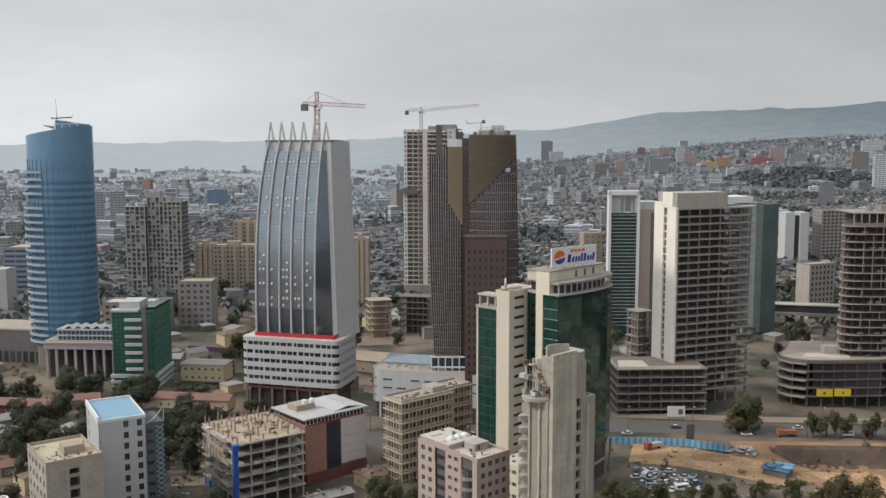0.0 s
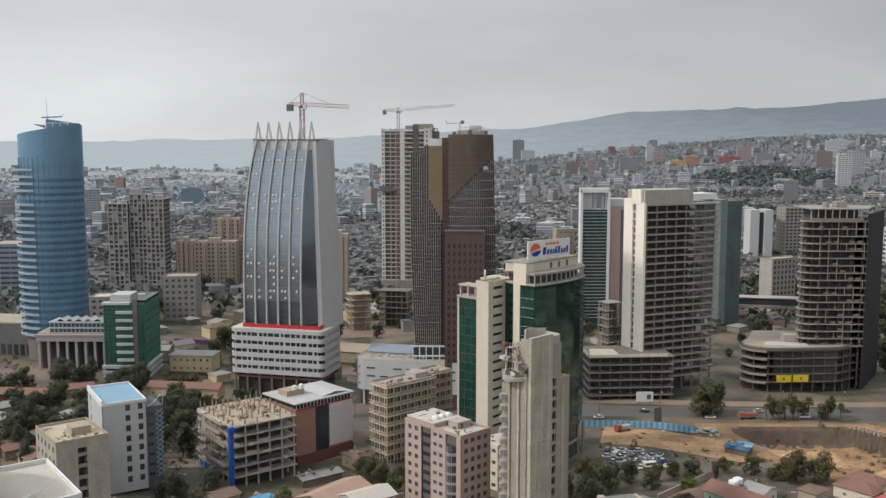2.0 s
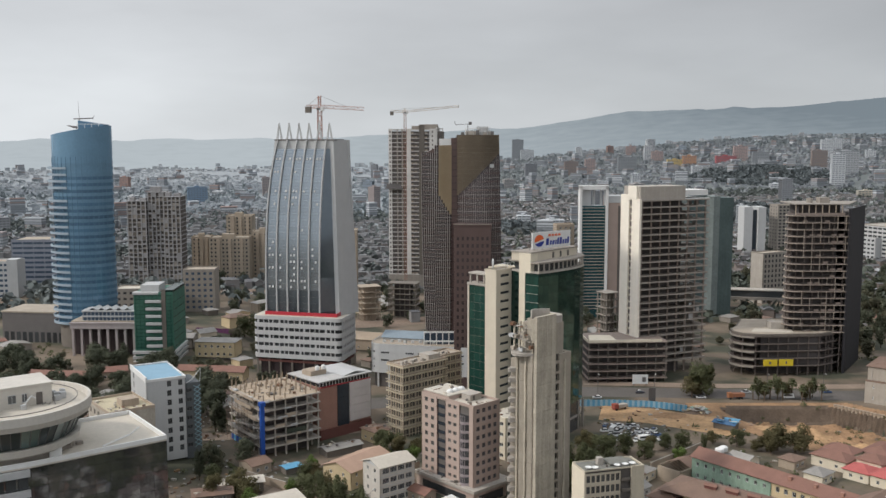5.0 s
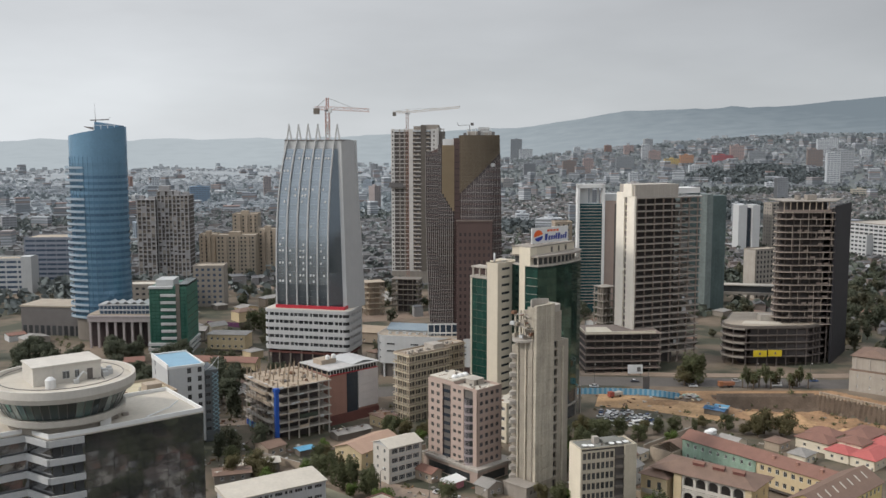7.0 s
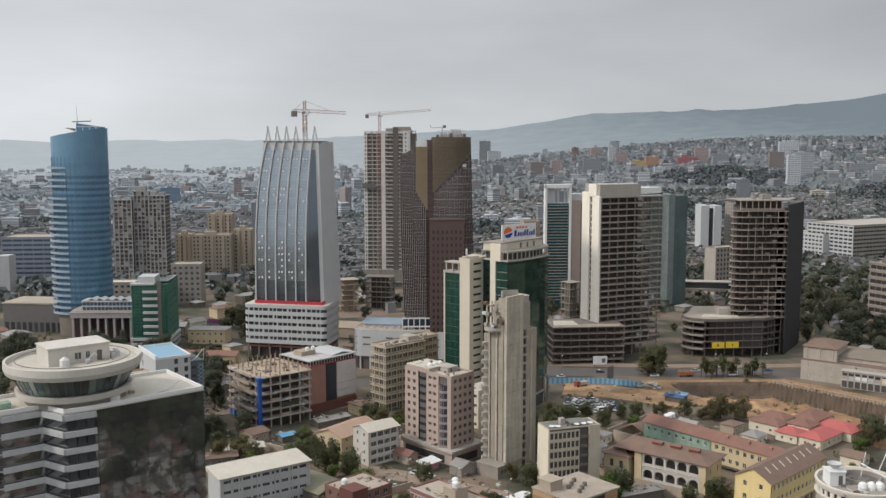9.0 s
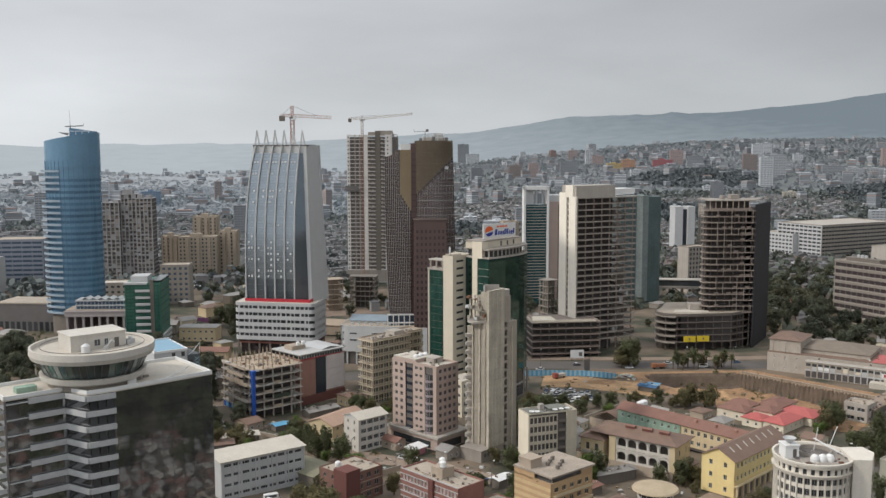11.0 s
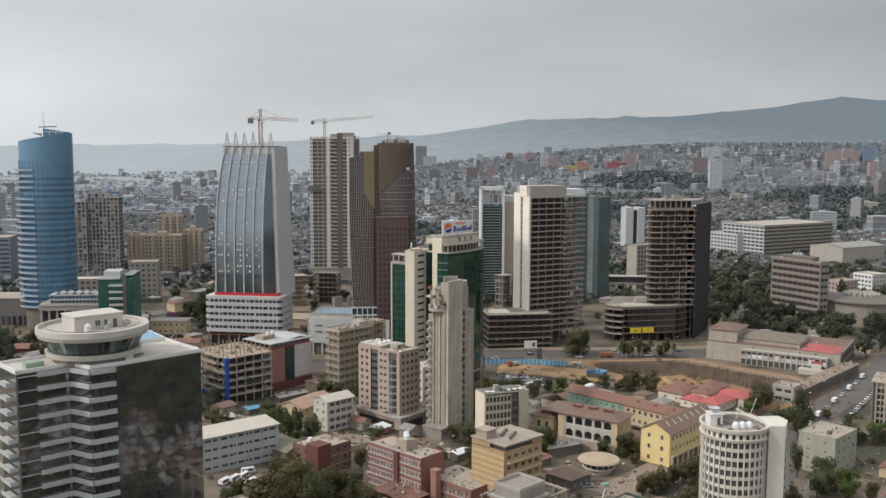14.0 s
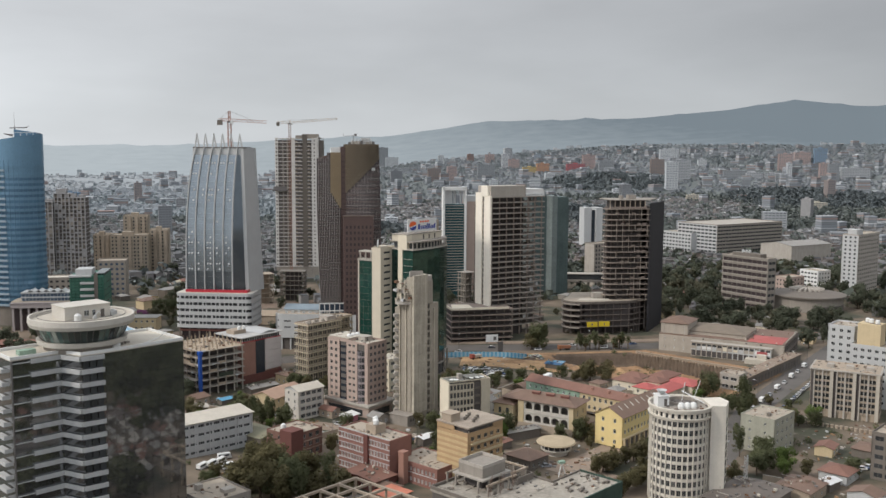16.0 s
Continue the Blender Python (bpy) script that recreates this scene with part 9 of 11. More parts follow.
ribbon("road", [(-90, 352), (-40, 356), (20, 372), (60, 376), (120, 372), (180, 368), (240, 372), (330, 392), (420, 430)], 17, ASPH, "wide dusty asphalt road below the towers", "road", 0.06)
ribbon("road", [(88, 118), (112, 146), (140, 182), (172, 227), (204, 262), (240, 300), (290, 352), (320, 390)], 13, ASPH, "straight asphalt street lined with parked cars", "road", 0.07)
ribbon("road", [(-66, 250), (-40, 240), (-12, 226), (12, 210), (40, 194), (62, 170), (84, 148)], 10, PAVE, "dusty side street between the blocks", "road", 0.08)
ribbon("road", [(-100, 300), (-84, 306), (-50, 316), (-20, 326)], 9, PAVE, "dusty lane beside a building site", "road", 0.05)
ribbon("pavement", [(70, 160), (84, 172), (104, 190), (132, 214)], 16, PAVE, "pale paved forecourt", "pavement", 0.1)
ribbon("pavement", [(60, 392), (120, 386), (182, 384), (240, 388)], 8, PAVE, "pale pavement in front of the unfinished towers", "pavement", 0.1)
ribbon("road", [(-160, 300), (-150, 360), (-120, 400), (-90, 440), (-60, 470)], 8, PAVE, "dusty lane among the trees", "road", 0.05)
ribbon("road", [(-130, 520), (-60, 540), (0, 560), (60, 520)], 26, DUST, "bare dusty cleared plot", "ground", 0.05)
ribbon("road", [(-190, 600), (-140, 640), (-80, 600)], 26, DUST, "bare dusty car park", "ground", 0.05)


EARTH2 = surf("pale orange trodden earth", (0.39, 0.25, 0.135), var=0.55, size=9.0, bump=0.6)
BLUEDK = surf("dusty blue sheet", (0.07, 0.15, 0.27), rough=0.6, var=0.3, size=2.0)


def earthworks():
    ribbon("excavated_earth", [(60, 342), (80, 337), (98, 326), (113, 317)], 22, EARTH2, "pale excavated earth beside a pit", "earth", 0.14)
    s, xs, ys = Shape(), [100 + 1.5 * i for i in range(82)], [250 + 1.5 * j for j in range(72)]
    k = len(xs)
    vs = [(x, y, land(x, y) + 0.12 + (0.8 * pit(x, y, 1.0) * noise.fractal((x / 5, y / 5, 0.0), 1.0, 2.0, 4))) for y in ys for x in xs]
    for j in range(len(ys) - 1):
        for i in range(k - 1):
            if pit(xs[i] + 0.7, ys[j] + 0.7, 11.0) > 0.005:
                q = (j * k + i, j * k + i + 1, (j + 1) * k + i + 1, (j + 1) * k + i)
                zs = [vs[m][2] for m in q]
                s.f.append(q)
                # Steep faces take the darker brown.
                s.m.append(1 if max(zs) - min(zs) > 0.75 else 0)
    s.v = vs
    tagged(new("excavated_earth", s.mesh("excavated_earth", EARTH, surf("dark cut earth", (0.115, 0.085, 0.062), var=0.4, size=4.0, bump=0.6))), "brown floor and slopes of an excavation", "earth", kind="structure")
    # spoil heaps
    rnd = random.Random(11)
    for x, y, r, h in ((143, 331, 9, 4.5), (128, 337, 7, 3.0), (88, 337, 8, 1.4), (104, 330, 8, 1.4), (160, 312, 8, 3.0), (131, 319, 9, 2.8)):
        s, n, m = Shape(), 40, 12
        vs = []
        for j in range(m + 1):
            for i in range(n):
                a, q = math.tau * i / n, j / m
                rr = r * q * (1 + 0.22 * noise.noise((math.cos(a) * 1.7 + x, math.sin(a) * 1.7 + y, 0)))
                px, py = x + rr * math.cos(a) * 1.5, y + rr * math.sin(a)
                vs.append((px, py, land(px, py) - 0.2 + h * (1 - q) ** 1.3 * (1 + 0.45 * noise.noise((px / 3, py / 3, 1)) + 0.2 * noise.noise((px, py, 3)))))
        s.add(vs, [(j * n + i, (j + 1) * n + i, (j + 1) * n + (i + 1) % n, j * n + (i + 1) % n) for j in range(m) for i in range(n)])
        ob = new("spoil_mound", s.mesh("spoil_mound", EARTH2 if y < 332 else EARTH))
        for p in ob.data.polygons:
            p.use_smooth = True
        tagged(ob, "brown mound of loose excavated earth", "earth mound", "spoil mounds")
    # row of concrete piles along the hall
    wall = thing("pile_wall", (0, 0, 0), 0, "row of round concrete piles holding the edge of a pit", "retaining wall")
    a, b = Vector((164, 350, 0)), Vector((208, 297, 0))
    me = Shape().tube((0, 0, -8), (0, 0, 1.0), 0.72, n=10).mesh("pile", CONC_T)
    n = 44
    for i in range(n):
        p = a + (b - a) * (i / (n - 1))
        piece("pile", me, wall, (p.x, p.y, 0.2))
    part("lagging", Shape().prism([(164.4, 350.4), (208.4, 297.4), (209.0, 297.9), (165.0, 350.9)], -8, 0.4), surf("shored earth", (0.26, 0.2, 0.14), var=0.25, size=3), wall)
    # the cut by the ribbed block
    w2 = thing("pile_wall", (0, 0, 0), 0, "row of concrete piles below a ribbed office block", "retaining wall")
    a, b = Vector((186, 209, 0)), Vector((226, 172, 0))
    for i in range(30):
        p = a + (b - a) * (i / 29)
        piece("pile", me, w2, (p.x - 1.5, p.y - 1.5, 0.4))
    # blue sheet fence
    f = thing("site_fence", (0, 0, 0), 0, "blue and white corrugated sheet fence round a building site", "fence")
    pts = [(50, 352), (58, 352), (66, 352), (74, 351), (83, 350), (91, 346.5), (97, 342.5)]
    sm = Shape()
    for i in range(3):
        sm.box(i * 0.4, -0.05 - 0.05 * (i % 2), 0, (i + 1) * 0.4 + 0.001, 0.0, 2.9)
    blue, pale = sm.mesh("sheet", BLUESH, weld=True), sm.mesh("sheet", surf("pale blue sheet", (0.30, 0.46, 0.56), rough=0.5), weld=True)
    k = 0
    for (x0, y0), (x1, y1) in zip(pts, pts[1:]):
        ln = math.dist((x0, y0), (x1, y1))
        n = math.ceil(ln / 1.2)
        for i in range(n):
            t = i / n
            piece("sheet", blue if k % 2 else pale, f, (x0 + (x1 - x0) * t, y0 + (y1 - y0) * t, 0), math.degrees(math.atan2(y1 - y0, x1 - x0)))
            k += 1
    bb = thing("billboard", (82.5, 385.5, 0), 1, "small white billboard on posts beside the road", "billboard")
    part("panel", Shape().box(0, 0, 1.2, 7.4, 0.3, 5.6), WHITE, bb)
    part("mark", Shape().box(4.6, -0.05, 2.2, 6.4, 0.0, 4.4), METAL, bb)
    part("post", Shape().box(0.6, 0.1, -0.5, 0.9, 0.4, 1.2), METAL, bb)
    part("post", Shape().box(6.4, 0.1, -0.5, 6.7, 0.4, 1.2), METAL, bb)
    db = thing("billboard", (82.5, 350.5, 0), 20, "tall dark billboard seen from behind", "billboard")
    part("panel", Shape().box(0, 0, 2.0, 3.4, 0.4, 8.4), METAL, db)
    part("post", Shape().box(1.5, 0, -0.5, 1.9, 0.3, 2.0), METAL, db)
    sh = pitched("site_shed", "low site shed roofed with blue and white sheets", (102, 320), -38, 8.5, 5, 2.6, 0.6, CONC_D, BLUEDK, category="shed")
    rnd = random.Random(71)
    for i in range(9):
        q = part("roof_sheet", Shape().box(-1.2, -0.5, 0, 1.2, 0.5, 0.08), rnd.choice((OFFWH, BLUESH, BLUEDK, TIN)), sh, at=(rnd.uniform(0, 8.5), rnd.uniform(-0.5, 4.5), 3.45), yaw=rnd.uniform(-25, 25))
        q.rotation_euler.x = rnd.uniform(-0.2, 0.2)
    pitched("site_shed", "open site shelter under a torn blue sheet", (107, 322), -30, 5, 4, 2.6, 0.3, CONC_D, BLUESH, category="shed")
    tr = thing("lorry", (66.5, 344.0, 0), 30, "small lorry with a red cab and white load bed", "lorry")
    part("cab", Shape().prism([(0, 0), (2.2, 0), (2.2, 2.2), (0, 2.2)], 0.7, 2.9), surf("faded red cab paint", (0.30, 0.085, 0.065), rough=0.6), tr)
    part("bed", Shape().box(2.4, -0.1, 1.0, 7.2, 2.3, 2.3), CONC_L, tr)
    for x in (1.0, 5.8):
        for y in (0.0, 2.0):
            part("wheel", Shape().tube((x, y - 0.1, 0.5), (x, y + 0.3, 0.5), 0.5, n=14), TYRE, tr)
    tk = thing("tipper_lorry", (121, 362, 0), 5, "orange tipper lorry parked by a pit", "lorry")
    part("cab", Shape().box(0, 0, 0.7, 2.0, 2.3, 2.9), surf("orange lorry paint", (0.30, 0.13, 0.065), rough=0.7), tk)
    part("bed", Shape().box(2.2, -0.1, 1.1, 7.6, 2.4, 2.6), surf("orange tipper body", (0.27, 0.12, 0.07), rough=0.8), tk)
    for x in (1.0, 5.0, 6.3):
        for y in (0.0, 2.0):
            part("wheel", Shape().tube((x, y - 0.1, 0.5), (x, y + 0.3, 0.5), 0.5, n=14), TYRE, tk)


earthworks()


def yard_things():
    """Stalls, hoardings and sheds between the blocks."""
    f = thing("hoarding", (-149.8, 484.9, 5.5), -13, "dusty purple sheet hoarding along a lane", "fence")
    me = Shape().box(0, 0, 0, 2.3, 0.1, 3.4).mesh("sheet", surf("dusty purple sheet", (0.13, 0.045, 0.115), rough=0.6))
    for i in range(10):
        piece("sheet", me, f, (i * 2.4, 0.05 * (i % 2), 0))
    st = thing("street_stall", (-7.2, 231.4, 0), 45, "pink market stall under a white awning", "stall")
    part("body", Shape().box(0, 0, -0.3, 6.5, 3.6, 2.6), surf("pink stall paint", (0.52, 0.22, 0.26), var=0.15), st)
    part("awning", Shape().prism([(-0.8, -1.0), (7.2, -1.0), (7.2, 4.2), (-0.8, 4.2)], 2.7, [2.8, 2.8, 3.5, 3.5]), WHITE, st)
    for x in (-0.4, 6.8):
        part("post", Shape().box(x - 0.06, -0.8, -0.3, x + 0.06, -0.68, 2.7), METAL, st)
    pitched("house", "low house with a faded red tin roof", (-13.5, 238.5), 45, 5, 11, 3.6, 1.1, CONC_T, TINRED, along="y", cols=1, colsl=3)
    pitched("shed", "long shed with a pale sheet roof and open bays", (-80, 244), 17, 14, 6, 3.4, 0.6, CONC_D, ROOFW, category="shed", cols=4, ww=2.2, wh=1.6)
    pitched("shed", "low shed with a dark tin roof beside a lane", (-86, 234), 17, 12, 7, 3.0, 0.8, CONC_D, TINBR, category="shed", cols=3)
    pitched("canopy", "blue plastic sheet stretched over a work yard", (-62, 265.5), 38, 6, 4, 2.4, 0.4, CONC_D, BLUESH, category="canopy")
    block("office_block", "cream four storey block with a pale flat roof", "building", (15.0, 281.0), 45, 12, 9, 4, 3.9, CREAM, dict(cols=3, ww=2.4, wh=1.6), dict(cols=3, ww=1.8, wh=1.4), roof=ROOFW, parapet=0.3)
    pitched("canopy", "white sheet roof over a yard behind a brick school", (20.5, 195.5), 40, 7, 4, 3.2, 0.4, CONC_D, WHITE, category="canopy")
    pitched("canopy", "bright tin roof over a small workshop", (151, 128), 30, 7, 4.5, 3.0, 0.4, CONC_D, STEELW, category="canopy")
    m = thing("antenna_mast", (122.0, 131.0, 0), 0, "slim steel lattice antenna mast", "mast")
    q = Shape()
    lattice(q, (0, 0, -0.5), (0, 0, 13.0), 0.9, 10, 0.07)
    part("lattice", q, STEELW, m)
    for i, z in enumerate((9.6, 11.2, 12.6)):
        part("aerial", Shape().box(-0.2, -0.7 - 0.1 * i, z, 0.2, -0.55, z + 1.2), OFFWH, m)
    # walls round the yards
    wl = (((-76, 262), (-60, 251)), ((-30, 262), (-16, 274)), ((60, 236), (72, 247)), ((44, 233), (60, 221)), ((120, 224), (140, 246)), ((104, 158), (116, 150)), ((134, 142), (146, 130)), ((-26, 206), (-12, 216)), ((30, 186), (48, 202)), ((66, 272), (92, 296)))
    for (ax, ay), (bx, by) in wl:
        w = thing("yard_wall", (ax, ay, land(ax, ay)), math.degrees(math.atan2(by - ay, bx - ax)), "low rendered yard wall with a thin coping", "wall", "yard walls")
        ln = math.dist((ax, ay), (bx, by))
        part("wall", Shape().box(0, 0, -1, ln, 0.25, 2.3), CONC_T, w)
        part("coping", Shape().box(-0.05, -0.06, 2.3, ln + 0.05, 0.31, 2.42), CONC_L, w)


yard_things()


def debris():
    """A pale pile of dumped sheets and sacks by the fence."""
    rnd = random.Random(52)
    ob = thing("debris_pile", (102, 342.5, 0), 0, "pile of dumped pale sheets and sacks beside a fence", "debris")
    s, n, m = Shape(), 24, 6
    s.add([(7 * j / m * math.cos(math.tau * i / n), 4.5 * j / m * math.sin(math.tau * i / n), 2.6 * (1 - j / m) * (1 + 0.5 * noise.noise((i * 0.9, j * 0.8, 2.0))) - 0.2) for j in range(m + 1) for i in range(n)],
          [(j * n + i, (j + 1) * n + i, (j + 1) * n + (i + 1) % n, j * n + (i + 1) % n) for j in range(m) for i in range(n)])
    part("heaped_earth", s, DUST, ob)
    for i in range(34):
        a, r = rnd.uniform(0, math.tau), rnd.uniform(0.5, 6)
        b = part("sheet", Shape().box(-rnd.uniform(0.5, 1.6), -rnd.uniform(0.4, 1.0), 0, rnd.uniform(0.5, 1.6), rnd.uniform(0.4, 1.0), rnd.uniform(0.06, 0.4)), rnd.choice((OFFWH, CREAM, YEL_P, GREENP, CONC_L, OFFWH)), ob, at=(r * math.cos(a), r * 0.64 * math.sin(a), 2.5 * (1 - r / 7) + 0.15), yaw=rnd.uniform(0, 180))
        b.rotation_euler.x = rnd.uniform(-0.5, 0.5)


debris()


# ---------------------------------------------------------------- small houses, cars, trees
TAKEN = [(308, 366, 424, 462)]


def note_taken():
    for ob in scene.objects:
        if ob.parent is None and ob.type == "EMPTY" and ob.children and ob.name.split(".")[0] not in ("pile_wall", "site_fence", "tower_crane"):
            xs, ys = [], []
            for c in ob.children:
                m = ob.matrix_basis @ c.matrix_basis
                for v in c.bound_box:
                    p = m @ Vector(v)
                    xs.append(p.x), ys.append(p.y)
            TAKEN.append((min(xs), max(xs), min(ys), max(ys)))


note_taken()


def free(x, y, r, streets=True):
    for a, b, c, d in TAKEN:
        if a - r < x < b + r and c - r < y < d + r:
            return False
    if streets:
        for line, w in STREETS:
            for (ax, ay), (bx, by) in zip(line, line[1:]):
                t = max(0, min(1, ((x - ax) * (bx - ax) + (y - ay) * (by - ay)) / ((bx - ax) ** 2 + (by - ay) ** 2)))
                if math.dist((x, y), (ax + t * (bx - ax), ay + t * (by - ay))) < w / 2 + r:
                    return False
    return True


STREETS = [([(-90, 352), (-40, 356), (20, 372), (60, 376), (120, 372), (180, 368), (240, 372), (330, 392), (420, 430)], 17), ([(88, 118), (140, 182), (204, 262), (240, 300), (290, 352)], 15),
           ([(-66, 250), (-40, 240), (-12, 226), (12, 210), (40, 194), (62, 170), (84, 148)], 11), ([(70, 345), (120, 330), (196, 292)], 50), ([(66, 335), (66, 300)], 16), ([(70, 160), (132, 214)], 16), ([(-70, 170), (-50, 185)], 10)]


def car(name, at, yaw, kind=0):
    ob = thing(name, at, yaw, "parked saloon car beside a street" if kind == 0 else "parked white minibus beside a street", "car" if kind == 0 else "minibus", "parked cars" if kind == 0 else "parked minibuses")
    if kind == 0:
        part("body", Shape().prism([(-2.1, -0.85), (2.1, -0.85), (2.1, 0.85), (-2.1, 0.85)], 0.3, 0.85, top=[(-2.05, -0.8), (2.0, -0.8), (2.0, 0.8), (-2.05, 0.8)]), CARW, ob)
        part("cabin", Shape().prism([(-1.5, -0.76), (1.1, -0.76), (1.1, 0.76), (-1.5, 0.76)], 0.85, 1.4, top=[(-1.1, -0.62), (0.45, -0.62), (0.45, 0.62), (-1.1, 0.62)]), PANE, ob)
        part("roof", Shape().box(-1.08, -0.6, 1.4, 0.43, 0.6, 1.45), CARW, ob)
        xs = (-1.3, 1.3)
    else:
        part("body", Shape().prism([(-2.6, -0.95), (2.6, -0.95), (2.6, 0.95), (-2.6, 0.95)], 0.35, 2.2, top=[(-2.55, -0.85), (2.0, -0.85), (2.0, 0.85), (-2.55, 0.85)]), WHITE, ob)
        part("window_band", Shape().box(-2.4, -0.97, 1.25, 1.5, 0.97, 1.9), PANE, ob)
        part("windscreen", Shape().prism([(1.7, -0.9), (2.56, -0.9), (2.56, 0.9), (1.7, 0.9)], 1.25, 1.95, top=[(1.7, -0.84), (2.2, -0.84), (2.2, 0.84), (1.7, 0.84)]), PANE, ob)
        part("bumper", Shape().box(2.5, -0.9, 0.35, 2.72, 0.9, 0.7), TYRE, ob)
        part("bumper", Shape().box(-2.72, -0.9, 0.35, -2.5, 0.9, 0.7), TYRE, ob)
        xs = (-1.7, 1.7)
    for x in xs if at[1] < 360 else ():
        for y in (-0.8, 0.62):
            part("wheel", Shape().tube((x, y, 0.32), (x, y + 0.18, 0.32), 0.32, n=12), TYRE, ob)
    return ob


def place_cars():
    saloon, bus = car("car", (62.0, 314.0, 0.1), 30), car("minibus", (-62.0, 181.0, 0.1), 60, 1)
    plain = car("car", (14.0, 366.0, 0.1), 2)
    rnd = random.Random(21)

    def put(ob, x, y, yaw, lift=0.1):
        copy_thing(ob, pose(x, y, land(x, y) + lift, 0, 0, yaw))
    for i in range(26):
        put(bus if i % 11 == 4 else plain, 58 + (i % 7) * 3.1 + rnd.uniform(-0.6, 0.6), 304 + (i // 7) * 5.8 + rnd.uniform(-0.9, 0.9), rnd.choice((60, 60, 68, 15)) + rnd.uniform(-12, 12))
    for i in range(22):
        t = i / 22
        put(saloon, 178 + 70 * t + 4.6, 226 + 78 * t - 4.2, 48 + rnd.uniform(-3, 3), 0.12)
        if i % 3 == 0:
            put(bus if i % 2 else saloon, 178 + 70 * t - 3.6, 226 + 78 * t + 3.6, 48 + rnd.uniform(-3, 3), 0.12)
    for i in range(9):
        put(saloon, 104 + 3.1 * i, 176 + 2.7 * i, 41 + rnd.uniform(-4, 4), 0.14)
    for x, y, a in ((-59, 183, 60), (-56, 186, 62), (-53, 180, 40), (-55, 191, 20)):
        put(bus, x, y, a)
    for x, y, a in ((-11, 229, -30), (-6, 226, -35), (2, 219, -35), (16, 205, -35), (58, 168, 20), (62, 166, 10), (55, 172, 30), (80, 163, 60), (92, 168, 130), (96, 160, 120), (130, 205, 45), (136, 208, 45), (146, 216, 50), (-22, 318, 20), (-26, 316, 20), (-44, 317, 10), (-72, 309, 10)):
        put(saloon, x, y, a, 0.12)
    for i in range(18):
        put(bus if i % 5 == 0 else plain, -60 + i * 21 + rnd.uniform(-6, 6), 352 + (18 if i > 3 else 6) + (5 if i % 2 else -4) - 2 + (10 if i > 14 else 0), rnd.choice((2, 182)), 0.12)
    for i in range(14):
        put(plain, -165 + i * 4.2, 620 + rnd.uniform(-6, 6), 90 + rnd.uniform(-9, 9))
    for i in range(10):
        put(saloon, 150 + rnd.uniform(-14, 34), 140 + rnd.uniform(-8, 14), rnd.uniform(0, 360))


place_cars()


SOFT = {}


def crown_mesh(seed, r, h, n, size, mat, lobes=7, droop=0.0):
    """A crown of small leaf clumps over uneven lobes, with gaps."""
    rnd = random.Random(seed)
    cs = [(rnd.uniform(-0.55, 0.55) * r, rnd.uniform(-0.55, 0.55) * r, rnd.uniform(-0.32, 0.42) * h, rnd.uniform(0.38, 0.62)) for _ in range(lobes)]
    s, soft = Shape(), []
    for _ in range(n):
        cx, cy, cz, k = rnd.choice(cs)
        d = Vector((rnd.gauss(0, 1), rnd.gauss(0, 1), rnd.gauss(0, 1)))
        d.normalize()
        q = rnd.uniform(0.55, 1.05)
        p = Vector((cx + d.x * r * k * q, cy + d.y * r * k * q, cz + d.z * h * 0.5 * k * q * 1.2))
        u = Vector((rnd.gauss(0, 1), rnd.gauss(0, 1), rnd.gauss(0, 0.7)))
        u.normalize()
        v = (d + Vector((0, 0, 0.5))).cross(u)
        if v.length < 0.1:
            continue
        v.normalize()
        w = size * rnd.uniform(0.55, 1.25)
        e = p + v * w * 0.9 - u * w * 0.2
        s.add([tuple(p - u * w), tuple(p + u * w * 0.3 - v * w * 0.7), tuple(p + u * w), tuple(e)], [(0, 1, 2, 3)])
        round_ = (d * 2.4 + u.cross(v) * 0.7 + Vector((rnd.gauss(0, 0.2), rnd.gauss(0, 0.2), rnd.gauss(0, 0.2)))).normalized()
        soft += [tuple(round_)] * 4
    me = s.mesh("crown", mat)
    me.normals_split_custom_set_from_vertices(soft)
    SOFT[me.name] = soft
    return me


def trunk_mesh(seed, r, h):
    rnd = random.Random(seed)
    s = Shape().tube((0, 0, -0.8), (0.1, 0.05, h * 0.45), 0.05 * r + 0.12, 0.035 * r + 0.08, n=7)
    for i in range(5):
        a = math.tau * i / 5 + rnd.uniform(-0.4, 0.4)
        s.tube((0.1, 0.05, h * (0.3 + 0.03 * i)), (math.cos(a) * r * 0.55, math.sin(a) * r * 0.55, h * rnd.uniform(0.62, 0.8)), 0.03 * r + 0.05, 0.03, n=5)
    return s.mesh("trunk", BARK)


TREES, COARSE = [], []
for seed, (r, h, mat, n, size, label) in enumerate([(4.6, 7.5, LEAF, 1900, 0.40, "dark green broadleaf tree with an uneven crown"), (5.6, 8.0, LEAF, 2300, 0.42, "large dark green spreading tree"), (3.6, 8.5, LEAF2, 1500, 0.36, "dusty olive green tree"),
                                                     (4.4, 6.0, LEAF2, 1500, 0.36, "low dusty olive tree with a loose crown"), (3.2, 10.5, LEAF, 1700, 0.34, "tall slim dark eucalyptus tree"), (4.0, 5.6, LEAF3, 1500, 0.34, "fresh green bushy tree")]):
    TREES.append((crown_mesh(seed + 5, r, h, n, size, mat, lobes=8), trunk_mesh(seed, r, h * 1.25), r, h, label))
    COARSE.append(crown_mesh(seed + 5, r, h, 560, 0.68, mat, lobes=8))


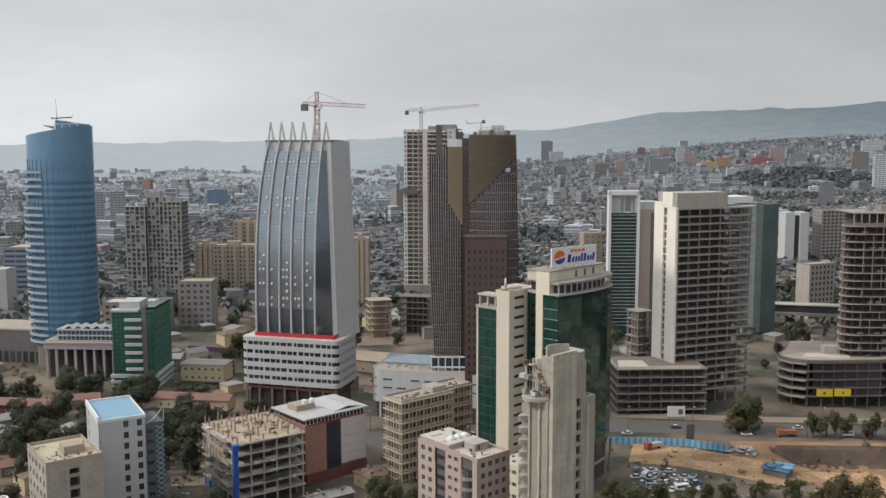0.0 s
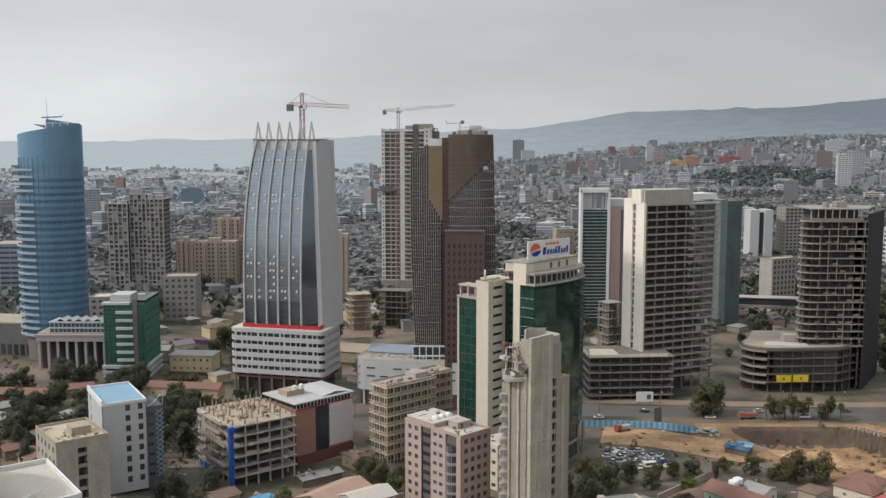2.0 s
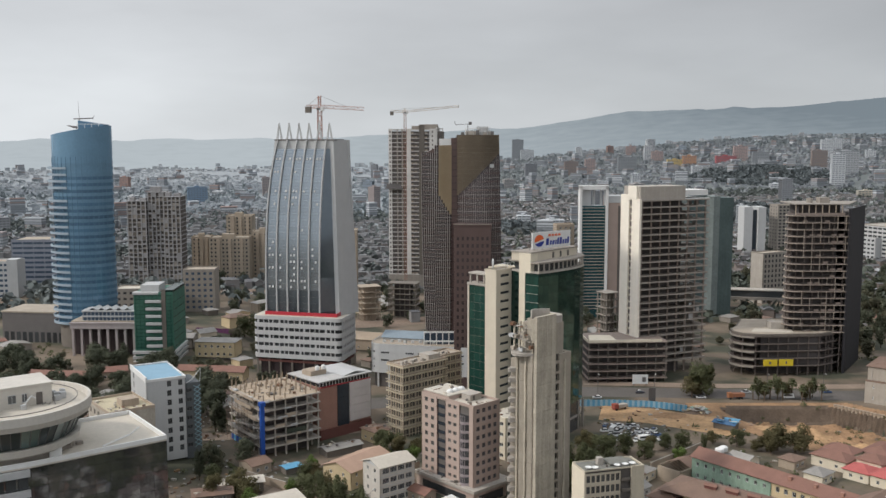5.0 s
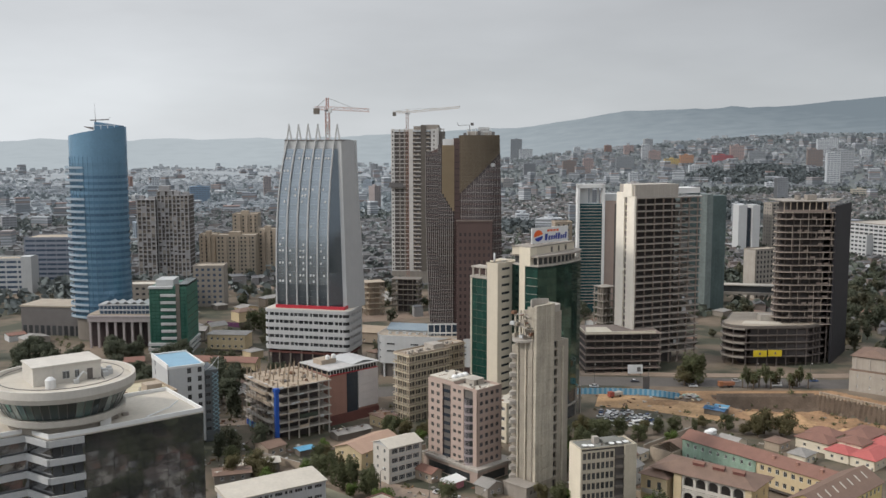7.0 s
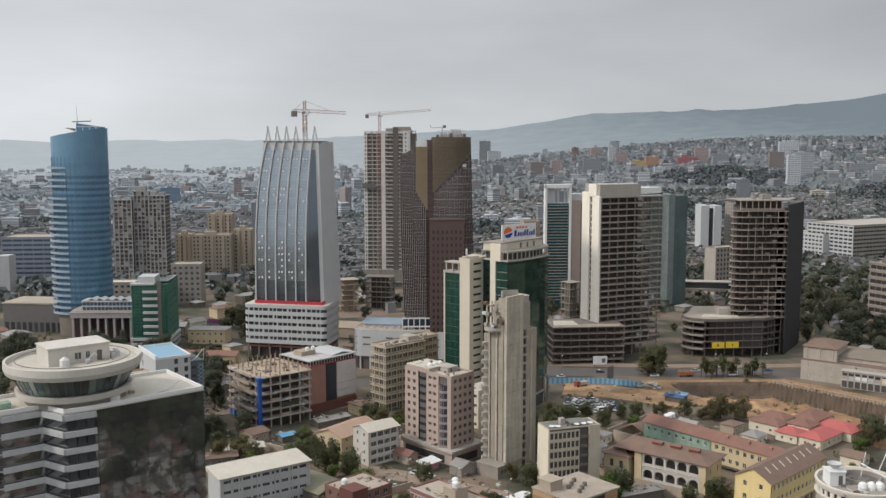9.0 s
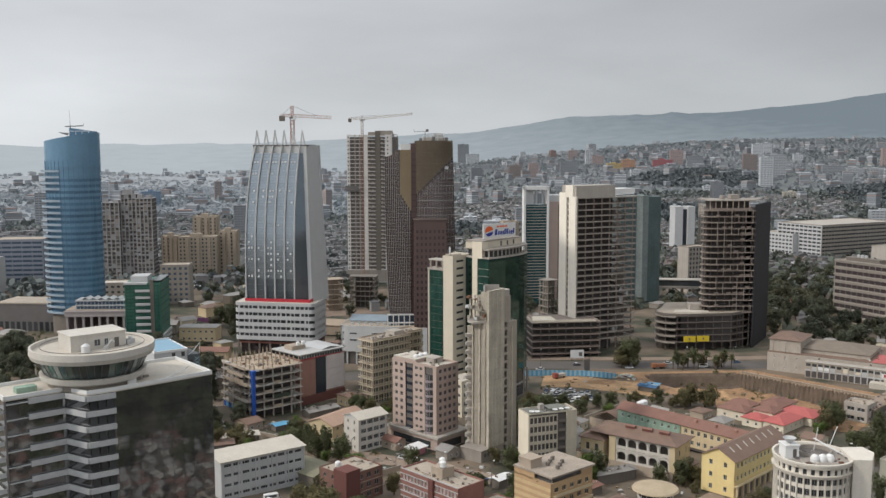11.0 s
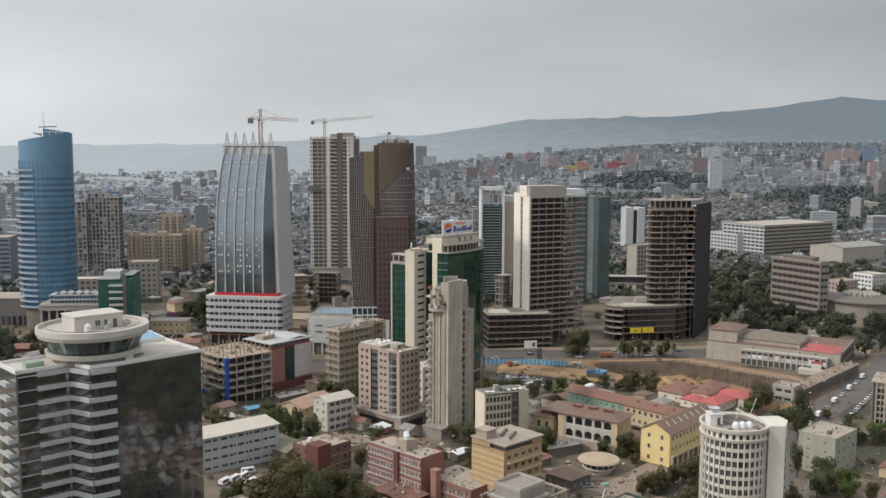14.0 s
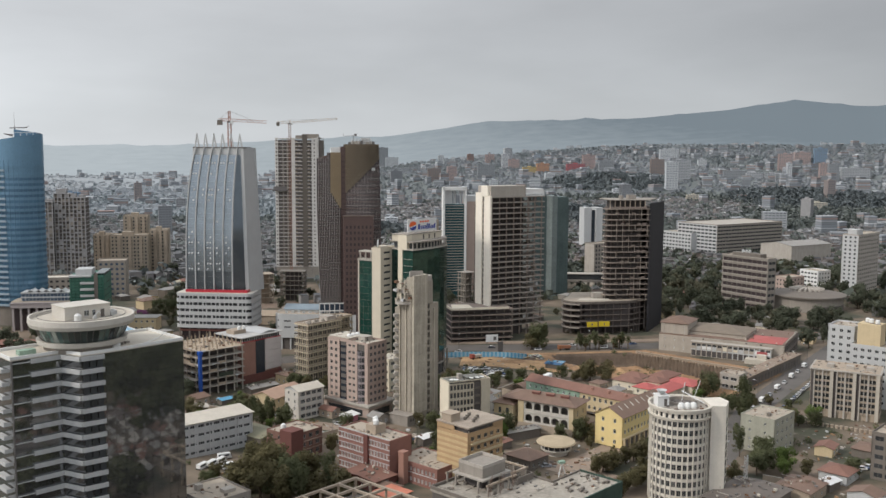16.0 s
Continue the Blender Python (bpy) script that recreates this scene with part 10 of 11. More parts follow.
def tree(at, kind, scale=1.0, group="trees"):
    crown, trunk, r, h, label = TREES[kind]
    x, y = at
    ob = thing("tree", (x, y, land(x, y)), (x * 37 + y * 53) % 360, label, "tree", group)
    ob.scale = (scale, scale, scale)
    piece("trunk", trunk, ob)
    piece("crown", crown, ob, (0, 0, h * (0.82 if kind == 4 else 0.7)))
    return ob


def plant_trees():
    rnd = random.Random(5)
    spots = [(-48, 158, 3, 1.6), (-42, 166, 2, 1.55), (-36, 160, 2, 1.6), (-30, 152, 1, 1.3), (-40, 148, 3, 1.7), (-24, 158, 2, 1.3), (-22, 146, 3, 1.3), (-14, 142, 2, 1.2), (-33, 142, 2, 1.4), (-10, 150, 3, 0.9), (-27, 140, 4, 1.1), (-18, 152, 4, 1.0),
             (-52, 242, 0, 0.9), (-47, 238, 4, 0.85), (-43, 234, 0, 0.9), (-39, 231, 4, 0.9), (-35, 229, 0, 0.85), (-32, 225, 4, 0.8), (-46, 245, 2, 0.8), (-56, 246, 5, 0.8), (-40, 226, 5, 0.7),
             (-71, 242, 3, 1.0), (-76, 246, 3, 1.1), (-68, 236, 5, 0.8), (-81, 240, 2, 0.9), (-84, 250, 0, 0.8),
             (-8, 222, 0, 0.7), (27, 216, 0, 0.8), (30, 218, 5, 0.9), (22, 220, 2, 0.7), (-101, 474, 1, 1.6), (-110, 470, 0, 1.5), (-95, 470, 2, 1.3), (-120, 476, 0, 1.2),
             (52, 199, 5, 1.3), (56, 203, 0, 1.0), (50, 205, 3, 0.9), (84, 196, 0, 0.9), (88, 198, 3, 0.8), (76, 196, 0, 0.7),
             (110.5, 369, 0, 1.45), (112, 366, 4, 1.1), (105.5, 366, 3, 1.15), (159, 209.5, 4, 1.5), (134, 361, 4, 0.75), (138, 364, 2, 0.8), (143, 362, 4, 0.8), (148, 364, 2, 0.75), (155, 361, 2, 0.8), (160, 365, 4, 0.7), (118, 292, 3, 1.4), (124, 290, 3, 1.3), (114, 288, 2, 1.0), (168, 262, 0, 1.0), (165, 255, 1, 0.9), (160, 250, 2, 0.9), (155, 246, 5, 0.8),
             (143, 160, 0, 1.0), (148, 155, 5, 1.1), (140, 152, 0, 0.9), (152, 144, 2, 0.7), (168, 142, 0, 0.7), (145, 146, 5, 0.9), (138, 168, 4, 0.9),
             (158, 205, 4, 1.0), (162, 214, 2, 0.9), (176, 234, 3, 0.7), (186, 236, 3, 0.6),
             (84, 140, 3, 1.0), (89, 144, 3, 0.9), (94, 150, 3, 0.9), (80, 134, 2, 0.8), (99, 156, 3, 0.8), (76, 294, 0, 0.6), (82, 292, 0, 0.7), (90, 290, 4, 0.5), (70, 290, 2, 0.7), (60, 288, 0, 0.8), (54, 292, 1, 0.6), (96, 300, 3, 0.7), (104, 296, 0, 0.7), (78, 280, 5, 0.7), (66, 282, 0, 0.7), (110, 292, 3, 0.7),
             (78, 156, 2, 0.8), (81, 158, 3, 0.85), (85, 160, 2, 0.8), (88, 163, 3, 0.8), (92, 165, 2, 0.75), (96, 168, 3, 0.8), (100, 170, 2, 0.8), (104, 173, 0, 0.7),
             (50, 280, 0, 1.0), (44, 270, 1, 0.9), (40, 262, 4, 0.9), (47, 290, 2, 0.8)]
    for x, y, k, s in spots:
        tree((x, y), k, s)
    # park on the east side
    joined, round_ = Shape(), []

    def stand(x, y, k, sc, finer=False):
        crown, (fine, trunk, r, h, label) = COARSE[k], TREES[k]
        crown = fine if finer else crown
        a, z = radians((x * 37 + y * 53) % 360), land(x, y)
        c, q = math.cos(a) * sc, math.sin(a) * sc
        for me, mi, up in ((trunk, 0, 0.0), (crown, 1 if k not in (2, 3) else 2, h * 0.72)):
            round_.extend([(u * c / sc - v * q / sc, u * q / sc + v * c / sc, w) for u, v, w in SOFT[me.name]] if me.name in SOFT else [(0.0, 0.0, 0.0)] * len(me.vertices))
            joined.add([(x + v.co.x * c - v.co.y * q, y + v.co.x * q + v.co.y * c, z + (v.co.z + up) * sc) for v in me.vertices], [tuple(p.vertices) for p in me.polygons], mi)
    for x0, x1, y0, y1, m, lo, hi in ((-240, -96, 318, 396, 56, 0.65, 1.1), (-160, -75, 255, 330, 44, 0.6, 1.05)):
        n = 0
        while n < m:
            x, y = rnd.uniform(x0, x1), rnd.uniform(y0, y1)
            if free(x, y, 2.5):
                stand(x, y, rnd.choice((0, 1, 0, 2, 4, 3)), rnd.uniform(lo, hi), True)
                n += 1
    n = 0
    while n < 420:
        x, y = rnd.uniform(205, 470), rnd.uniform(330, 720)
        if free(x, y, 3.0) and x > 190 + (y - 320) * 0.12:
            stand(x, y, rnd.choice((0, 0, 1, 1, 2, 3, 4)), rnd.uniform(0.75, 1.35))
            n += 1
    n = 0
    while n < 170:
        x, y = rnd.uniform(-200, 200), rnd.uniform(420, 680)
        if free(x, y, 4.0) and rnd.random() < 0.7:
            stand(x, y, rnd.choice((0, 1, 2, 3)), rnd.uniform(0.6, 1.1))
            n += 1
    n = 0
    while n < 80:
        x, y = rnd.uniform(-215, -62), rnd.uniform(300, 400)
        if free(x, y, 2.0) and not (x < -150 and y > 384):
            stand(x, y, rnd.choice((0, 1, 0, 3, 4)), rnd.uniform(0.55, 0.95))
            n += 1
    n = 0
    # Greyer than the near leaves: some haze is put into the colour.
    grove = joined.mesh("distant_grove", BARK, surf("grey green park foliage", (0.112, 0.122, 0.086), rough=0.85, var=0.25, size=4.0, island=0.15, spec=0.05, thin=0.4), surf("dull olive park foliage", (0.135, 0.132, 0.09), rough=0.85, var=0.25, size=4.0, island=0.15, spec=0.05, thin=0.4))
    grove.normals_split_custom_set_from_vertices(round_)
    tagged(new("distant_grove", grove), "dark trees standing thick in parks behind the towers", "trees", kind="stuff")
    while n < 116:
        x, y = rnd.uniform(-60, 210), rnd.uniform(120, 345)
        if free(x, y, 2.6) and not (x > 48 and y > 236) and not (x > 138 and y < 200):
            tree((x, y), rnd.choice((0, 2, 3, 5, 1)), rnd.uniform(0.45, 0.95), "yard trees")
            n += 1


plant_trees()


def palms():
    frond = Shape()
    n = 9
    for k in range(3):
        for i in range(n):
            a = math.tau * i / n + k * 0.3
            prev, w = Vector((0, 0, 0)), 0.16
            for j in range(4):
                t = (j + 1) / 4
                rr = (2.6 - 0.4 * k) * t
                p = Vector((math.cos(a) * rr, math.sin(a) * rr, (0.9 + 0.9 * k) * math.sin(t * 2.4) - 1.5 * t * t * (1.2 - 0.35 * k)))
                side = Vector((-math.sin(a), math.cos(a), 0)) * (0.42 if j < 3 else 0.1)
                frond.add([tuple(prev - side), tuple(prev + side), tuple(p + side), tuple(p - side)], [(0, 1, 2, 3)])
                prev = p
    fm = frond.mesh("fronds", LEAF)
    tm = Shape().tube((0, 0, -0.5), (0.15, 0.1, 5.2), 0.34, 0.24, n=8).mesh("trunk", BARK)
    for x, y, s in ((136, 359, 1.0), (140, 363, 1.15), (145, 361, 1.1), (150, 364, 1.2), (153, 359, 0.95), (158, 363, 1.1), (162, 360, 1.0), (132, 362, 0.9)):
        ob = thing("palm_tree", (x, y, land(x, y)), x * 31 % 360, "dusty palm tree on a traffic island", "palm tree", "palms on the traffic island")
        ob.scale = (s, s, s)
        piece("trunk", tm, ob)
        piece("fronds", fm, ob, (0.15, 0.1, 5.2))


palms()


def red_roofs():
    """The cluster of bright tin roofs by the excavation."""
    for x, y, yaw, wx, wy, h, mat in ((133, 267, 40, 8.2, 13, 4.0, TINRED), (142, 249, 40, 17.4, 9, 3.8, TINRED2), (136, 256.2, 40, 8.6, 9, 3.5, TINRED2), (143, 262, 40, 8.4, 9, 5.0, TINRED), (158, 258, 40, 13, 15, 3.7, TINRED2), (150, 272, 40, 16, 10, 4.2, TINRED), (138, 274, 40, 8, 11, 4.4, TINRED)):
        pitched("house", "house with a bright red tin roof beside an excavation" if mat is TINRED2 else "house with a faded red tin roof beside an excavation", (x, y), yaw, wx, wy, h, 2.0, CREAM, mat, hip=True, cols=4, colsl=2, rows=1, group="red roofed houses")


red_roofs()
note_taken()


def site_clutter():
    """Rubble, planks and sheets lying about the building site and the yards."""
    rnd = random.Random(44)
    mats = [CONC_L, RUST, CONC, CONC_D, TINBR, DUST, EARTH, OFFWH, TIN]
    s = Shape()
    zones = [(50, 128, 296, 352, 90), (104, 214, 262, 350, 120), (-70, 60, 190, 300, 1000), (-130, -60, 240, 330, 500), (30, 130, 150, 230, 900), (120, 220, 100, 230, 900), (-60, 40, 110, 190, 500)]
    for x0, x1, y0, y1, n in zones:
        for _ in range(n):
            x, y = rnd.uniform(x0, x1), rnd.uniform(y0, y1)
            if not free(x, y, 0.5, False):
                continue
            w, d, h, a = rnd.uniform(0.2, 1.1), rnd.uniform(0.15, 0.6), rnd.uniform(0.1, 0.6), rnd.uniform(0, 3.1)
            z, c, q = land(x, y), math.cos(a), math.sin(a)
            s.prism([(x + u * c - v * q, y + u * q + v * c) for u, v in ((-w, -d), (w, -d), (w, d), (-w, d))], z - 0.3, z + h, rnd.randrange(len(mats)))
    tagged(new("rubble", s.mesh("rubble", *mats)), "scattered rubble, planks and sheets on bare ground", "rubble", kind="stuff")
    # low scrub
    s = Shape()
    for x0, x1, y0, y1, n in [(50, 215, 262, 352, 300), (-100, 60, 180, 340, 420), (30, 220, 100, 260, 420), (-220, -70, 250, 460, 400), (215, 420, 330, 520, 300)]:
        for _ in range(n):
            x, y = rnd.uniform(x0, x1), rnd.uniform(y0, y1)
            if not free(x, y, 1.0, y > 355) or (58 < x < 120 and y > 331 - (x - 70) * 0.4) or (118 < x < 150 and 300 < y < 338):
                continue
            R, z = rnd.uniform(0.6, 2.0), land(x, y)
            for _ in range(26):
                d = Vector((rnd.gauss(0, 1), rnd.gauss(0, 1), rnd.gauss(0, 0.6)))
                d.normalize()
                p = Vector((x, y, z + R * 0.45)) + d * R * rnd.uniform(0.4, 0.9)
                u = Vector((rnd.gauss(0, 1), rnd.gauss(0, 1), rnd.gauss(0, 1)))
                u.normalize()
                v = d.cross(u)
                w = R * rnd.uniform(0.16, 0.34)
                s.add([tuple(p - u * w), tuple(p - v * w), tuple(p + u * w), tuple(p + v * w)], [(0, 1, 2, 3)], 0 if R > 1.2 else 1)
    tagged(new("scrub", s.mesh("scrub", LEAF, LEAF2)), "low dusty scrub along yards and slopes", "bushes", kind="stuff")


site_clutter()


def roof_clutter():
    """Boxes, pipes and scraps lying on the flat roofs."""
    rnd = random.Random(61)
    mats = [CONC_L, CONC_D, RUST, METAL, DUST, ROOFW]
    s = Shape()
    for ob in list(scene.objects):
        if ob.type != "MESH" or ob.name.split(".")[0] not in ("roof", "podium_roof", "upper_roof", "roof_screed", "roof_slab") or ob.parent is None:
            continue
        bb = [Vector(v) for v in ob.bound_box]
        lo, hi = bb[0], bb[6]
        area = (hi.x - lo.x) * (hi.y - lo.y)
        m = ob.parent.matrix_basis @ ob.matrix_basis
        if hi.z - lo.z > 1.3 or area < 40 or m.translation.y > 330 or m.translation.y < 115 and hi.z > 50:
            continue
        a = m.to_euler().z
        for _ in range(int(min(60, area / 10))):
            p = m @ Vector((rnd.uniform(lo.x + 0.8, hi.x - 0.8), rnd.uniform(lo.y + 0.8, hi.y - 0.8), hi.z))
            w, d, h = rnd.uniform(0.12, 0.6), rnd.uniform(0.1, 0.5), rnd.uniform(0.1, 0.8)
            if rnd.random() < 0.25:
                w, d, h = rnd.uniform(0.8, 2.4), 0.07, 0.14
            t = a + rnd.choice((0, 0, 1.57, rnd.uniform(0, 3)))
            c, q = math.cos(t), math.sin(t)
            s.prism([(p.x + u * c - v * q, p.y + u * q + v * c) for u, v in ((-w, -d), (w, -d), (w, d), (-w, d))], p.z - 0.05, p.z + h, rnd.randrange(len(mats)))
    tagged(new("roof_clutter", s.mesh("roof_clutter", *mats)), "small boxes, pipes and scraps scattered over flat roofs", "clutter", kind="stuff")


roof_clutter()


def street_lamps():
    """Tall lamp posts along the streets."""
    pole = Shape().tube((0, 0, -0.5), (0, 0, 9.0), 0.14, 0.09, n=8).mesh("pole", METAL)
    arm = Shape().tube((0, 0, 8.9), (1.8, 0, 9.5), 0.07, 0.06, n=6).mesh("arm", METAL)
    head = Shape().prism([(1.6, -0.2), (2.6, -0.14), (2.6, 0.14), (1.6, 0.2)], 9.4, 9.6).mesh("lamp_head", STEELW)
    spots = [(-40 + 26 * i, 364 + (9 if i > 2 else 0), -90) for i in range(11)] + [(150 + 17 * i, 206 + 19 * i, 135) for i in range(7)] + [(-30 + 16 * i, 226 - 10 * i, 60) for i in range(5)]
    for x, y, a in spots:
        ob = thing("street_lamp", (x, y, land(x, y)), a, "grey steel street lamp with a single arm", "street lamp", "street lamps")
        piece("pole", pole, ob)
        piece("arm", arm, ob)
        piece("lamp_head", head, ob)


street_lamps()


def small_house(label, at, yaw, wx, wy, h, rise, wall, roof, along, hip, group):
    """A plain tin roofed house: walls, roof, two windows and a door."""
    ob = thing("house", (*at, land(*at)), yaw, label, "house", group)
    s = Shape().box(0, 0, -1, wx, wy, h)
    if not hip:
        if along == "x":
            s.add([(0, 0, h), (0, wy, h), (0, wy / 2, h + rise), (wx, 0, h), (wx, wy, h), (wx, wy / 2, h + rise)], [(0, 1, 2), (3, 5, 4)])
        else:
            s.add([(0, 0, h), (wx, 0, h), (wx / 2, 0, h + rise), (0, wy, h), (wx, wy, h), (wx / 2, wy, h + rise)], [(0, 1, 2), (3, 5, 4)])
    part("wall", s, wall, ob)
    part("roof", Shape().hip(0, 0, wx, wy, h, rise, 0.5) if hip else Shape().gable(0, 0, wx, wy, h, rise, 0.5, along=along), roof, ob)
    me = window_mesh(1.2, 1.2, WHITE, PANE, 1, 0.0)
    for z in () if at[1] > 330 else ((1.0,) if h < 5 else (1.0, 4.0)):
        piece("window", me, ob, (wx * 0.28, -0.06, z))
        piece("window", me, ob, (wx * 0.72, -0.06, z))
    return ob


def fill_houses():
    """The low tin roofed houses between the larger blocks."""
    rnd = random.Random(9)
    walls = (CONC_T, YEL_P, CONC, OFFWH, CONC_D, CREAM)
    roofs = (TIN, TIN, TINBR, TINRED, TINBR, TIN, TINRED)
    zones = [(-60, 60, 200, 345, 34), (50, 215, 225, 300, 26), (-175, -70, 255, 345, 22), (-250, -120, 420, 560, 26), (-110, 60, 400, 470, 16), (40, 130, 95, 150, 8), (120, 215, 95, 170, 16), (-120, 140, 560, 660, 30), (205, 420, 330, 640, 30), (30, 200, 430, 560, 22), (225, 330, 120, 290, 22), (-30, 60, 200, 260, 14)]
    for x0, x1, y0, y1, n in zones:
        k = tries = 0
        while k < n and tries < 1500:
            tries += 1
            x, y = rnd.uniform(x0, x1), rnd.uniform(y0, y1)
            wx, wy = rnd.uniform(7, 15), rnd.uniform(6, 10)
            r = max(wx, wy) * 0.62
            if not free(x, y, r):
                continue
            yaw = rnd.choice((43, 43, 133 - 90, -47 + 90)) + rnd.uniform(-5, 5)
            h = rnd.choice((3.2, 3.4, 3.6, 6.2))
            a = radians(yaw)
            ox, oy = x - (wx * math.cos(a) - wy * math.sin(a)) / 2, y - (wx * math.sin(a) + wy * math.cos(a)) / 2
            rf = rnd.choice(roofs)
            tone = {TIN: "grey", TINBR: "brown", TINRED: "faded red"}[rf]
            small_house(f"small {'two storey ' if h > 5 else ''}house with a {tone} tin roof", (ox, oy), yaw, wx, wy, h, rnd.uniform(0.8, 1.8), rnd.choice(walls), rf, rnd.choice("xy"), rnd.random() < 0.35, "small tin roofed houses")
            TAKEN.append((x - r, x + r, y - r, y + r))
            k += 1


fill_houses()


# ---------------------------------------------------------------- the far city
# Roofs are coloured darker than walls, to flatten the sun's contrast.
MID_WALL = palette("city walls", [(0.171, 0.164, 0.160), (0.214, 0.199, 0.187), (0.147, 0.143, 0.141), (0.197, 0.164, 0.149), (0.258, 0.253, 0.250), (0.164, 0.159, 0.160), (0.188, 0.156, 0.137)])
MID_ROOF = palette("city roofs", [(0.107, 0.109, 0.111), (0.091, 0.090, 0.092), (0.147, 0.146, 0.146), (0.094, 0.083, 0.076), (0.112, 0.109, 0.111), (0.129, 0.126, 0.127), (0.115, 0.092, 0.083), (0.31, 0.312, 0.315), (0.087, 0.085, 0.089), (0.125, 0.117, 0.11)], rough=0.6, metal=0.1)
# Haze is put into these base colours: paler and bluer with distance.
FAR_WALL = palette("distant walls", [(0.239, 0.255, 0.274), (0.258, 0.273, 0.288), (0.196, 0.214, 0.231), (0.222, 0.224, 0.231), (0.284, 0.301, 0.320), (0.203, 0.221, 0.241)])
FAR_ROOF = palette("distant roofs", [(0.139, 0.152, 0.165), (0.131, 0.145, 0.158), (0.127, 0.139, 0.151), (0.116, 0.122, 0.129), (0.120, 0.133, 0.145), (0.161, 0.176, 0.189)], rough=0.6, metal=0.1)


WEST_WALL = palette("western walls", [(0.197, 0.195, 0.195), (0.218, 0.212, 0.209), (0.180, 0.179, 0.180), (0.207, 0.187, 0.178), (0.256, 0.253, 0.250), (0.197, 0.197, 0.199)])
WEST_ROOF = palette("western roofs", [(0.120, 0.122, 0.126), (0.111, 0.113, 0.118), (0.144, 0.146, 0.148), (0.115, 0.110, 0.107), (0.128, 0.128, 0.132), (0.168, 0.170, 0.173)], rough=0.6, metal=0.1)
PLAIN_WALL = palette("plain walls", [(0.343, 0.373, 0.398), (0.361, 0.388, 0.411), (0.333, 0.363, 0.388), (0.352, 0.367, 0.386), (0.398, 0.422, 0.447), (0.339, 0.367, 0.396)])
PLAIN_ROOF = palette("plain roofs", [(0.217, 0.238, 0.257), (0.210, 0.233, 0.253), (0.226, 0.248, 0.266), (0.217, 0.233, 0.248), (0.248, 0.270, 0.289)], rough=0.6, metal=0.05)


WOODED = ((650, 1885, 135, 190), (890, 1450, 150, 170), (410, 1330, 90, 120), (80, 1130, 60, 70))


def spread(name, label, count, seed, r0, r1, walls, roofs, az0=-36, az1=46):
    """Small houses by the thousand."""
    rnd = random.Random(seed)
    s = Shape()
    n = 0
    while n < count:
        deg = rnd.uniform(az0, az1)
        az = radians(deg)
        r = r0 + (r1 - r0) * rnd.random() ** 0.8
        if r > 3000 and rnd.random() < (r - 3000) / 600:
            continue
        x, y = r * math.sin(az), r * math.cos(az) - 80
        if noise.noise((x / 330, y / 330, 4.0)) < -0.17 or any(((x - a) / c) ** 2 + ((y - b) / d) ** 2 < 1 for a, b, c, d in WOODED):
            continue
        if y < 720 and not free(x, y, 9, False):
            continue
        w, d, h = rnd.uniform(4.5, 11), rnd.uniform(4, 8), rnd.choice((2.8, 3.0, 3.2, 3.2, 5.6, 6.5))
        a = radians(rnd.choice((10, 100)) + 28 * noise.noise((x / 500, y / 500, 9.0)) + rnd.uniform(-8, 8))
        c, q = math.cos(a), math.sin(a)
        z = land(x, y)
        P = lambda u, v, t: (x + u * c - v * q, y + u * q + v * c, z + t)
        u, v = w / 2, d / 2
        s.add([P(-u, -v, -3), P(u, -v, -3), P(u, v, -3), P(-u, v, -3), P(-u, -v, h), P(u, -v, h), P(u, v, h), P(-u, v, h)], [(0, 1, 5, 4), (1, 2, 6, 5), (2, 3, 7, 6), (3, 0, 4, 7)], 0)
        e = 1.08
        if h < 6:
            s.add([P(-u * e, -v * e, h), P(u * e, -v * e, h), P(u * e, v * e, h), P(-u * e, v * e, h), P(-u * e, 0, h + 1.5), P(u * e, 0, h + 1.5)], [(0, 1, 5, 4), (2, 3, 4, 5), (1, 2, 5), (3, 0, 4)], 1)
        else:
            s.add([P(-u, -v, h + 0.3), P(u, -v, h + 0.3), P(u, v, h + 0.3), P(-u, v, h + 0.3)], [(0, 1, 2, 3)], 1)
        n += 1
    tagged(new(name, s.mesh(name, walls, roofs)), label, "houses", kind="stuff")


# Paler again and low in contrast, standing in for thicker haze.
FAR2_WALL = palette("hazed eastern walls", [(0.215, 0.212, 0.212), (0.24, 0.235, 0.23), (0.195, 0.194, 0.195), (0.225, 0.205, 0.195), (0.30, 0.30, 0.30), (0.205, 0.205, 0.208), (0.215, 0.195, 0.182)])
FAR2_ROOF = palette("hazed eastern roofs", [(0.142, 0.146, 0.15), (0.13, 0.133, 0.138), (0.168, 0.17, 0.173), (0.137, 0.128, 0.123), (0.15, 0.15, 0.153), (0.155, 0.14, 0.132), (0.34, 0.343, 0.345)], rough=0.7)
LAST_WALL = palette("hazed far western walls", [(0.33, 0.355, 0.372), (0.345, 0.365, 0.382), (0.32, 0.342, 0.36), (0.34, 0.35, 0.358), (0.37, 0.385, 0.397)])
LAST_ROOF = palette("hazed far western roofs", [(0.265, 0.288, 0.306), (0.255, 0.28, 0.298), (0.275, 0.296, 0.312), (0.262, 0.28, 0.292)], rough=0.8)
spread("far_houses", "dense spread of small tin roofed houses across the city", 3000, 2, 620, 1150, MID_WALL, MID_ROOF, 0, 46)
spread("far_houses", "dense spread of hazed tin roofed houses behind the parks", 4600, 12, 1120, 1800, FAR2_WALL, FAR2_ROOF, 0, 46)
spread("far_houses", "dense spread of pale tin roofed houses across the western city", 4200, 4, 620, 1600, WEST_WALL, WEST_ROOF, -36, 0)
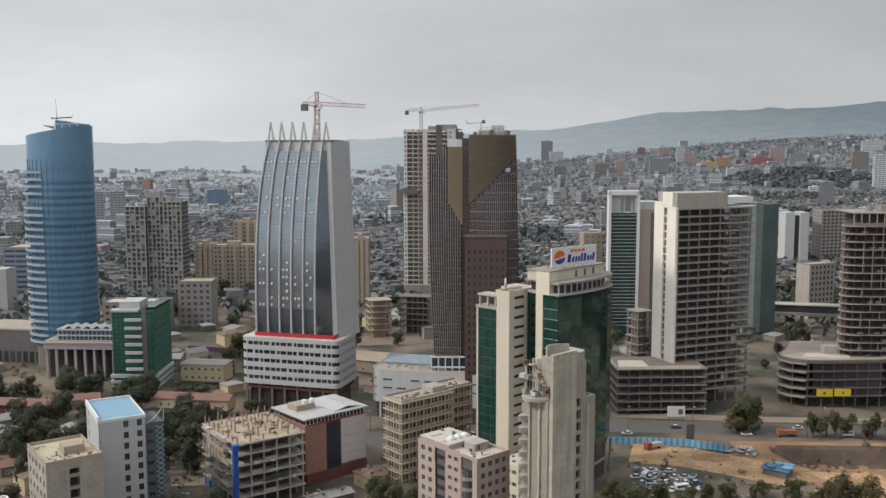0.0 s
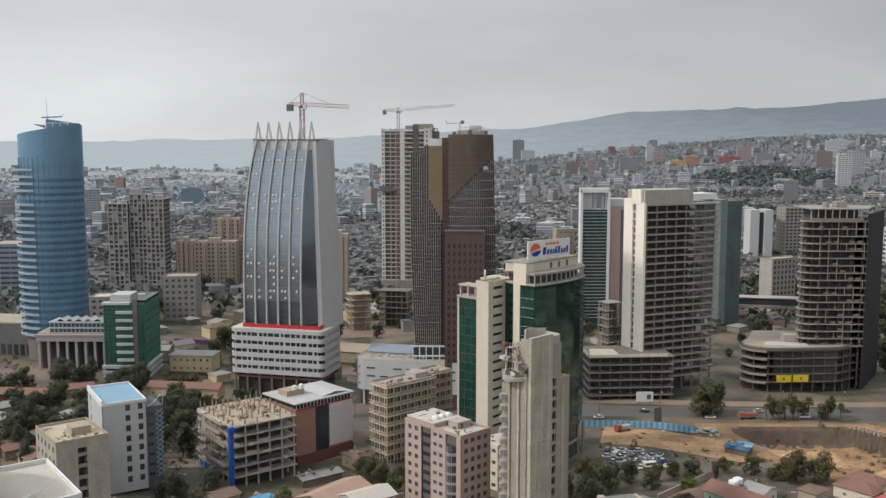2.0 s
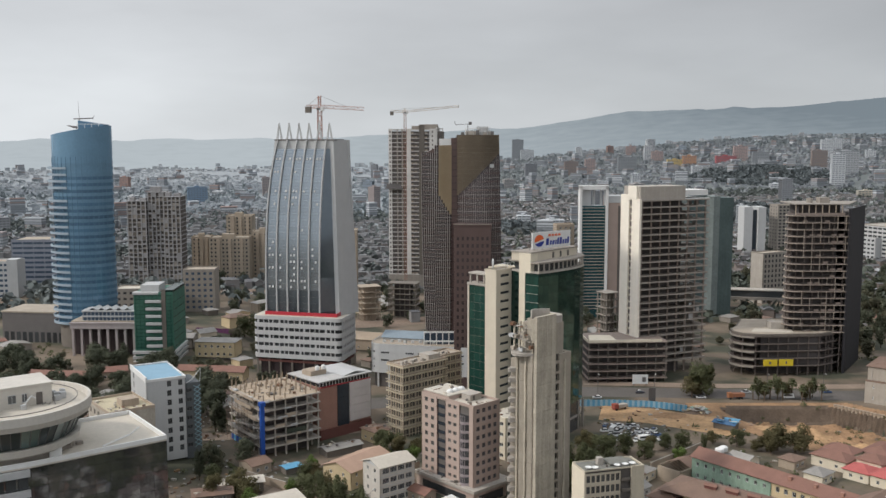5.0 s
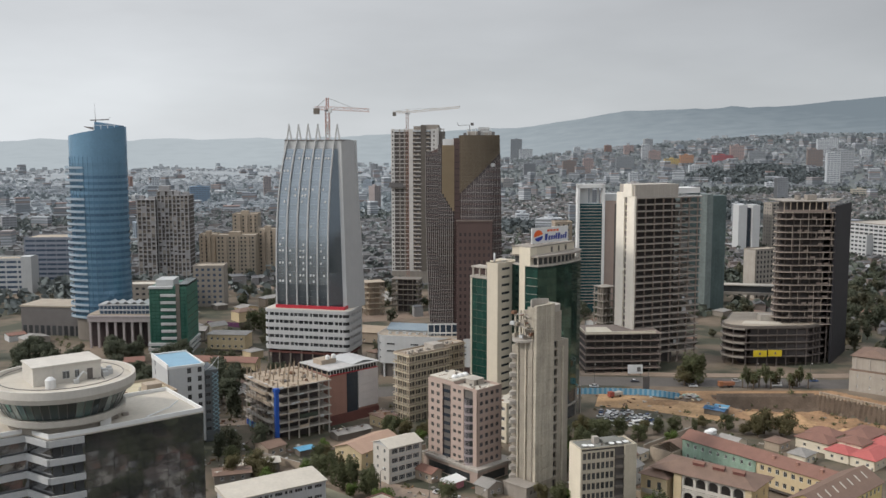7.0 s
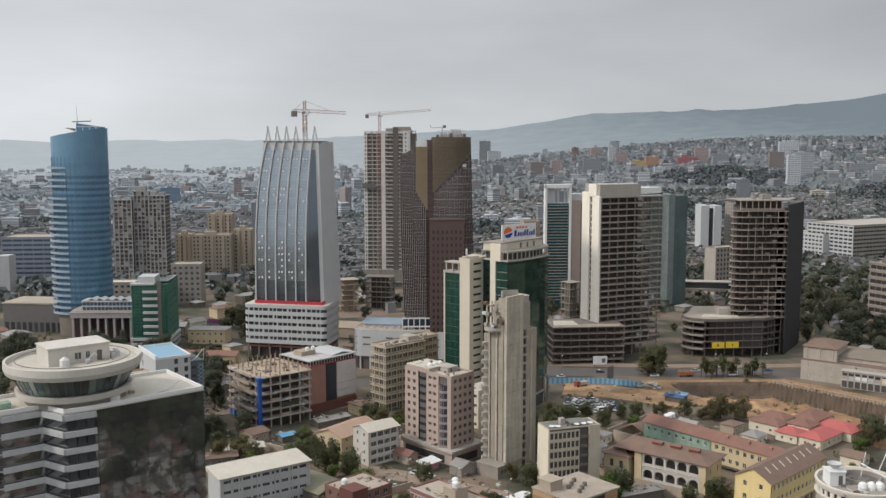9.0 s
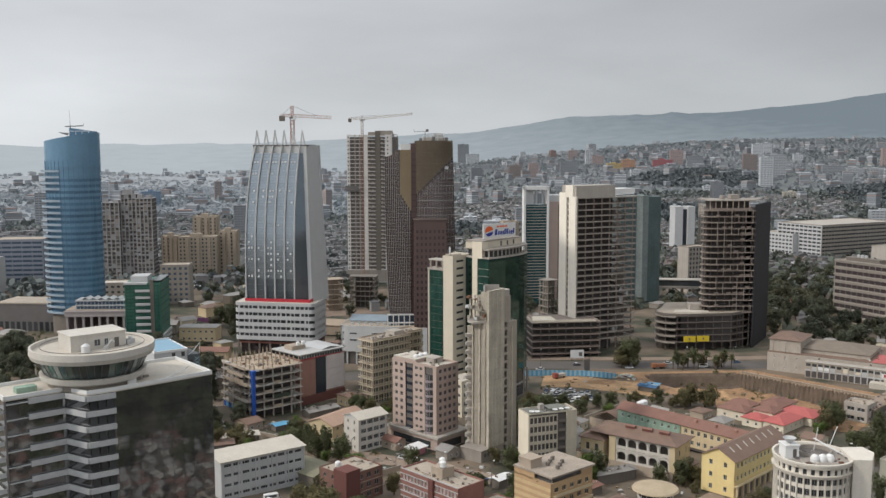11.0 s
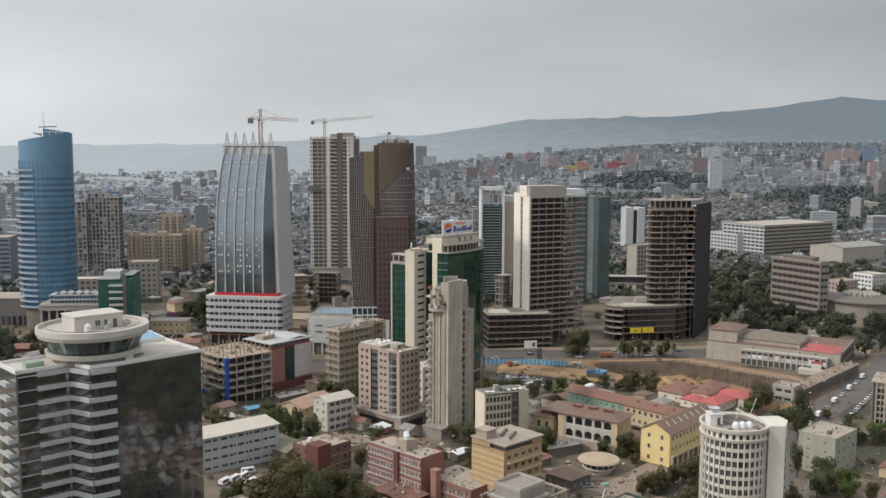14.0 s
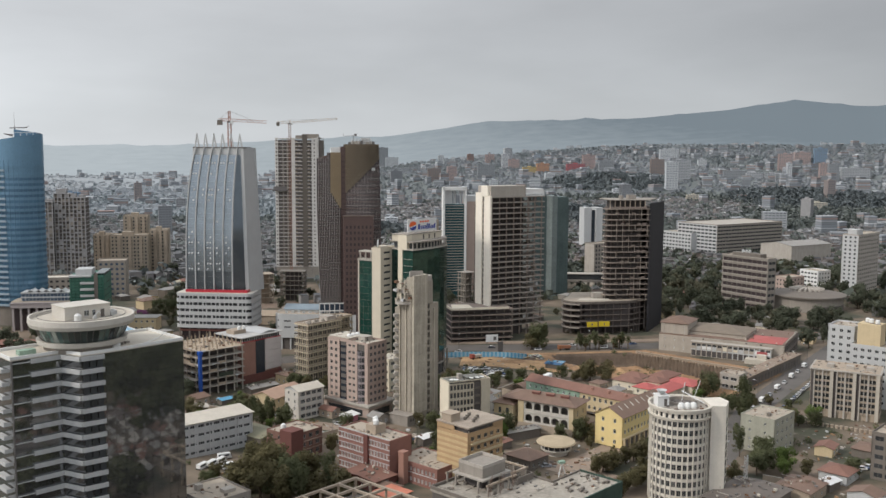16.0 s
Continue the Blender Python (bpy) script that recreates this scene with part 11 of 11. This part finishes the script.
spread("distant_houses", "pale hazed houses covering the distant slopes", 7500, 3, 1700, 3500, FAR_WALL, FAR_ROOF, 0, 46)
spread("distant_houses", "pale hazed houses on the distant western plain", 3200, 5, 1500, 2500, PLAIN_WALL, PLAIN_ROOF, -36, 0)
spread("distant_houses", "hazed pale houses at the far edge of the western plain", 2400, 15, 2400, 3500, LAST_WALL, LAST_ROOF, -36, 0)


def woods(name, label, count, seed, r0, r1, mat, az0=-36, az1=47):
    rnd = random.Random(seed)
    s = Shape()
    n = 0
    while n < count:
        az = radians(rnd.uniform(az0, az1))
        r = r0 + (r1 - r0) * rnd.random() ** 0.8
        x, y = r * math.sin(az), r * math.cos(az) - 80
        k = noise.noise((x / 330, y / 330, 4.0))
        if rnd.random() > (0.95 if k < -0.14 else 0.14):
            continue
        if y < 720 and not free(x, y, 6, False):
            continue
        R, z = rnd.uniform(3.5, 7.5), land(x, y)
        for _ in range(10):
            d = Vector((rnd.gauss(0, 1), rnd.gauss(0, 1), rnd.gauss(0, 0.7)))
            d.normalize()
            p = Vector((x, y, z + R * 0.8)) + d * R * 0.6
            u = Vector((rnd.gauss(0, 1), rnd.gauss(0, 1), rnd.gauss(0, 1)))
            u.normalize()
            v = d.cross(u)
            w = R * rnd.uniform(0.3, 0.55)
            s.add([tuple(p - u * w), tuple(p - v * w), tuple(p + u * w), tuple(p + v * w)], [(0, 1, 2, 3)])
        n += 1
    tagged(new(name, s.mesh(name, mat)), label, "trees", kind="stuff")


# Leaf colours grow paler and bluer band by band, as painted haze.
woods("far_woods", "scattered dull green trees among far houses", 2300, 8, 640, 1150, surf("far foliage", (0.082, 0.094, 0.077), rough=0.9, var=0.3, size=12.0, island=0.4), 0, 47)
woods("far_woods", "dull grey green trees among the hazed eastern houses", 3400, 28, 1120, 1800, surf("hazed far foliage", (0.112, 0.126, 0.118), rough=0.9, var=0.25, size=12.0, island=0.3), 0, 47)
woods("far_woods", "scattered dull green trees in the western city", 2000, 9, 640, 1500, surf("western foliage", (0.135, 0.152, 0.146), rough=0.9, var=0.3, size=12.0, island=0.4), -36, 0)
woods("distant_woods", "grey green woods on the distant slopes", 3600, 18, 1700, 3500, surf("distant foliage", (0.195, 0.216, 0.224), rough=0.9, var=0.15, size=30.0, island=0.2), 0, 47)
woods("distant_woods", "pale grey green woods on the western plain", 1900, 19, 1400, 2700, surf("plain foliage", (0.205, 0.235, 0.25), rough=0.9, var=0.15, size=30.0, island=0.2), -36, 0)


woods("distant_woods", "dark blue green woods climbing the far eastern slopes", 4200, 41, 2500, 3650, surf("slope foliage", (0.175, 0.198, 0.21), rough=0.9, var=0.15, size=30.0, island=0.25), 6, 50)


def far_ground(name, label, a0, a1, r0, mat, r1=3420, lift=1.6):
    """A sheet of ground under the far districts."""
    s, n, rows = Shape(), 60, [r0 * (r1 / r0) ** (i / 26) for i in range(27)]
    s.add([(r * math.sin(az), r * math.cos(az) - 80, land(r * math.sin(az), r * math.cos(az) - 80) + lift) for r in rows for az in [radians(a0 + (a1 - a0) * i / n) for i in range(n + 1)]],
          [(j * (n + 1) + i + 1, j * (n + 1) + i, (j + 1) * (n + 1) + i, (j + 1) * (n + 1) + i + 1) for j in range(len(rows) - 1) for i in range(n)])
    tagged(new(name, s.mesh(name, mat)), label, "ground", kind="structure")


far_ground("ground", "dull dusty ground between the near districts", 0, 50, 820, surf("dull dusty ground", (0.155, 0.143, 0.122), var=0.3, size=40.0), 1300, 1.0)
# These four grounds are lightened and blued in place of haze.
far_ground("ground", "haze grey ground of the western districts", -44, 0, 760, surf("haze grey ground", (0.165, 0.168, 0.165), var=0.25, size=40.0), 1200, 1.0)
far_ground("ground", "haze paled ground at the far edge of the plain", -44, -1, 2400, surf("haze paled ground", (0.28, 0.303, 0.318), var=0.12, size=150.0), 3420, 2.6)
far_ground("ground", "haze grey green ground under the distant slopes", -1, 50, 1250, surf("haze grey green ground", (0.135, 0.15, 0.147), var=0.3, size=90.0))
far_ground("ground", "haze pale grey ground of the western plain", -44, -1, 1100, surf("haze pale grey ground", (0.225, 0.25, 0.262), var=0.2, size=120.0))


def far_towers():
    """Apartment and office blocks scattered through the city."""
    rnd = random.Random(31)
    # Paints and glazing are dulled and blued to stand in for haze.
    paints = [surf("hazed town render", c) for c in ((0.40, 0.415, 0.43), (0.30, 0.305, 0.315), (0.34, 0.325, 0.315), (0.25, 0.26, 0.275), (0.31, 0.27, 0.26), (0.29, 0.285, 0.285), (0.45, 0.465, 0.48), (0.33, 0.225, 0.195), (0.27, 0.315, 0.36), (0.22, 0.23, 0.245))]
    dull = glass("hazed far glazing", (0.14, 0.15, 0.165), rough=0.4, metal=0.0, rnd=0.3)
    protos = []
    for i in range(14):
        w, d, n = rnd.uniform(14, 34), rnd.uniform(12, 18), rnd.choice((5, 6, 7, 8, 10, 12, 14))
        wall = paints[i % len(paints)]
        ob = thing("apartment_block", (0, -3000 - 60 * i, 0), 0, "far apartment block of plain storeys with window bands", "building", "far apartment blocks")
        fh = 3.3
        part("glazing", Shape().box(0.3, 0.3, -6, w - 0.3, d - 0.3, n * fh), dull, ob)
        g = Shape()
        for k in range(n):
            g.box(0, 0, k * fh - (6 if k == 0 else 0), w, d, k * fh + 1.75)
        for k in range(int(w / 4) + 1):
            g.box(k * (w - 0.9) / int(w / 4), -0.02, -6, k * (w - 0.9) / int(w / 4) + 0.9, d + 0.02, n * fh)
        part("wall_grid", g, wall, ob, kind="stuff")
        part("roof", Shape().box(-0.2, -0.2, n * fh, w + 0.2, d + 0.2, n * fh + 0.9).box(w * 0.3, d * 0.3, n * fh, w * 0.55, d * 0.7, n * fh + 3.2), wall, ob)
        protos.append(ob)
    n = 0
    used = []
    while n < 34:
        az = radians(rnd.uniform(-34, 44))
        r = 700 + 2500 * rnd.random() ** 0.9
        if math.degrees(az) > 0 and rnd.random() < 0.5:
            r = rnd.uniform(1700, 3200)
        x, y = r * math.sin(az), r * math.cos(az) - 80
        if any(math.dist((x, y), p) < 38 for p in used) or (y < 760 and not free(x, y, 24, False)):
            continue
        used.append((x, y))
        yaw = rnd.choice((8, 30, -15, 45, 5)) + rnd.uniform(-6, 6)
        m = pose(x, y, land(x, y), 0, 0, yaw)
        if n < len(protos):
            protos[n].matrix_basis = m
        else:
            copy_thing(protos[rnd.randrange(len(protos))], m)
        n += 1


far_towers()


def distant_blocks():
    """The many small blocks of the far districts."""
    rnd = random.Random(77)
    # Haze in the block colours: bluish greys, glazing kept light.
    pal = palette("distant blocks", [(0.27, 0.285, 0.30), (0.34, 0.355, 0.37), (0.22, 0.235, 0.25), (0.29, 0.26, 0.255), (0.52, 0.54, 0.56), (0.25, 0.27, 0.295), (0.30, 0.225, 0.205), (0.36, 0.38, 0.40)])
    dim = surf("distant glazing", (0.19, 0.205, 0.22), rough=0.6)
    s = Shape()
    for k in range(640):
        az, r = (radians(rnd.uniform(-34, 45)), rnd.uniform(1100, 3300)) if k < 400 else (radians(rnd.uniform(2, 45)), rnd.uniform(1900, 2900))
        x, y = r * math.sin(az), r * math.cos(az) - 80
        w, d, n = rnd.uniform(10, 26), rnd.uniform(9, 16), rnd.choice((3, 3, 4, 4, 5, 6, 8))
        a, z = radians(rnd.choice((8, 30, -15)) + rnd.uniform(-6, 6)), land(x, y)
        c, q = math.cos(a), math.sin(a)
        P = lambda u, v: (x + u * c - v * q, y + u * q + v * c)
        core = [P(0.3, 0.3), P(w - 0.3, 0.3), P(w - 0.3, d - 0.3), P(0.3, d - 0.3)]
        rim = [P(0, 0), P(w, 0), P(w, d), P(0, d)]
        s.prism(core, z - 5, z + n * 3.2, 1)
        s.prism(rim, z - 5, z + 1.6, 0)
        for i in range(1, n + 1):
            s.prism(rim, z + i * 3.2 - 0.5, z + i * 3.2 + 1.2, 0)
    tagged(new("distant_blocks", s.mesh("distant_blocks", pal, dim)), "many small pale apartment blocks across the far city", "buildings", kind="stuff")


distant_blocks()


def south_town():
    """The town goes on behind the eye; it shows in the mirror glass."""
    rnd = random.Random(63)
    s = Shape()
    for _ in range(1300):
        x, y = rnd.uniform(-420, 620), rnd.uniform(-700, 60)
        w, d, h, a = rnd.uniform(6, 15), rnd.uniform(5, 10), rnd.choice((3, 3.2, 3.4, 6, 6.4)), rnd.choice((0.75, 0.75, 2.3)) + rnd.uniform(-0.15, 0.15)
        if not free(x, y, 8):
            continue
        c, q, z, u, v = math.cos(a), math.sin(a), land(x, y), w / 2, d / 2
        P = lambda m, n, t: (x + m * c - n * q, y + m * q + n * c, z + t)
        s.add([P(-u, -v, -2), P(u, -v, -2), P(u, v, -2), P(-u, v, -2), P(-u, -v, h), P(u, -v, h), P(u, v, h), P(-u, v, h)], [(0, 1, 5, 4), (1, 2, 6, 5), (2, 3, 7, 6), (3, 0, 4, 7)], 0)
        e = 1.1
        s.add([P(-u * e, -v * e, h), P(u * e, -v * e, h), P(u * e, v * e, h), P(-u * e, v * e, h), P(-u * 0.6, 0, h + 1.7), P(u * 0.6, 0, h + 1.7)], [(0, 1, 5, 4), (2, 3, 4, 5), (1, 2, 5), (3, 0, 4)], 1)
    for _ in range(900):
        x, y, R = rnd.uniform(-420, 620), rnd.uniform(-700, 60), rnd.uniform(2.5, 5)
        z = land(x, y)
        for _ in range(40):
            d = Vector((rnd.gauss(0, 1), rnd.gauss(0, 1), rnd.gauss(0, 0.7))).normalized()
            p, u = Vector((x, y, z + R * 0.8)) + d * R * 0.6, Vector((rnd.gauss(0, 1), rnd.gauss(0, 1), rnd.gauss(0, 1))).normalized()
            v, w = d.cross(u), R * rnd.uniform(0.14, 0.28)
            s.add([tuple(p - u * w), tuple(p - v * w), tuple(p + u * w), tuple(p + v * w)], [(0, 1, 2, 3)], 2)
    tagged(new("south_town", s.mesh("south_town", MID_WALL, MID_ROOF, LEAF)), "low town with trees on the near side", "houses", kind="stuff")


south_town()


def mirror_yard():
    """Trees, then a dense quarter of tin roofs, then a wood: all south-east of the black tower and seen in its glass."""
    rnd = random.Random(88)
    q, g, soft = Shape(), Shape(), []

    def spot(far, side):
        return -62 + 0.85 * far + 0.52 * side, 105 - 0.52 * far + 0.85 * side
    for i in range(22):
        for k in range(26):
            x, y = spot(40 + 5.0 * i + rnd.uniform(-1.5, 1.5), -72 + 5.6 * k + rnd.uniform(-1.5, 1.5))
            if y > 96 or rnd.random() < (i - 8) / 20 or not free(x, y, 3):
                continue
            w, d, h, z = rnd.uniform(2.5, 5), rnd.uniform(2, 3.6), rnd.uniform(2.6, 4.2), land(x, y)
            q.box(x, y, z - 1, x + w, y + d, z + h, 0)
            q.gable(x, y, x + w, y + d, z + h, 1.1, 0.4, mi=1 + rnd.randrange(5))
    tagged(new("south_houses", q.mesh("south_houses", CONC_D, CONC_L, TIN, TIN, TINRED, TINBR)), "dense quarter of small pale tin roofed houses", "houses", kind="stuff")
    # The last row is an unseen wood, added to darken the upper glass.
    for far0, far1, m, lo, hi in ((18, 44, 46, 0.9, 1.4), (90, 150, 60, 0.7, 1.0), (155, 330, 300, 1.0, 1.6)):
        n = 0
        while n < m:
            x, y = spot(rnd.uniform(far0, far1), rnd.uniform(-90, 90))
            if y > 98 or not free(x, y, 2):
                n += 0.2
                continue
            n += 1
            k, sc, z = rnd.choice((0, 1, 1)), rnd.uniform(lo, hi), land(x, y)
            me = COARSE[k]
            g.add([(x + v.co.x * sc, y + v.co.y * sc, z + (v.co.z + 5.6) * sc) for v in me.vertices], [tuple(p.vertices) for p in me.polygons])
            soft += SOFT[me.name]
    wood = g.mesh("south_grove", LEAF)
    wood.normals_split_custom_set_from_vertices(soft)
    tagged(new("south_grove", wood), "dark trees on the near side of the tower", "trees", kind="stuff")


mirror_yard()


def wooded_hills():
    """Thick dark woods standing as patches in the far city."""
    rnd = random.Random(29)
    s = Shape()
    for cx, cy, ax, ay in WOODED:
        for _ in range(int(ax * ay / 26)):
            q, a = math.sqrt(rnd.random()), rnd.uniform(0, math.tau)
            x, y, R = cx + ax * q * math.cos(a), cy + ay * q * math.sin(a), rnd.uniform(4, 8)
            z = land(x, y) + 10 * (1 - q * q)
            for _ in range(9):
                d = Vector((rnd.gauss(0, 1), rnd.gauss(0, 1), rnd.gauss(0, 0.7))).normalized()
                p, u = Vector((x, y, z + R * 0.6)) + d * R * 0.6, Vector((rnd.gauss(0, 1), rnd.gauss(0, 1), rnd.gauss(0, 1))).normalized()
                v, w = d.cross(u), R * rnd.uniform(0.3, 0.55)
                s.add([tuple(p - u * w), tuple(p - v * w), tuple(p + u * w), tuple(p + v * w)], [(0, 1, 2, 3)])
    tagged(new("wooded_hill", s.mesh("wooded_hill", surf("wooded hill foliage", (0.095, 0.11, 0.115), rough=0.9, var=0.25, size=25.0, island=0.3))), "dark woods covering low hills in the far city", "trees", kind="stuff")


wooded_hills()


def hillside_town():
    """Pale blocks on the foot of the ridge."""
    rnd = random.Random(53)
    # Wall colours carry the haze, matched to the ridge behind.
    west = palette("hazed western hillside walls", [(0.36, 0.385, 0.402), (0.34, 0.365, 0.383), (0.385, 0.405, 0.42)])
    east = palette("hazed eastern hillside walls", [(0.30, 0.32, 0.335), (0.28, 0.30, 0.315), (0.34, 0.355, 0.37), (0.31, 0.31, 0.315)])
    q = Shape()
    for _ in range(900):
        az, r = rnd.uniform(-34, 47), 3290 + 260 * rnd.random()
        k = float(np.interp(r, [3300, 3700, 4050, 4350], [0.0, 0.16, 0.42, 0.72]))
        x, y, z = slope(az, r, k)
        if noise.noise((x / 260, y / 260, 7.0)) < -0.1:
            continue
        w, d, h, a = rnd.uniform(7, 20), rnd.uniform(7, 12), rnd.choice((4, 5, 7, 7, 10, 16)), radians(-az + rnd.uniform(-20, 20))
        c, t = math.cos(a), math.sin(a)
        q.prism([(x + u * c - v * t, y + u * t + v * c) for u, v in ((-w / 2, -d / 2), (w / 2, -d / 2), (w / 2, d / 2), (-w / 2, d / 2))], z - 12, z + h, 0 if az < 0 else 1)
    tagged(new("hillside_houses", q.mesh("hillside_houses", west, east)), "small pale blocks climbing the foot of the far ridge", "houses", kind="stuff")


hillside_town()


def landmarks():
    """The larger blocks that stand out of the far city, one by one."""
    # Each tone has the haze of its distance mixed into the paint.
    paint = {k: surf(k + " far render", c, var=0.08) for k, c in dict(white=(0.47, 0.49, 0.51), pale=(0.36, 0.375, 0.39), grey=(0.26, 0.275, 0.29), brown=(0.24, 0.20, 0.185), pink=(0.36, 0.285, 0.27), yellow=(0.48, 0.37, 0.17), orange=(0.43, 0.25, 0.16), red=(0.36, 0.12, 0.13), blue=(0.18, 0.25, 0.33), cream=(0.42, 0.39, 0.33)).items()}
    dull = surf("hazed landmark glazing", (0.15, 0.165, 0.18), rough=0.4)
    rows = (("grey", 269, 3333, 40, 74), ("white", 285, 3133, 45, 39), ("white", 435, 2967, 19, 35), ("white", 371, 2808, 47, 18), ("brown", 308, 2225, 33, 35), ("pink", 349, 2197, 24, 39), ("grey", 440, 2210, 44, 36), ("pink", 577, 2847, 29, 27),
            ("white", 542, 2447, 20, 47), ("pink", 564, 2437, 30, 29), ("yellow", 562, 2240, 37, 16), ("orange", 595, 2231, 32, 25), ("red", 681, 2224, 48, 19), ("white", 559, 2027, 23, 19), ("grey", 726, 2110, 37, 30), ("pink", 718, 2231, 33, 37),
            ("white", 916, 2203, 27, 44), ("brown", 815, 1996, 32, 40), ("white", 721, 1674, 24, 60), ("white", 589, 1624, 18, 15), ("white", 371, 1773, 16, 31))
    more = (("blue", -442, 1621, 35, 32), ("white", -598, 1878, 15, 40), ("pale", -491, 1287, 21, 50), ("pale", -518, 1286, 17, 49), ("white", 105, 1224, 18, 14), ("white", 133, 1124, 28, 16), ("white", 1023, 2408, 27, 32), ("pale", 806, 1841, 48, 49), ("white", 997, 2151, 22, 22), ("grey", 952, 1871, 52, 17),
            ("pale", 985, 1842, 36, 15), ("pale", 1020, 1827, 34, 15), ("pink", 1106, 1930, 31, 44), ("white", 1062, 1827, 10, 34), ("blue", 1298, 2107, 32, 42), ("pink", 1257, 2123, 40, 32), ("pink", 1120, 1785, 18, 35), ("grey", 1096, 1706, 21, 42), ("pale", 1173, 1752, 59, 26), ("cream", 826, 1301, 30, 15), ("cream", 680, 1466, 26, 15), ("pale", 623, 1061, 31, 27))
    for tone, x, y, w, h in rows + more:
        yaw = math.degrees(math.atan2(-x, y + 80)) * 0.7 + 6
        ob = thing("apartment_block", (x - w / 2, y, land(x, y) - 1), yaw, f"far {tone} block standing out of the low city", "building", "far landmark blocks")
        d, fh = 14.0, 3.5
        n = max(3, round(h / fh))
        part("glazing", Shape().box(0.3, 0.3, -5, w - 0.3, d - 0.3, n * fh), dull, ob)
        g = Shape()
        for k in range(n):
            g.box(0, 0, k * fh - (5 if k == 0 else 0), w, d, k * fh + 2.1)
        m = max(2, int(w / 5))
        for k in range(m + 1):
            g.box(k * (w - 1.2) / m, -0.03, -5, k * (w - 1.2) / m + 1.2, d + 0.03, n * fh)
        part("wall_grid", g, paint[tone], ob, kind="stuff")
        part("roof", Shape().box(-0.3, -0.3, n * fh, w + 0.3, d + 0.3, n * fh + 1.0).box(w * 0.35, d * 0.3, n * fh, w * 0.6, d * 0.7, n * fh + 3.4), paint[tone], ob)


landmarks()
ribbon("road", [(565, 1466), (639, 1610), (786, 1914), (866, 2054)], 22, surf("far pale grey asphalt", (0.17, 0.175, 0.18), var=0.1), "long straight road climbing through the far city", "road", 2.2)
